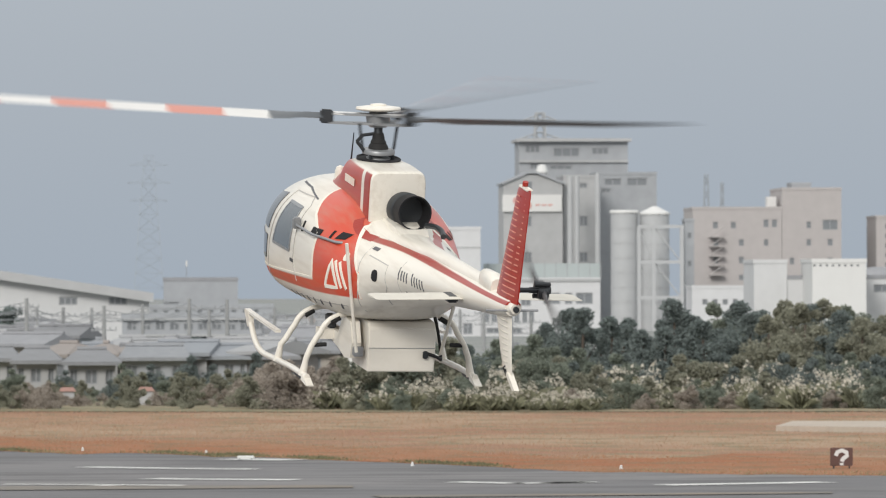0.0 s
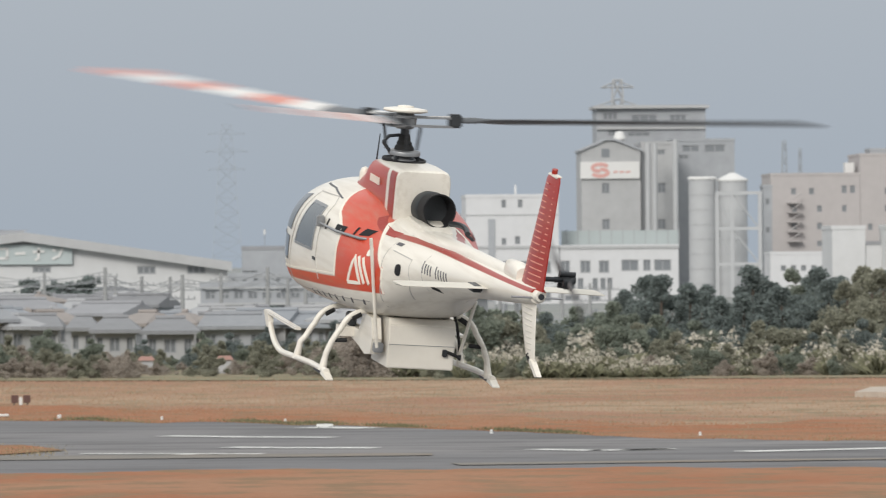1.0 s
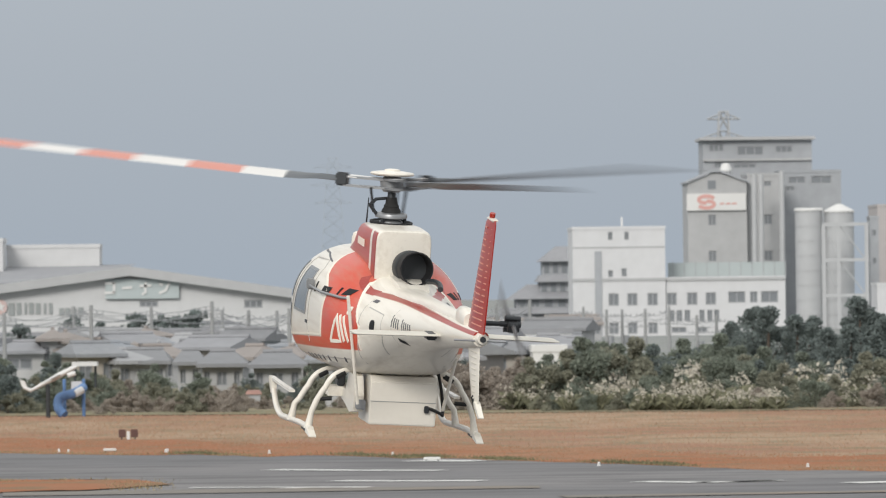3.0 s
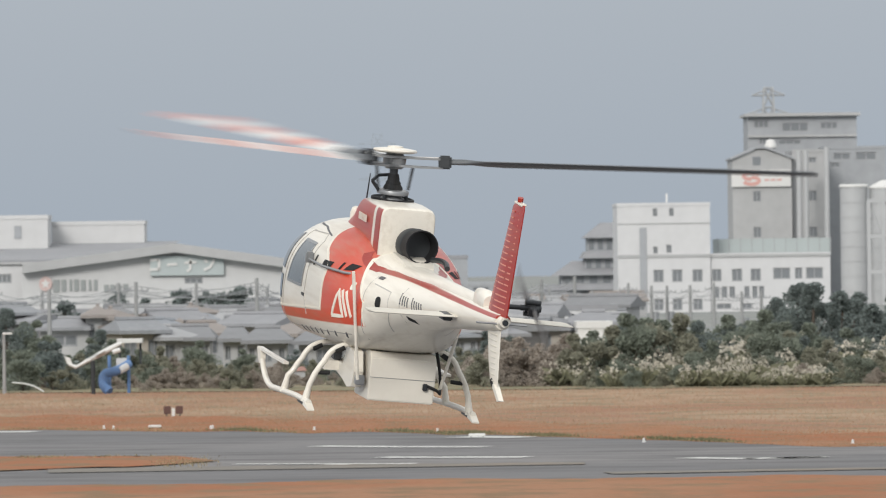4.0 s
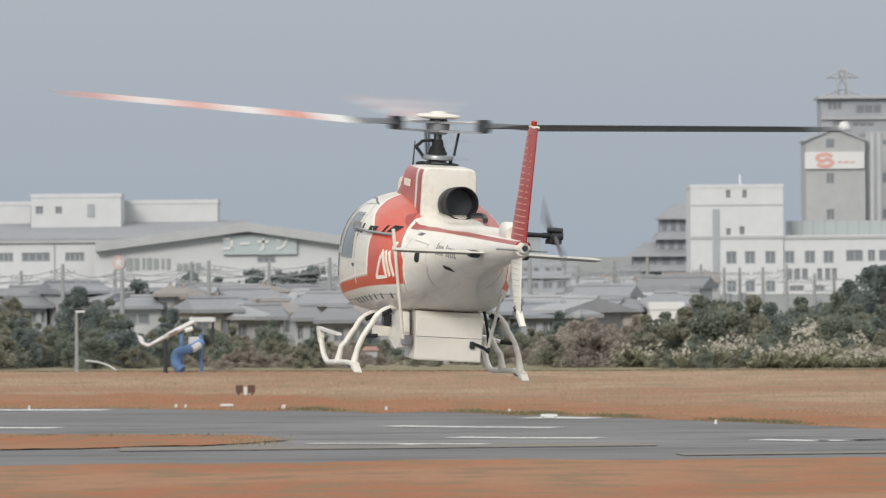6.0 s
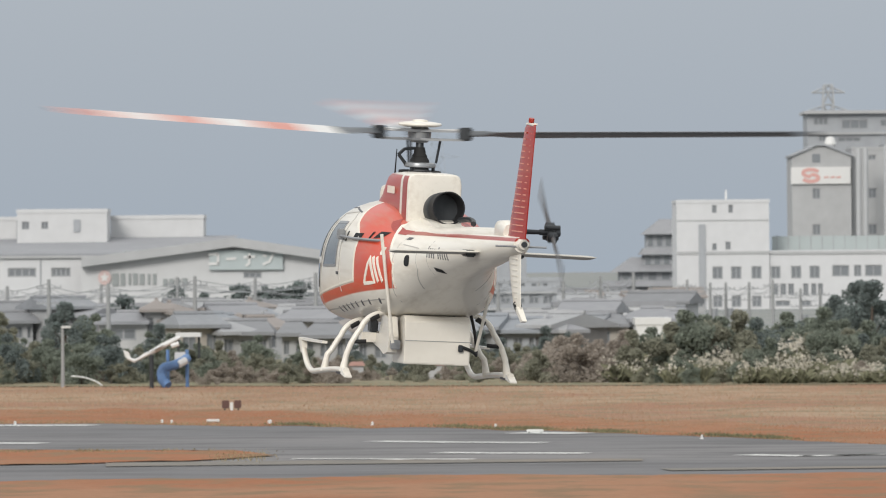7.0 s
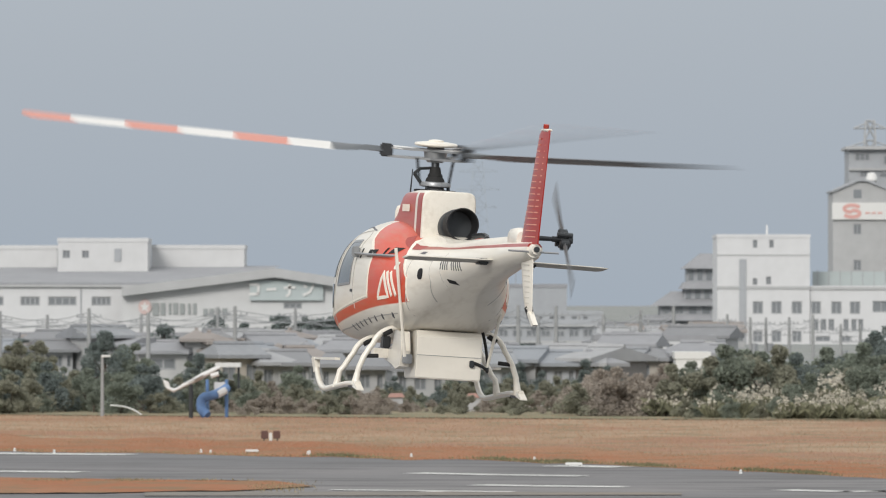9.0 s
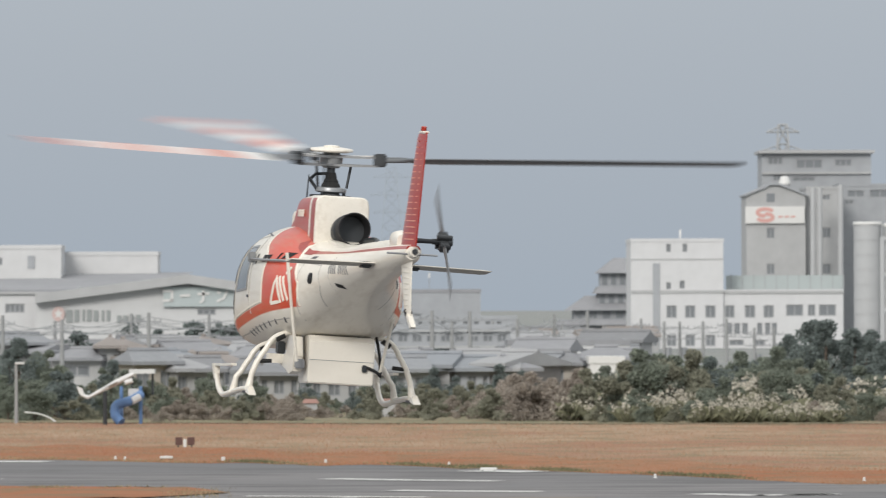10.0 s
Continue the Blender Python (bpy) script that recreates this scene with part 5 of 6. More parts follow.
# clumps of trees round the lamp post and the playground
for u, v, i, d in ((130, 577, 0, 372), (112, 590, 0, 374), (160, 600, 1, 376), (60, 640, 1, 350), (30, 628, 2, 356), (95, 640, 1, 348), (10, 600, 2, 380), (-30, 596, 2, 378), (-70, 610, 1, 372), (-120, 600, 0, 376), (-180, 605, 1, 372), (185, 640, 1, 350), (215, 655, 1, 352), (295, 615, 0, 366), (280, 630, 1, 368), (250, 660, 1, 350), (345, 680, 0, 346), (375, 690, 1, 344), (240, 690, 1, 342), (150, 660, 2, 344), (-10, 650, 1, 346), (-60, 645, 2, 348), (180, 590, 1, 400), (60, 660, 2, 342), (-100, 660, 1, 344), (-230, 600, 0, 372), (-280, 610, 2, 372), (330, 650, 0, 372), (20, 690, 1, 338), (110, 680, 1, 340), (210, 690, 2, 338)):
    top = spot(0, v, d).z
    spots_t.append((spot(u, 0, d).x, d, i, top / 4.75))
for i in range(44):
    u = -300 + i * 16 + pr.uniform(-8, 8)
    d = pr.uniform(336, 350)
    spots_b.append((spot(u, 0, d).x, d, pr.choice((0, 3, 1, 0)), pr.uniform(0.5, 1.0)))
plant_out(tree_kinds, spots_t, 2, "airfield trees")
plant_out(bush_kinds, spots_b, 3, "scrub bushes")
reed_kinds = [pampas(61, 22, 1.5), pampas(62, 28, 1.7), pampas(63, 18, 1.2)]
spots = []
for i in range(120):
    u = pr.uniform(1070, 2250)
    d = pr.choice((pr.uniform(326, 331), pr.uniform(329, 336), pr.uniform(334, 344)))
    if (u < 1200 or u > 1650) and pr.random() < 0.5:
        continue
    spots.append((spot(u, 0, d).x, d, pr.randrange(3), pr.uniform(0.6, 0.95) * (1.0 if d < 334 else 1.35)))
for i in range(60):
    u = 1330 + i * 4.2 + pr.uniform(-10, 10)
    d = 326 + pr.uniform(-2, 2)
    spots.append((spot(u, 0, d).x, d, pr.randrange(3), pr.uniform(0.35, 0.7)))
for i in range(46):
    spots.append((spot(pr.uniform(1190, 1480), 0, 345).x, pr.uniform(338, 354), pr.randrange(3), pr.uniform(0.9, 1.35)))
for i in range(40):
    spots.append((spot(pr.uniform(1560, 2250), 0, 335).x, pr.uniform(330, 342), pr.randrange(3), pr.uniform(0.7, 1.25)))
for i in range(50):
    d = pr.uniform(328, 342)
    spots.append((spot(pr.uniform(1180, 1580), 0, d).x, d, pr.randrange(3), pr.uniform(0.6, 1.1)))
plant_out(reed_kinds, spots, 4)


# ---- the helicopter: x forward, y to its left, z up from the skids' soles ----
heli = thing("helicopter", 0, 100, 3.4, "white and orange light helicopter hovering over the airfield", "helicopter")

# stations of the hull: x, belly, top, half width, squareness
HULL = ((3.42, 0.88, 1.02, 0.07, 2.0), (3.36, 0.80, 1.12, 0.17, 2.0), (3.20, 0.69, 1.30, 0.36, 2.1), (2.90, 0.60, 1.53, 0.56, 2.2), (2.50, 0.54, 1.77, 0.73, 2.3),
        (2.00, 0.53, 1.98, 0.85, 2.3), (1.40, 0.55, 2.12, 0.915, 2.35), (0.70, 0.60, 2.18, 0.93, 2.35), (0.0, 0.64, 2.19, 0.93, 2.35), (-0.60, 0.68, 2.13, 0.91, 2.25),
        (-1.10, 0.72, 1.99, 0.85, 2.0), (-1.50, 0.80, 1.91, 0.74, 1.95), (-1.90, 0.92, 1.87, 0.65, 2.2), (-2.40, 1.10, 1.86, 0.53, 2.1), (-3.00, 1.26, 1.88, 0.42, 2.0),
        (-3.80, 1.42, 1.91, 0.325, 2.0), (-4.80, 1.56, 1.945, 0.24, 2.0), (-5.60, 1.66, 1.98, 0.18, 2.0), (-6.20, 1.74, 1.985, 0.135, 2.0), (-6.45, 1.79, 1.98, 0.10, 2.0))


LOW = 1.3


def hull_at(x):
    for a, b in zip(HULL, HULL[1:]):
        if b[0] <= x <= a[0]:
            t = (x - b[0]) / (a[0] - b[0])
            return [b[i] + (a[i] - b[i]) * t for i in range(1, 5)]
    return list(HULL[0][1:] if x > HULL[0][0] else HULL[-1][1:])


def hull_y(x, z):
    zb, zt, hw, n = hull_at(x)
    k = min(1.0, abs((z - (zb + zt) / 2) / ((zt - zb) / 2)))
    n = n + LOW * max(0.0, min(1.0, (x + 2.2) / 0.8)) if z < (zb + zt) / 2 else n
    return hw * (1 - k ** n) ** (1 / n)


def section(x, zb, zt, hw, n, count=48, low=0.0):
    zc, hh = (zb + zt) / 2, (zt - zb) / 2
    out = []
    for j in range(count):
        a = 2 * math.pi * j / count
        c, s = math.cos(a), math.sin(a)
        e = 2 / (n + low * max(0.0, min(1.0, (x + 2.2) / 0.8)) if s < 0 else n)
        out.append((x, hw * math.copysign(abs(c) ** e, c), zc + hh * math.copysign(abs(s) ** e, s)))
    return out


fine = []
for a, b in zip(HULL, HULL[1:]):
    for k in range(4):
        fine.append([a[i] + (b[i] - a[i]) * k / 4 for i in range(5)])
fine.append(list(HULL[-1]))
for _ in range(3):
    fine = [fine[0]] + [[q[0]] + [(p[i] + 2 * q[i] + r[i]) / 4 for i in range(1, 5)] for p, q, r in zip(fine, fine[1:], fine[2:])] + [fine[-1]]
HULL = tuple(tuple(f) for f in fine)
bm = bmesh.new()
rings(bm, [section(*f, 64, LOW) for f in fine])
part("fuselage", bm, M_BODY, heli, "cream-white fuselage with orange belt and block", True)


def shell_patch(name, corners, mat, parent=heli, off=0.007, n=8, side=1, label="", thick=0.006, round_=0.0):
    """A panel that lies on the hull; corners (x, z) run round it."""
    bm = bmesh.new()
    (ax, az), (bx, bz), (cx, cz), (dx, dz) = corners
    for lift in (off, off - thick):
        vs = []
        for i in range(n + 1):
            row = []
            for j in range(n + 1):
                s, t = i / n, j / n
                if round_:
                    e = round_ * (abs(2 * t - 1) ** 4)
                    s = 0.5 + (s - 0.5) * (1 - e)
                x = (ax * (1 - s) + bx * s) * (1 - t) + (dx * (1 - s) + cx * s) * t
                z = (az * (1 - s) + bz * s) * (1 - t) + (dz * (1 - s) + cz * s) * t
                row.append(bm.verts.new((x, side * (hull_y(x, z) + lift), z)))
            vs.append(row)
        for i in range(n):
            for j in range(n):
                bm.faces.new((vs[i][j], vs[i + 1][j], vs[i + 1][j + 1], vs[i][j + 1]))
    return part(name, bm, mat, parent, label, True)


def shell_line(name, pts, mat, wide=0.018, side=1, off=0.008, parent=heli):
    """A thin strip on the hull along a row of (x, z) points."""
    bm = bmesh.new()
    loops = []
    dense = []
    for a, b in zip(pts, pts[1:]):
        m = max(2, int(math.hypot(b[0] - a[0], b[1] - a[1]) / 0.08))
        dense += [(a[0] + (b[0] - a[0]) * k / m, a[1] + (b[1] - a[1]) * k / m) for k in range(m)]
    dense.append(pts[-1])
    for i, p in enumerate(dense):
        a, b = dense[max(0, i - 1)], dense[min(len(dense) - 1, i + 1)]
        d = Vector((b[0] - a[0], b[1] - a[1])).normalized()
        q = ((p[0] - d.y * wide / 2, p[1] + d.x * wide / 2), (p[0] + d.y * wide / 2, p[1] - d.x * wide / 2))
        loops.append([(x, side * (hull_y(x, z) + o), z) for x, z, o in ((*q[0], off), (*q[1], off), (*q[1], 0.0), (*q[0], 0.0))])
    rings(bm, loops)
    return part(name, bm, mat, parent)


for sd in (1, -1):
    shell_patch("door_window", ((1.32, 1.26), (0.42, 1.30), (0.30, 1.86), (0.92, 1.84)), M_CABINGLASS, side=sd, label="tinted cabin door window")
    shell_line("window_seal", ((1.32, 1.26), (0.42, 1.30), (0.30, 1.86), (0.92, 1.84), (1.32, 1.26)), M_GREYMETAL, 0.03, sd, 0.010)
    shell_line("door_seam", ((1.75, 0.66), (1.55, 1.24), (1.05, 1.95), (0.25, 2.0), (0.10, 1.92), (0.22, 1.26), (0.10, 0.98)), M_SEAM, 0.010, sd, 0.007)
    shell_line("door_handle", ((0.34, 1.21), (0.20, 1.21)), M_STEEL, 0.035, sd, 0.014)
    shell_line("roof_seam", ((1.30, 2.02), (0.75, 2.04), (0.1, 2.0)), M_BLACKPAINT, 0.012, sd, 0.007)
    shell_patch("windscreen", ((3.00, 1.34), (1.66, 1.36), (1.30, 1.88), (2.25, 1.74)), M_DARKGLASS, side=sd, label="dark curved windscreen half", n=12)
    shell_patch("chin_window", ((3.05, 0.92), (1.80, 0.96), (1.72, 1.27), (3.05, 1.24)), M_DARKGLASS, side=sd, label="dark chin window")
    shell_patch("air_vent", ((-0.39, 1.66), (-0.68, 1.67), (-0.70, 1.76), (-0.41, 1.75)), M_SOOT, side=sd, label="dark louvred air vent")
    shell_patch("air_vent", ((-1.02, 1.71), (-1.20, 1.73), (-1.24, 1.80), (-1.05, 1.80)), M_SOOT, side=sd, label="dark louvred air vent")
    shell_patch("air_vent", ((-0.90, 1.70), (-0.94, 1.70), (-0.94, 1.79), (-0.90, 1.79)), M_SOOT, side=sd, label="dark slot vent")
    shell_patch("air_vent", ((-0.04, 1.63), (-0.09, 1.63), (-0.09, 1.76), (-0.04, 1.76)), M_SOOT, side=sd, label="dark slot vent")
    # cream edging of the orange block
    shell_line("edging", ((-0.62, 1.17), (-0.62, 1.66), (-0.55, 1.74), (-0.40, 1.81), (-0.24, 1.87), (-0.06, 1.99), (0.07, 2.09), (0.11, 2.15)), M_CREAM, 0.03, sd, 0.007)
    shell_line("edging", ((-0.62, 1.16), (0.4, 1.04), (1.3, 0.93), (2.3, 0.82)), M_CREAM, 0.025, sd, 0.007)
    shell_line("edging", ((-1.88, 1.13), (-1.90, 1.42), (-1.74, 1.55), (-1.58, 1.66), (-1.29, 1.84), (-1.18, 1.91)), M_CREAM, 0.03, sd, 0.007)
    # plain emblem of a triangle and two bars
    shell_line("emblem", ((-1.08, 1.14), (-1.21, 1.48), (-1.38, 1.17), (-1.08, 1.14)), M_CREAM, 0.045, sd, 0.009)
    shell_line("emblem", ((-1.29, 1.49), (-1.48, 1.18)), M_CREAM, 0.042, sd, 0.009)
    shell_line("emblem", ((-1.39, 1.49), (-1.60, 1.19)), M_CREAM, 0.042, sd, 0.009)
    # maker's lettering as plain strokes
    for i in range(10):
        if i != 4:
            x = -2.92 - 0.085 * i
            hh = 0.14 if i in (0, 5) else 0.115
            shell_line("lettering", ((x - 0.018, 1.565), (x + 0.018, 1.565 + hh)), M_BLACKPAINT, 0.026, sd, 0.006)
    shell_patch("filler_hole", ((-2.22, 1.42), (-2.36, 1.42), (-2.36, 1.56), (-2.22, 1.56)), M_SOOT, side=sd, label="dark round filler recess", round_=0.6)
    shell_patch("data_plate", ((-1.86, 1.74), (-2.02, 1.74), (-2.02, 1.77), (-1.86, 1.77)), M_BLACKPAINT, side=sd)
    shell_line("panel_seam", ((-1.95, 1.68), (-2.55, 1.66), (-2.6, 1.4), (-2.35, 1.15)), M_SEAM, 0.010, sd, 0.006)
    shell_line("panel_seam", ((-1.8, 1.85), (-1.9, 1.3), (-1.75, 0.95)), M_SEAM, 0.010, sd, 0.006)
    shell_line("panel_seam", ((-2.9, 1.85), (-2.95, 1.35)), M_SEAM, 0.008, sd, 0.006)
    shell_line("lower_seam", ((2.4, 0.62), (1.0, 0.72), (-0.4, 0.86), (-1.5, 0.97)), M_SEAM, 0.012, sd, 0.006)
    for i in range(8):
        x = 0.75 - 0.3 * i
        shell_line("drain_slot", ((x, 0.70 + 0.03 * i), (x - 0.05, 0.76 + 0.03 * i)), M_BLACKPAINT, 0.022, sd, 0.010)
    # red sweep that joins the cowling's stripe to the line along the boom
    shell_line("stripe", ((-0.97, 1.955), (-1.02, 1.925), (-1.10, 1.89), (-1.22, 1.85), (-1.4, 1.817), (-1.62, 1.814)), M_RED, 0.055, sd, 0.006)
    # round step and its mark behind the cabin
    shell_patch("step_cover", ((-1.42, 1.52), (-1.52, 1.52), (-1.52, 1.62), (-1.42, 1.62)), M_CREAM, side=sd, round_=0.6)
    if sd < 0:
        continue
    # rail along the cabin side
    bm = bmesh.new()
    tube(bm, [(0.05, sd * (hull_y(0.05, 1.70) + 0.01), 1.70), (0.02, sd * (hull_y(0, 1.7) + 0.07), 1.69), (-0.6, sd * (hull_y(-0.6, 1.69) + 0.06), 1.685), (-1.15, sd * (hull_y(-1.15, 1.69) + 0.05), 1.69), (-1.20, sd * (hull_y(-1.2, 1.69) - 0.01), 1.69)], 0.017, 8)
    part("side_rail", bm, M_GREYMETAL, heli, smooth=True)
    bm = bmesh.new()
    box(bm, 0.02, 0.10, sd * 0.945 - 0.05, sd * 0.945 + 0.05, 1.64, 1.78, 0.015)
    part("rail_bracket", bm, M_GREYMETAL, heli)
# underside fairing hatch on the boom
shell_patch("antenna_patch", ((-3.1, 1.40), (-3.3, 1.38), (-3.3, 1.43), (-3.1, 1.45)), M_SOOT, label="small dark intake")

# cowling round the gearbox and engine deck
COWL = ((0.95, 1.95, 2.20, 0.34, 2.6), (0.62, 1.95, 2.27, 0.40, 3.0), (0.30, 1.95, 2.40, 0.40, 3.4), (0.14, 1.95, 2.49, 0.40, 5.0), (0.04, 1.9, 2.53, 0.395, 6.5), (-0.50, 1.9, 2.555, 0.375, 8.0),
        (-1.02, 1.9, 2.555, 0.355, 9.0), (-1.10, 1.9, 2.55, 0.348, 9.0), (-1.125, 1.9, 2.535, 0.335, 9.0), (-1.13, 1.9, 2.50, 0.31, 8.0))
bm = bmesh.new()
rings(bm, [section(x, zb - 0.2, zt, hw * (1.0), n) for x, zb, zt, hw, n in COWL for zb in (zb - 0.15,)])
part("cowling", bm, M_COWL, heli, "orange and white gearbox cowling", True)
DECK = ((-0.7, 1.5, 2.02, 0.46, 3.0), (-1.12, 1.5, 1.98, 0.40, 3.2), (-1.5, 1.5, 1.93, 0.34, 3.0), (-1.9, 1.6, 1.91, 0.27, 2.8), (-2.4, 1.7, 1.93, 0.18, 2.4), (-3.2, 1.75, 1.97, 0.11, 2.4), (-5.6, 1.85, 2.05, 0.07, 2.4))
bm = bmesh.new()
rings(bm, [section(*f, 32) for f in DECK])
part("engine_deck", bm, M_COWL, heli, "white engine deck with red edge line", True)
bm = bmesh.new()
rings(bm, [section(-5.15, 1.9, 2.06, 0.06, 2.2, 20), section(-5.25, 1.88, 2.13, 0.09, 2.6, 20), section(-5.6, 1.88, 2.145, 0.10, 2.8, 20), section(-5.78, 1.88, 2.10, 0.09, 2.4, 20)])
part("gearbox_fairing", bm, M_WHITE, heli, smooth=True)
# roof intake ring in front of the mast, mast plinth
bm = bmesh.new()
rings(bm, [[(-0.12 + 0.30 * k * math.cos(a), 0.24 * k * math.sin(a), z) for a in (2 * math.pi * j / 24 for j in range(24))] for k, z in ((1.12, 2.52), (1.12, 2.563), (1.02, 2.568), (0.95, 2.55))])
part("mast_plinth", bm, M_SOOT, heli, smooth=True)
for sd in (1, -1):
    for i, w in enumerate((0.055, 0.055, 0.05, 0.05, 0.05, 0.05)):
        x = -0.10 - 0.075 * i
        bm = bmesh.new()
        y = 0.398
        box(bm, x - w / 2, x + w / 2 - 0.012, sd * y - 0.006, sd * y + 0.006, 2.27, 2.36)
        part("marking_bar", bm, M_CREAM, heli)
bm = bmesh.new()
tube(bm, [(0.25, 0.25, 2.44), (0.18, 0.25, 2.82)], 0.012, 6, 0.006)
part("aerial", bm, M_STEEL, heli)
bm = bmesh.new()
rings(bm, [[(0.55 + r * math.cos(a), 0.30 + r * math.sin(a), z) for a in (2 * math.pi * j / 12 for j in range(12))] for r, z in ((0.07, 2.14), (0.07, 2.27), (0.05, 2.33), (0.01, 2.35))])
part("beacon", bm, M_WHITE, heli, smooth=True)

# exhaust: a short wide tube with a thick lip
bm = bmesh.new()
p0, p1 = Vector((-1.08, -0.07, 2.10)), Vector((-1.66, -0.08, 2.145))
ax1 = (p1 - p0).normalized()
s1 = ax1.cross(Vector((0, 0, 1))).normalized()
u1 = s1.cross(ax1)


def hoop(p, r):
    return [p + s1 * (r * math.cos(a)) + u1 * (r * math.sin(a)) for a in (2 * math.pi * j / 32 for j in range(32))]


rings(bm, [hoop(p0, 0.195), hoop(p0 + ax1 * 0.3, 0.20), hoop(p1 - ax1 * 0.03, 0.21), hoop(p1, 0.21), hoop(p1, 0.195), hoop(p1 - ax1 * 0.1, 0.19), hoop(p0 + ax1 * 0.1, 0.17)])
part("exhaust_pipe", bm, M_SOOT, heli, "black sooty exhaust pipe", True)
bm = bmesh.new()
rings(bm, [hoop(p0, 0.21), hoop(p0 + ax1 * 0.26, 0.215), hoop(p0 + ax1 * 0.28, 0.20)])
part("exhaust_collar", bm, M_STEEL, heli, smooth=True)
bm = bmesh.new()
rings(bm, [[(x, y * s, z - k) for y, z in ((0.20, 1.80), (0.17, 2.0), (-0.27, 2.0), (-0.29, 1.80))] for x, s, k in ((-1.1, 1.0, 0.0), (-1.6, 0.95, 0.03), (-1.85, 0.8, 0.10))])
part("exhaust_shroud", bm, M_WHITE, heli)
bm = bmesh.new()
tube(bm, arc((-1.7, -0.22, 2.0), (-2.0, -0.34, 2.05), (-2.35, -0.26, 1.98), 6), 0.035, 8)
part("drain_pipe", bm, M_STEEL, heli, smooth=True)


# tail surfaces
M_STABSHADE = material("stabiliser_shade_skin", (0.42, 0.405, 0.37), 0.5, vary=0.1)


def wing_loops(stations, along):
    """Aerofoil loops; each station: position along, leading x, trailing x, thickness, the other coordinate."""
    loops = []
    for q, xl, xt, th, other in stations:
        prof = []
        for f, h in ((0, 0), (0.04, 0.5), (0.15, 0.9), (0.35, 1.0), (0.65, 0.75), (1.0, 0.12), (1.0, -0.12), (0.65, -0.75), (0.35, -1.0), (0.15, -0.9), (0.04, -0.5)):
            x = xl + (xt - xl) * f
            prof.append((x, q, other + h * th) if along == "y" else (x, other + h * th, q))
        loops.append(prof)
    return loops


for sd in (1, -1):
    bm = bmesh.new()
    rings(bm, wing_loops([(sd * 0.10, -4.55, -5.06, 0.028, 1.715), (sd * 1.18, -4.55, -5.06, 0.028, 1.70), (sd * 1.23, -4.56, -5.05, 0.022, 1.70), (sd * 1.25, -4.60, -5.02, 0.01, 1.70)], "y"))
    bmesh.ops.recalc_face_normals(bm, faces=bm.faces)
    # down-facing skin takes a darker grey that paints its shade
    for f in bm.faces:
        f.material_index = 1 if f.normal.z < -0.3 else 0
    stab = part("stabiliser", bm, (M_STAB, M_STABSHADE), heli, "horizontal stabiliser, shade painted darker grey below", True)
    stab.matrix_basis = pose(-4.8, 0, 1.71, 0, 3.2, 0) @ pose(4.8, 0, -1.71)
    bm = bmesh.new()
    box(bm, -4.95, -4.65, sd * 0.30 - 0.06, sd * 0.30 + 0.06, 1.66, 1.74, 0.015)
    part("stabiliser_fitting", bm, M_STEEL, heli)
bm = bmesh.new()
rings(bm, wing_loops([(1.94, -5.80, -6.62, 0.07, 0.0), (2.4, -6.02, -6.72, 0.062, 0.0), (3.28, -6.43, -6.91, 0.045, 0.0), (3.33, -6.48, -6.90, 0.03, 0.0)], "z"))
fin = part("upper_fin", bm, M_FIN, heli, "red ribbed tail fin", True)
M_RIB = material("rib_paint", (0.66, 0.27, 0.20), 0.4, vary=0.06)
for i in range(17):
    z = 2.04 + i * 0.074
    t = (z - 1.94) / 1.34
    bm = bmesh.new()
    xl, xt = -5.86 - 0.62 * t, -6.56 - 0.28 * t
    th = 0.058 - 0.02 * t
    rings(bm, [[(x, y, zz) for y, zz in ((w, z - 0.007), (w, z + 0.007), (-w, z + 0.007), (-w, z - 0.007))] for x, w in ((xl - 0.05, th * 0.92 + 0.010), ((xl + xt) / 2, th + 0.014), (xt + 0.2, th * 0.66 + 0.014), (xt + 0.03, th * 0.28 + 0.012))])
    part("fin_rib", bm, M_RIB, fin)
bm = bmesh.new()
tube(bm, [(-6.66, 0, 3.33), (-6.66, 0, 3.36), (-6.67, 0, 3.40)], 0.035, 10)
part("tail_light", bm, M_RED, heli)
bm = bmesh.new()
box(bm, -6.86, -6.52, -0.04, 0.04, 3.315, 3.345, 0.01)
part("fin_tip", bm, M_WHITE, heli)
bm = bmesh.new()
rings(bm, wing_loops([(1.78, -5.82, -6.40, 0.05, 0.0), (1.40, -6.05, -6.47, 0.045, 0.0), (1.14, -6.24, -6.54, 0.035, 0.0), (1.11, -6.27, -6.53, 0.02, 0.0)], "z"))
low = part("lower_fin", bm, M_WHITE, heli, "white ribbed lower fin", True)
for i in range(9):
    z = 1.70 - i * 0.066
    t = (1.78 - z) / 0.64
    bm = bmesh.new()
    xl, xt = -5.85 - 0.40 * t, -6.40 - 0.13 * t
    th = 0.045 - 0.012 * t
    rings(bm, [[(x, y, zz) for y, zz in ((th * k + 0.008, z - 0.007), (th * k + 0.008, z + 0.007), (-th * k - 0.008, z + 0.007), (-th * k - 0.008, z - 0.007))] for x, k in ((xl - 0.06, 0.9), ((xl + xt) / 2, 1.0), (xt + 0.08, 0.45))])
    part("fin_rib", bm, M_STAB, low)
bm = bmesh.new()
tube(bm, [(-6.34, 0, 1.17), (-6.42, 0, 1.10)], 0.055, 8, 0.04)
part("skid_joint", bm, M_RUBBER, heli)
bm = bmesh.new()
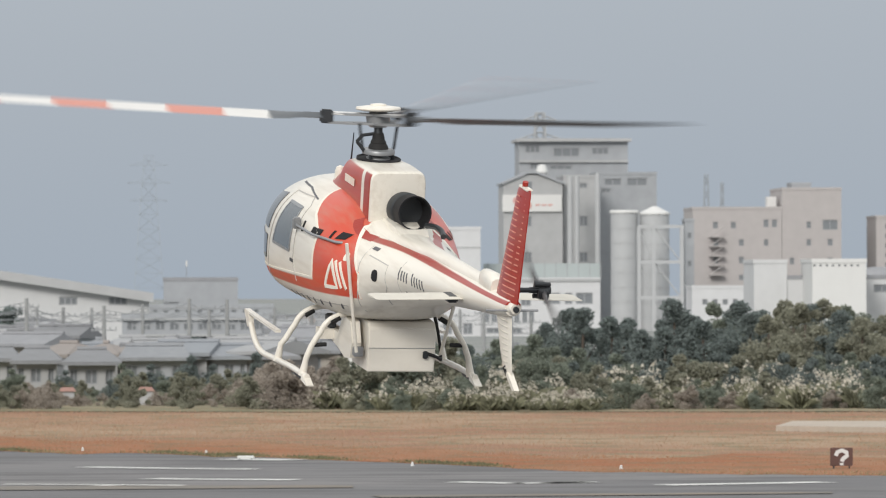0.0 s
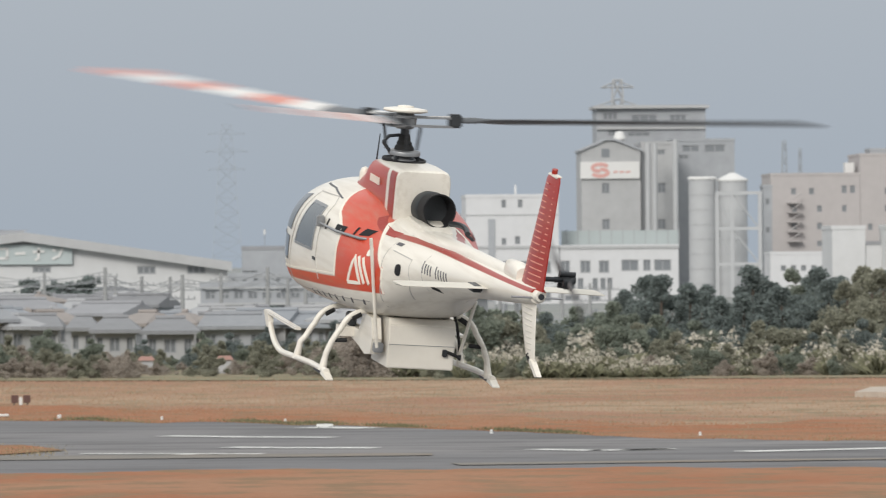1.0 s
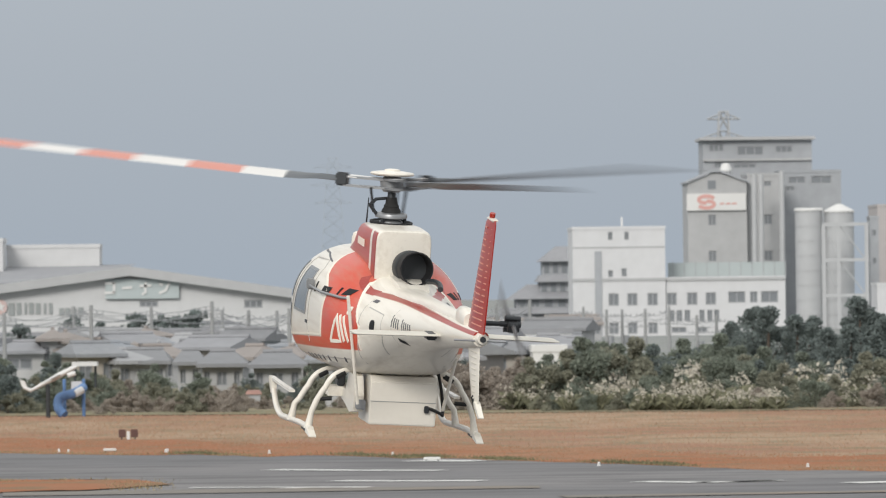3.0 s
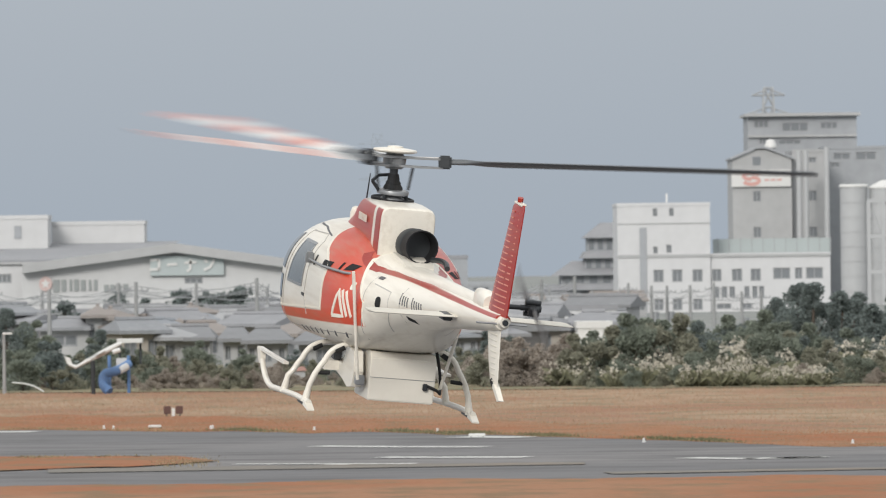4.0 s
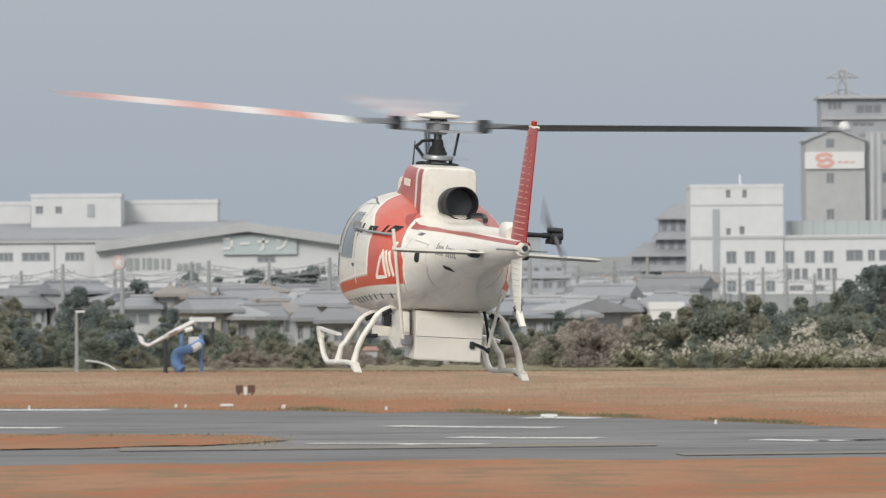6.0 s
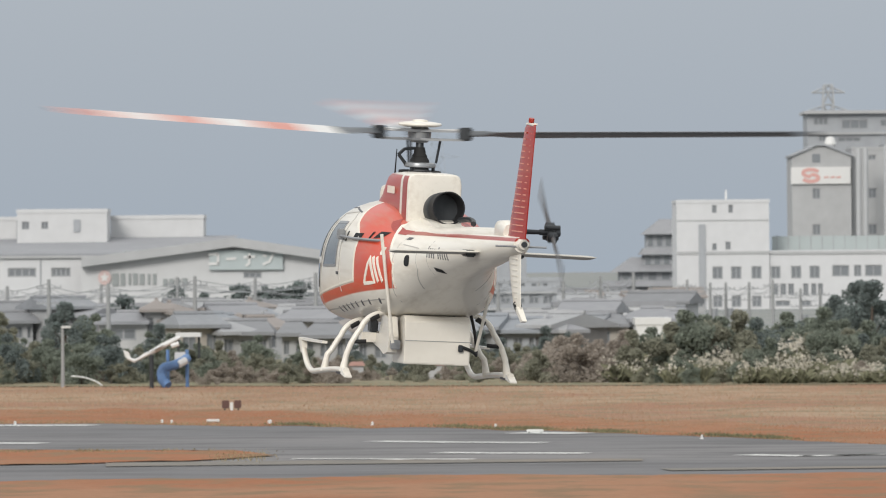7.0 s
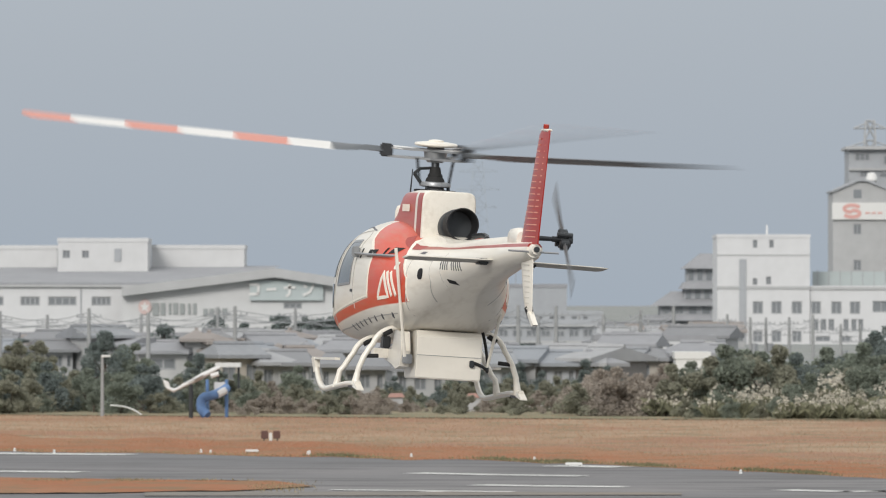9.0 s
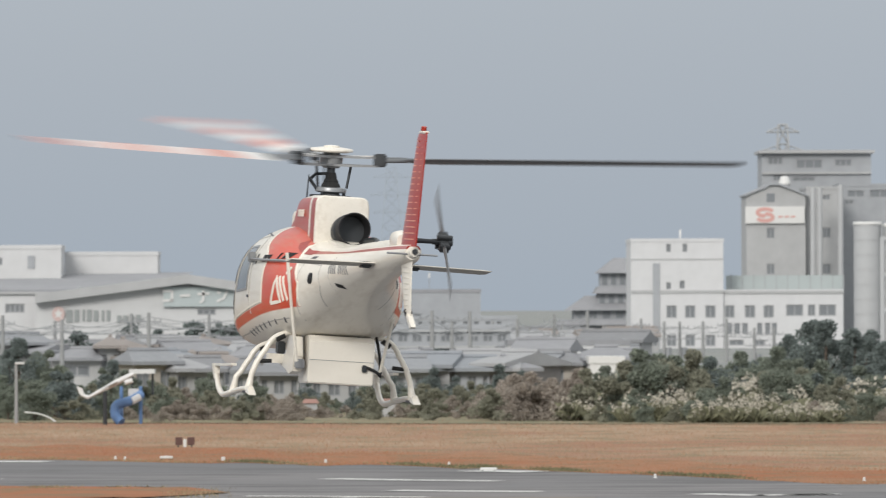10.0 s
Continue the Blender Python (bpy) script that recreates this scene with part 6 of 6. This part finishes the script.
rings(bm, [[(x - 0.05, y, z + 0.02), (x + 0.05, y, z), (x + 0.05, -y, z), (x - 0.05, -y, z + 0.02)] for x, z, y in ((-6.42, 1.12, 0.035), (-6.75, 0.965, 0.03))])
part("tail_skid", bm, M_WHITE, heli)
bm = bmesh.new()
tube(bm, [(-6.40, 0, 1.885), (-6.56, 0, 1.89)], 0.085, 14, 0.06)
part("tail_cone", bm, M_WHITE, heli, smooth=True)
bm = bmesh.new()
tube(bm, [(-6.55, 0, 1.89), (-6.60, 0, 1.89)], 0.035, 10)
part("position_light", bm, M_STEEL, heli)
bm = bmesh.new()
tube(bm, [(-6.45, 0.32, 1.86), (-6.45, -0.30, 1.86)], 0.014, 6)
part("static_rod", bm, M_GREYMETAL, heli)

# skids: two runners with upturned toes, two bowed cross tubes
for sd in (1, -1):
    bm = bmesh.new()
    y = 1.06 * sd
    tube(bm, [(-1.28, y, 0.05), (-0.5, y, 0.02), (0.2, y, -0.03), (0.75, y, -0.075)] + arc((0.88, y, -0.085), (1.22, y, -0.10), (1.46, y, 0.03), 6) + [(1.66, y, 0.17)], 0.037, 10)
    part("skid_runner", bm, M_WHITE, heli, "white tubular skid runner", True)
    bm = bmesh.new()
    rings(bm, [[(-1.18, y + 0.055, 0.0), (-1.18, y - 0.055, 0.0), (-1.18, y - 0.045, 0.07), (-1.18, y + 0.045, 0.07)], [(-1.44, y + 0.045, -0.035), (-1.44, y - 0.045, -0.035), (-1.44, y - 0.045, -0.02), (-1.44, y + 0.045, -0.02)]])
    part("skid_heel", bm, M_WHITE, heli)
    bm = bmesh.new()
    box(bm, -1.15, -0.75, y - 0.03, y + 0.03, -0.02, 0.012, 0.005)
    part("wear_strip", bm, M_STEEL, heli)
    bm = bmesh.new()
    rings(bm, [[(1.60, y + 0.03, 0.12), (1.60, y - 0.03, 0.12), (1.70, y - 0.03, 0.10), (1.70, y + 0.03, 0.10)], [(1.66, y + 0.04, 0.30), (1.66, y - 0.04, 0.30), (1.86, y - 0.04, 0.28), (1.86, y + 0.04, 0.28)]])
    part("toe_plate", bm, M_WHITE, heli)
    bm = bmesh.new()
    rings(bm, [[(x, y + a, z + b) for a, b in ((0.035, 0.016), (0.035, -0.016), (-0.035, -0.016), (-0.035, 0.016))] for x, z in ((1.86, 0.285), (1.0, 0.30), (0.24, 0.32))])
    part("boarding_step", bm, M_WHITE, heli, "white boarding step above the toe")
    for cx, top_z, foot in ((0.22, 0.62, -0.03), (-1.05, 0.77, 0.04)):
        bm = bmesh.new()
        legp = [(cx, y, foot), (cx, y * 0.965, 0.20 + foot), (cx, y * 0.915, top_z - 0.39), (cx, y * 0.85, top_z - 0.27)] + arc((cx, y * 0.81, top_z - 0.21), (cx, y * 0.74, top_z), (cx, y * 0.50, top_z + 0.02), 8) + [(cx, sd * 0.3, top_z + 0.02), (cx, 0.0, top_z + 0.02)]
        tube(bm, legp, 0.037, 10, 0.034)
        part("cross_tube", bm, M_WHITE, heli, "white bowed skid leg", True)
        bm = bmesh.new()
        tube(bm, [(cx, y, foot - 0.02), (cx, y * 0.975, foot + 0.14)], 0.054, 10, 0.038)
        part("leg_socket", bm, M_WHITE, heli, smooth=True)
        bm = bmesh.new()
        tube(bm, [(cx, sd * 0.74, top_z - 0.085), (cx, sd * 0.63, top_z - 0.02)], 0.041, 10)
        part("leg_clamp", bm, M_RUBBER, heli)
    bm = bmesh.new()
    tube(bm, [(-1.05, sd * 0.96, 0.40), (-1.05, sd * 0.78, 0.41)], 0.026, 8)
    part("hand_bar", bm, M_RUBBER, heli)

# box slung under the belly, with its frame and struts
bm = bmesh.new()
prof = ((-0.80, 0.15), (-1.55, 0.17), (-1.56, 0.46), (-1.545, 0.705), (-1.47, 0.775), (-0.80, 0.775))
rings(bm, [[(x, y, z) for x, z in prof] for y in (0.385, -0.455)])
bmesh.ops.bevel(bm, geom=bm.edges[:], offset=0.012, segments=2, affect="EDGES")
pod = part("cargo_box", bm, M_BOXWHITE, heli, "white metal box slung below the belly", True)
bm = bmesh.new()
box(bm, -1.565, -1.53, -0.45, 0.38, 0.462, 0.468)
part("hinge_line", bm, M_GREYMETAL, pod)
bm = bmesh.new()
box(bm, -1.60, -1.55, -0.36, -0.30, 0.34, 0.43, 0.01)
part("latch", bm, M_STEEL, pod)
bm = bmesh.new()
tube(bm, arc((-1.58, -0.36, 0.40), (-1.60, -0.50, 0.36), (-1.45, -0.56, 0.30), 6) + arc((-1.4, -0.57, 0.34), (-1.3, -0.58, 0.55), (-1.2, -0.52, 0.80), 5), 0.02, 8)
part("cable", bm, M_RUBBER, pod, smooth=True)
bm = bmesh.new()
rings(bm, [[(x, y, z) for x, z in ((-1.35, 0.30), (-1.42, 0.50), (-1.30, 0.74), (-0.95, 0.76), (-0.75, 0.50), (-0.1, 0.50), (-0.1, 0.40), (-0.8, 0.32), (-1.1, 0.26))] for y in (0.56, 0.44)])
part("side_bracket", bm, M_WHITE, heli, "white plate bracket of the slung box")
bm = bmesh.new()
rings(bm, [[(x, y, z) for x, z in ((-0.55, 0.38), (-0.55, 0.50), (-0.35, 0.50), (-0.35, 0.38))] for y in (0.74, 0.44)])
part("bracket_arm", bm, M_WHITE, heli)
bm = bmesh.new()
box(bm, -0.5, -0.3, 0.52, 0.62, 0.50, 0.66, 0.015)
part("bracket_mount", bm, M_STEEL, heli)
for y0, y1, x0, x1, z0, z1 in ((0.557, 0.73, -1.65, -1.80, 0.43, 1.79), (-0.56, -0.60, -1.38, -1.60, 0.30, 1.05)):
    bm = bmesh.new()
    tube(bm, [(x0, y0, z0), (x1, y1 + (0.06 if y1 > 0 else -0.06), z1)], 0.021, 8)
    part("strut", bm, M_WHITE, heli, "slender white strut", True)
bm = bmesh.new()
box(bm, -1.48, -1.38, 0.42, 0.54, 0.34, 0.46, 0.012)
part("strut_foot", bm, M_GREYMETAL, heli)
for x, y in ((-0.9, 0.3), (-0.9, -0.3), (-1.3, 0.25), (-1.3, -0.25)):
    bm = bmesh.new()
    box(bm, x - 0.06, x + 0.06, y - 0.04, y + 0.04, 0.76, 0.90)
    part("box_mount", bm, M_STEEL, heli)

# mast, rubber boot, swashplate and scissor link
bm = bmesh.new()
tube(bm, [(-0.10, 0, 2.45), (-0.02, 0, 3.02)], 0.06, 14, 0.05)
part("mast", bm, M_STEEL, heli, smooth=True)


def turned(name, rows, mat, label=""):
    """A turned piece round the mast: radius and height, row by row."""
    bm = bmesh.new()
    rings(bm, [[(-0.14 + 0.18 * (z - 2.35) + r * math.cos(a), r * math.sin(a), z) for a in (2 * math.pi * j / 24 for j in range(24))] for r, z in rows])
    return part(name, bm, mat, heli, label, True)


turned("gearbox_top", ((0.15, 2.47), (0.15, 2.56), (0.12, 2.58), (0.11, 2.62)), M_GREYMETAL)
turned("swashplate", ((0.16, 2.60), (0.20, 2.61), (0.205, 2.635), (0.20, 2.66), (0.15, 2.67)), M_GREYMETAL, "grey metal swashplate")
turned("mast_boot", ((0.125, 2.665), (0.12, 2.70), (0.095, 2.735), (0.098, 2.75), (0.075, 2.785), (0.077, 2.80), (0.062, 2.86)), M_RUBBER, "black rubber boot round the mast")
for a in (0.3, 2.3, 4.4):
    bm = bmesh.new()
    tube(bm, [(-0.1 + 0.18 * math.cos(a), 0.18 * math.sin(a), 2.5), (-0.1 + 0.17 * math.cos(a), 0.17 * math.sin(a), 2.62)], 0.024, 6)
    part("servo_rod", bm, M_STEEL, heli)
bm = bmesh.new()
tube(bm, [(-0.12, 0.17, 2.62), (-0.12, 0.285, 2.76)], 0.024, 6)
tube(bm, [(-0.12, 0.285, 2.76), (-0.06, 0.20, 2.83), (-0.04, 0.06, 2.845)], 0.022, 6)
part("scissor_link", bm, M_STEEL, heli, "dark bent scissor link beside the mast")

# main rotor, turning about its own z
bm = bmesh.new()
rings(bm, [[(r * math.cos(a), r * math.sin(a), z) for a in (2 * math.pi * j / 24 for j in range(24))] for r, z in ((0.10, -0.10), (0.14, -0.06), (0.15, 0.03), (0.12, 0.07), (0.09, 0.12))])
rotor = part("main_rotor", bm, M_GREYMETAL, heli, "three-bladed main rotor with star-shaped hub")
for k in range(3):
    m = Matrix.Rotation(2 * math.pi * k / 3, 4, "Z")
    for z in (0.055, -0.055):
        bm = bmesh.new()
        arm = ((0.0, 0.13, z), (0.30, 0.10, z), (0.62, 0.05, z + 0.01), (0.62, -0.05, z + 0.01), (0.30, -0.10, z), (0.0, -0.13, z))
        rings(bm, [[m @ Vector((x, y, q + e)) for x, y, q in arm] for e in (-0.014, 0.014)])
        part("hub_arm", bm, M_GREYMETAL, rotor)
bm = bmesh.new()
rings(bm, [[(r * math.cos(a), r * math.sin(a), z) for a in (2 * math.pi * j / 32 for j in range(32))] for r, z in ((0.20, 0.10), (0.27, 0.115), (0.28, 0.13), (0.27, 0.15), (0.16, 0.165), (0.10, 0.17), (0.10, 0.185), (0.04, 0.195))])
part("rotor_cap", bm, M_WHITE, rotor, "round white rotor head cap", True)
for k in range(3):
    a = 2 * math.pi * k / 3 + 0.45
    bm = bmesh.new()
    tube(bm, [(-0.1 * 0 + 0.22 * math.cos(a), 0.22 * math.sin(a), -0.36), (0.27 * math.cos(a), 0.27 * math.sin(a), -0.05)], 0.018, 6)
    part("pitch_link", bm, M_STEEL, rotor)


def stripes():
    m = material("blade_upper", (0.64, 0.63, 0.61), 0.4, vary=0.04)
    n, l = m.node_tree.nodes, m.node_tree.links
    op, step, mix, x, y, z = sums(m)
    b = n["Principled BSDF"]
    old = b.inputs["Base Color"].links[0].from_socket
    red = op("ADD", op("MULTIPLY", step(x, 1.92), op("SUBTRACT", 1.0, step(x, 2.62))), op("MULTIPLY", step(x, 3.34), op("SUBTRACT", 1.0, step(x, 4.02))))
    red = op("ADD", red, step(x, 4.72))
    # stripe red is paled, with the sun's glint on the blades put into it
    col = mix(red, old, (0.55, 0.23, 0.18))
    col = mix(step(x, 1.36), (0.10, 0.11, 0.12), col)
    l.new(col, b.inputs["Base Color"])
    return m


M_BLADETOP = stripes()
for k in range(3):
    bm = bmesh.new()
    loops = []
    for x, ch, tw in ((0.66, 0.10, -15), (0.9, 0.13, -15), (1.15, 0.26, -15), (1.4, 0.31, -15), (2.5, 0.31, -14), (4.0, 0.31, -13), (5.25, 0.31, -12), (5.345, 0.26, -12)):
        t = radians(tw)
        th = 0.045 if x < 1.0 else 0.02
        prof = []
        # y negative is the leading edge
        for f, h in ((0, 0), (0.08, 0.7), (0.3, 1.0), (0.65, 0.6), (1.0, 0.05), (0.65, -0.4), (0.3, -0.7), (0.08, -0.55)):
            yy, zz = ch * (f - 0.3), th * h
            prof.append((x, yy * math.cos(t) - zz * math.sin(t), yy * math.sin(t) + zz * math.cos(t) + 0.0))
        loops.append(prof)
    vs = rings(bm, loops)
    bm.faces.ensure_lookup_table()
    bmesh.ops.recalc_face_normals(bm, faces=bm.faces)
    # the paint of the upper side stops short of the dark leading edge
    for i, f in enumerate(bm.faces):
        f.material_index = 0 if i < 8 * (len(loops) - 1) and i % 8 in (1, 2, 3) else 1
    blade = part("rotor_blade", bm, (M_BLADETOP, M_BLADE), rotor, "rotor blade striped red and white above, grey below", True)
    blade.matrix_basis = pose(0, 0, 0.0, 0, 0, 120 * k) @ pose(0, 0, 0, 0, -2.7, 0)
    bm = bmesh.new()
    box(bm, 0.56, 0.72, -0.07, 0.07, -0.085, 0.085, 0.02)
    grip = part("blade_grip", bm, M_STEEL, rotor)
    grip.matrix_basis = blade.matrix_basis.copy()
    bm = bmesh.new()
    rings(bm, [[(x, y, z) for y, z in ((w, 0.03), (-w, 0.05), (-w, 0.065), (w, 0.045))] for x, w in ((0.12, 0.10), (0.56, 0.07))])
    sleeve = part("blade_sleeve", bm, M_SIGNWHITE, rotor)
    sleeve.matrix_basis = blade.matrix_basis.copy()

M_TAILBLADE = material("tail_blade_paint", (0.14, 0.145, 0.15), 0.5, vary=0.05)
# tail rotor, turning about its own y, and its gearbox shaft
bm = bmesh.new()
tube(bm, [(-6.08, -0.05, 2.03), (-6.08, -0.40, 2.03)], 0.034, 10, 0.026)
part("tail_shaft", bm, M_STEEL, heli, smooth=True)
bm = bmesh.new()
tube(bm, [(0, 0.14, 0), (0, -0.06, 0)], 0.036, 10)
for z in (0.1, -0.1):
    box(bm, -0.055, 0.055, -0.06, 0.06, z - 0.045, z + 0.045, 0.012)
for x in (0.075, -0.075):
    tube(bm, [(x, 0.09, 0), (x, -0.10, 0)], 0.03, 8)
tube(bm, [(0, -0.05, 0), (0, -0.11, 0)], 0.06, 12, 0.045)
for z in (0.12, -0.12):
    tube(bm, [(0.06, 0.06, z * 0.5), (0.06, -0.02, z)], 0.014, 6)
tail_rotor = part("tail_rotor", bm, M_STEEL, heli, "two-bladed grey tail rotor", True)
for sg in (1, -1):
    bm = bmesh.new()
    loops = []
    for z in (0.08, 0.3, 0.9, 0.93):
        ch = 0.10 if z < 0.92 else 0.09
        w = 0.016 if z > 0.2 else 0.03
        t = radians(6) * sg
        loops.append([(x * math.cos(t) - y * math.sin(t), x * math.sin(t) + y * math.cos(t), sg * z) for x, y in ((-ch / 2, 0), (-ch / 4, w), (ch / 2, 0.002), (ch / 2, -0.002), (-ch / 4, -w))])
    rings(bm, loops)
    part("tail_blade", bm, M_TAILBLADE, tail_rotor, smooth=True)

# time, x, y, z, then heading, pitch and bank in degrees
FLIGHT = [
    (0, 2.699, 97.42, 4.126, 13.02, -10.66, 0.56),
    (0.5, 2.301, 98.12, 3.903, 14.28, -10.29, 1.63),
    (1, 1.967, 98.13, 3.721, 13.60, -9.16, 3.27),
    (1.5, 1.781, 98.61, 3.589, 11.14, -7.71, 0.37),
    (2, 1.432, 99.17, 3.508, 9.00, -7.62, 0.68),
    (2.2, 1.233, 99.17, 3.466, 8.82, -7.31, 1.89),
    (3.3, 0.337, 99.92, 3.359, 10.55, -7.20, 3.58),
    (3.5, 0.190, 99.90, 3.370, 11.40, -7.40, 4.20),
    (4, -0.105, 100.07, 3.388, 12.44, -7.91, 5.28),
    (4.5, -0.215, 100.30, 3.399, 12.22, -7.20, 4.95),
    (5, -0.246, 100.08, 3.419, 11.58, -4.79, 3.61),
    (5.5, -0.289, 99.99, 3.491, 10.33, -3.84, 3.18),
    (6, -0.329, 99.93, 3.545, 9.66, -3.67, 3.42),
    (6.2, -0.332, 100.03, 3.570, 9.72, -3.57, 3.30),
    (7.5, -0.354, 101.30, 3.692, 12.77, -2.10, 2.69),
    (8, -0.492, 101.56, 3.744, 13.26, -1.37, 4.33),
    (8.5, -0.567, 101.56, 3.785, 11.75, -1.67, 3.31),
    (9, -0.701, 101.72, 3.817, 11.62, -1.13, 3.53),
    (9.5, -0.862, 102.10, 3.822, 11.08, -0.51, 5.48),
    (10, -0.929, 101.73, 3.821, 9.85, -0.85, 3.69),]
# time and the angle of one rotor blade round the mast, on top of the steady turn
PHASE = [(0.0, 65), (0.3, 86), (0.5, 95), (0.7, 118), (1.0, 133), (1.3, 157), (1.5, 176), (1.8, 189), (2.0, 202), (2.2, 222), (3.3, 312), (3.5, 328), (4.0, 359), (4.2, 349), (4.5, 323), (4.7, 302), (5.0, 324), (5.2, 338), (5.5, 360),
         (5.8, 342), (6.0, 334), (6.2, 320), (7.3, 342), (7.5, 330), (7.8, 262), (8.0, 245), (8.2, 238), (8.5, 227), (9.0, 186), (9.2, 165), (9.5, 127), (9.6, 124), (10.0, 110)]


# time, then the bank and the backward tilt of the rotor disc against the body
DISC = [(0.0, -0.6, 0.0), (0.5, 0.2, 0.0), (1.0, 0.0, 0.0), (1.5, 1.0, 0.0), (2.0, -0.2, 0.0), (3.5, 0.0, -0.3), (4.0, -0.8, -0.4), (4.5, -0.6, -1.2), (5.0, -0.4, -0.8), (6.0, -0.6, -0.6),
        (7.5, -0.9, 0.9), (8.0, -2.3, 0.4), (8.5, -1.2, 1.3), (9.0, -1.0, 1.9), (9.5, -3.5, 0.2), (10.0, -1.3, 1.6)]
# time and the lead of the tail rotor on its steady turn
TAIL = [(0.0, 72), (6.2, 72), (7.3, 50), (10.0, 50)]


def along(rows, t, i):
    for a, b in zip(rows, rows[1:]):
        if a[0] <= t <= b[0]:
            return a[i] + (b[i] - a[i]) * (t - a[0]) / (b[0] - a[0])
    return rows[-1][i]


def motions():
    walk(heli, [(t, pose(x, y, z, bank, pitch, 90 + head)) for t, x, y, z, head, pitch, bank in FLIGHT])
    rows, tail = [], []
    for f in range(301):
        t = f / 30
        turn = along(PHASE, t, 1) - 90 - along(FLIGHT, t, 4) - 80 * f
        rows.append((t, pose(0, 0, 3.02, along(DISC, t, 1), -2.2 - along(DISC, t, 2) - 0.75 * along(FLIGHT, t, 5), 0) @ pose(0, 0, 0, 0, 0, turn)))
        tail.append((t, pose(-6.08, -0.43, 2.03) @ pose(0, 0, 0, 0, 84 * f + along(TAIL, t, 1), 0)))
    walk(rotor, rows)
    walk(tail_rotor, tail)


motions()
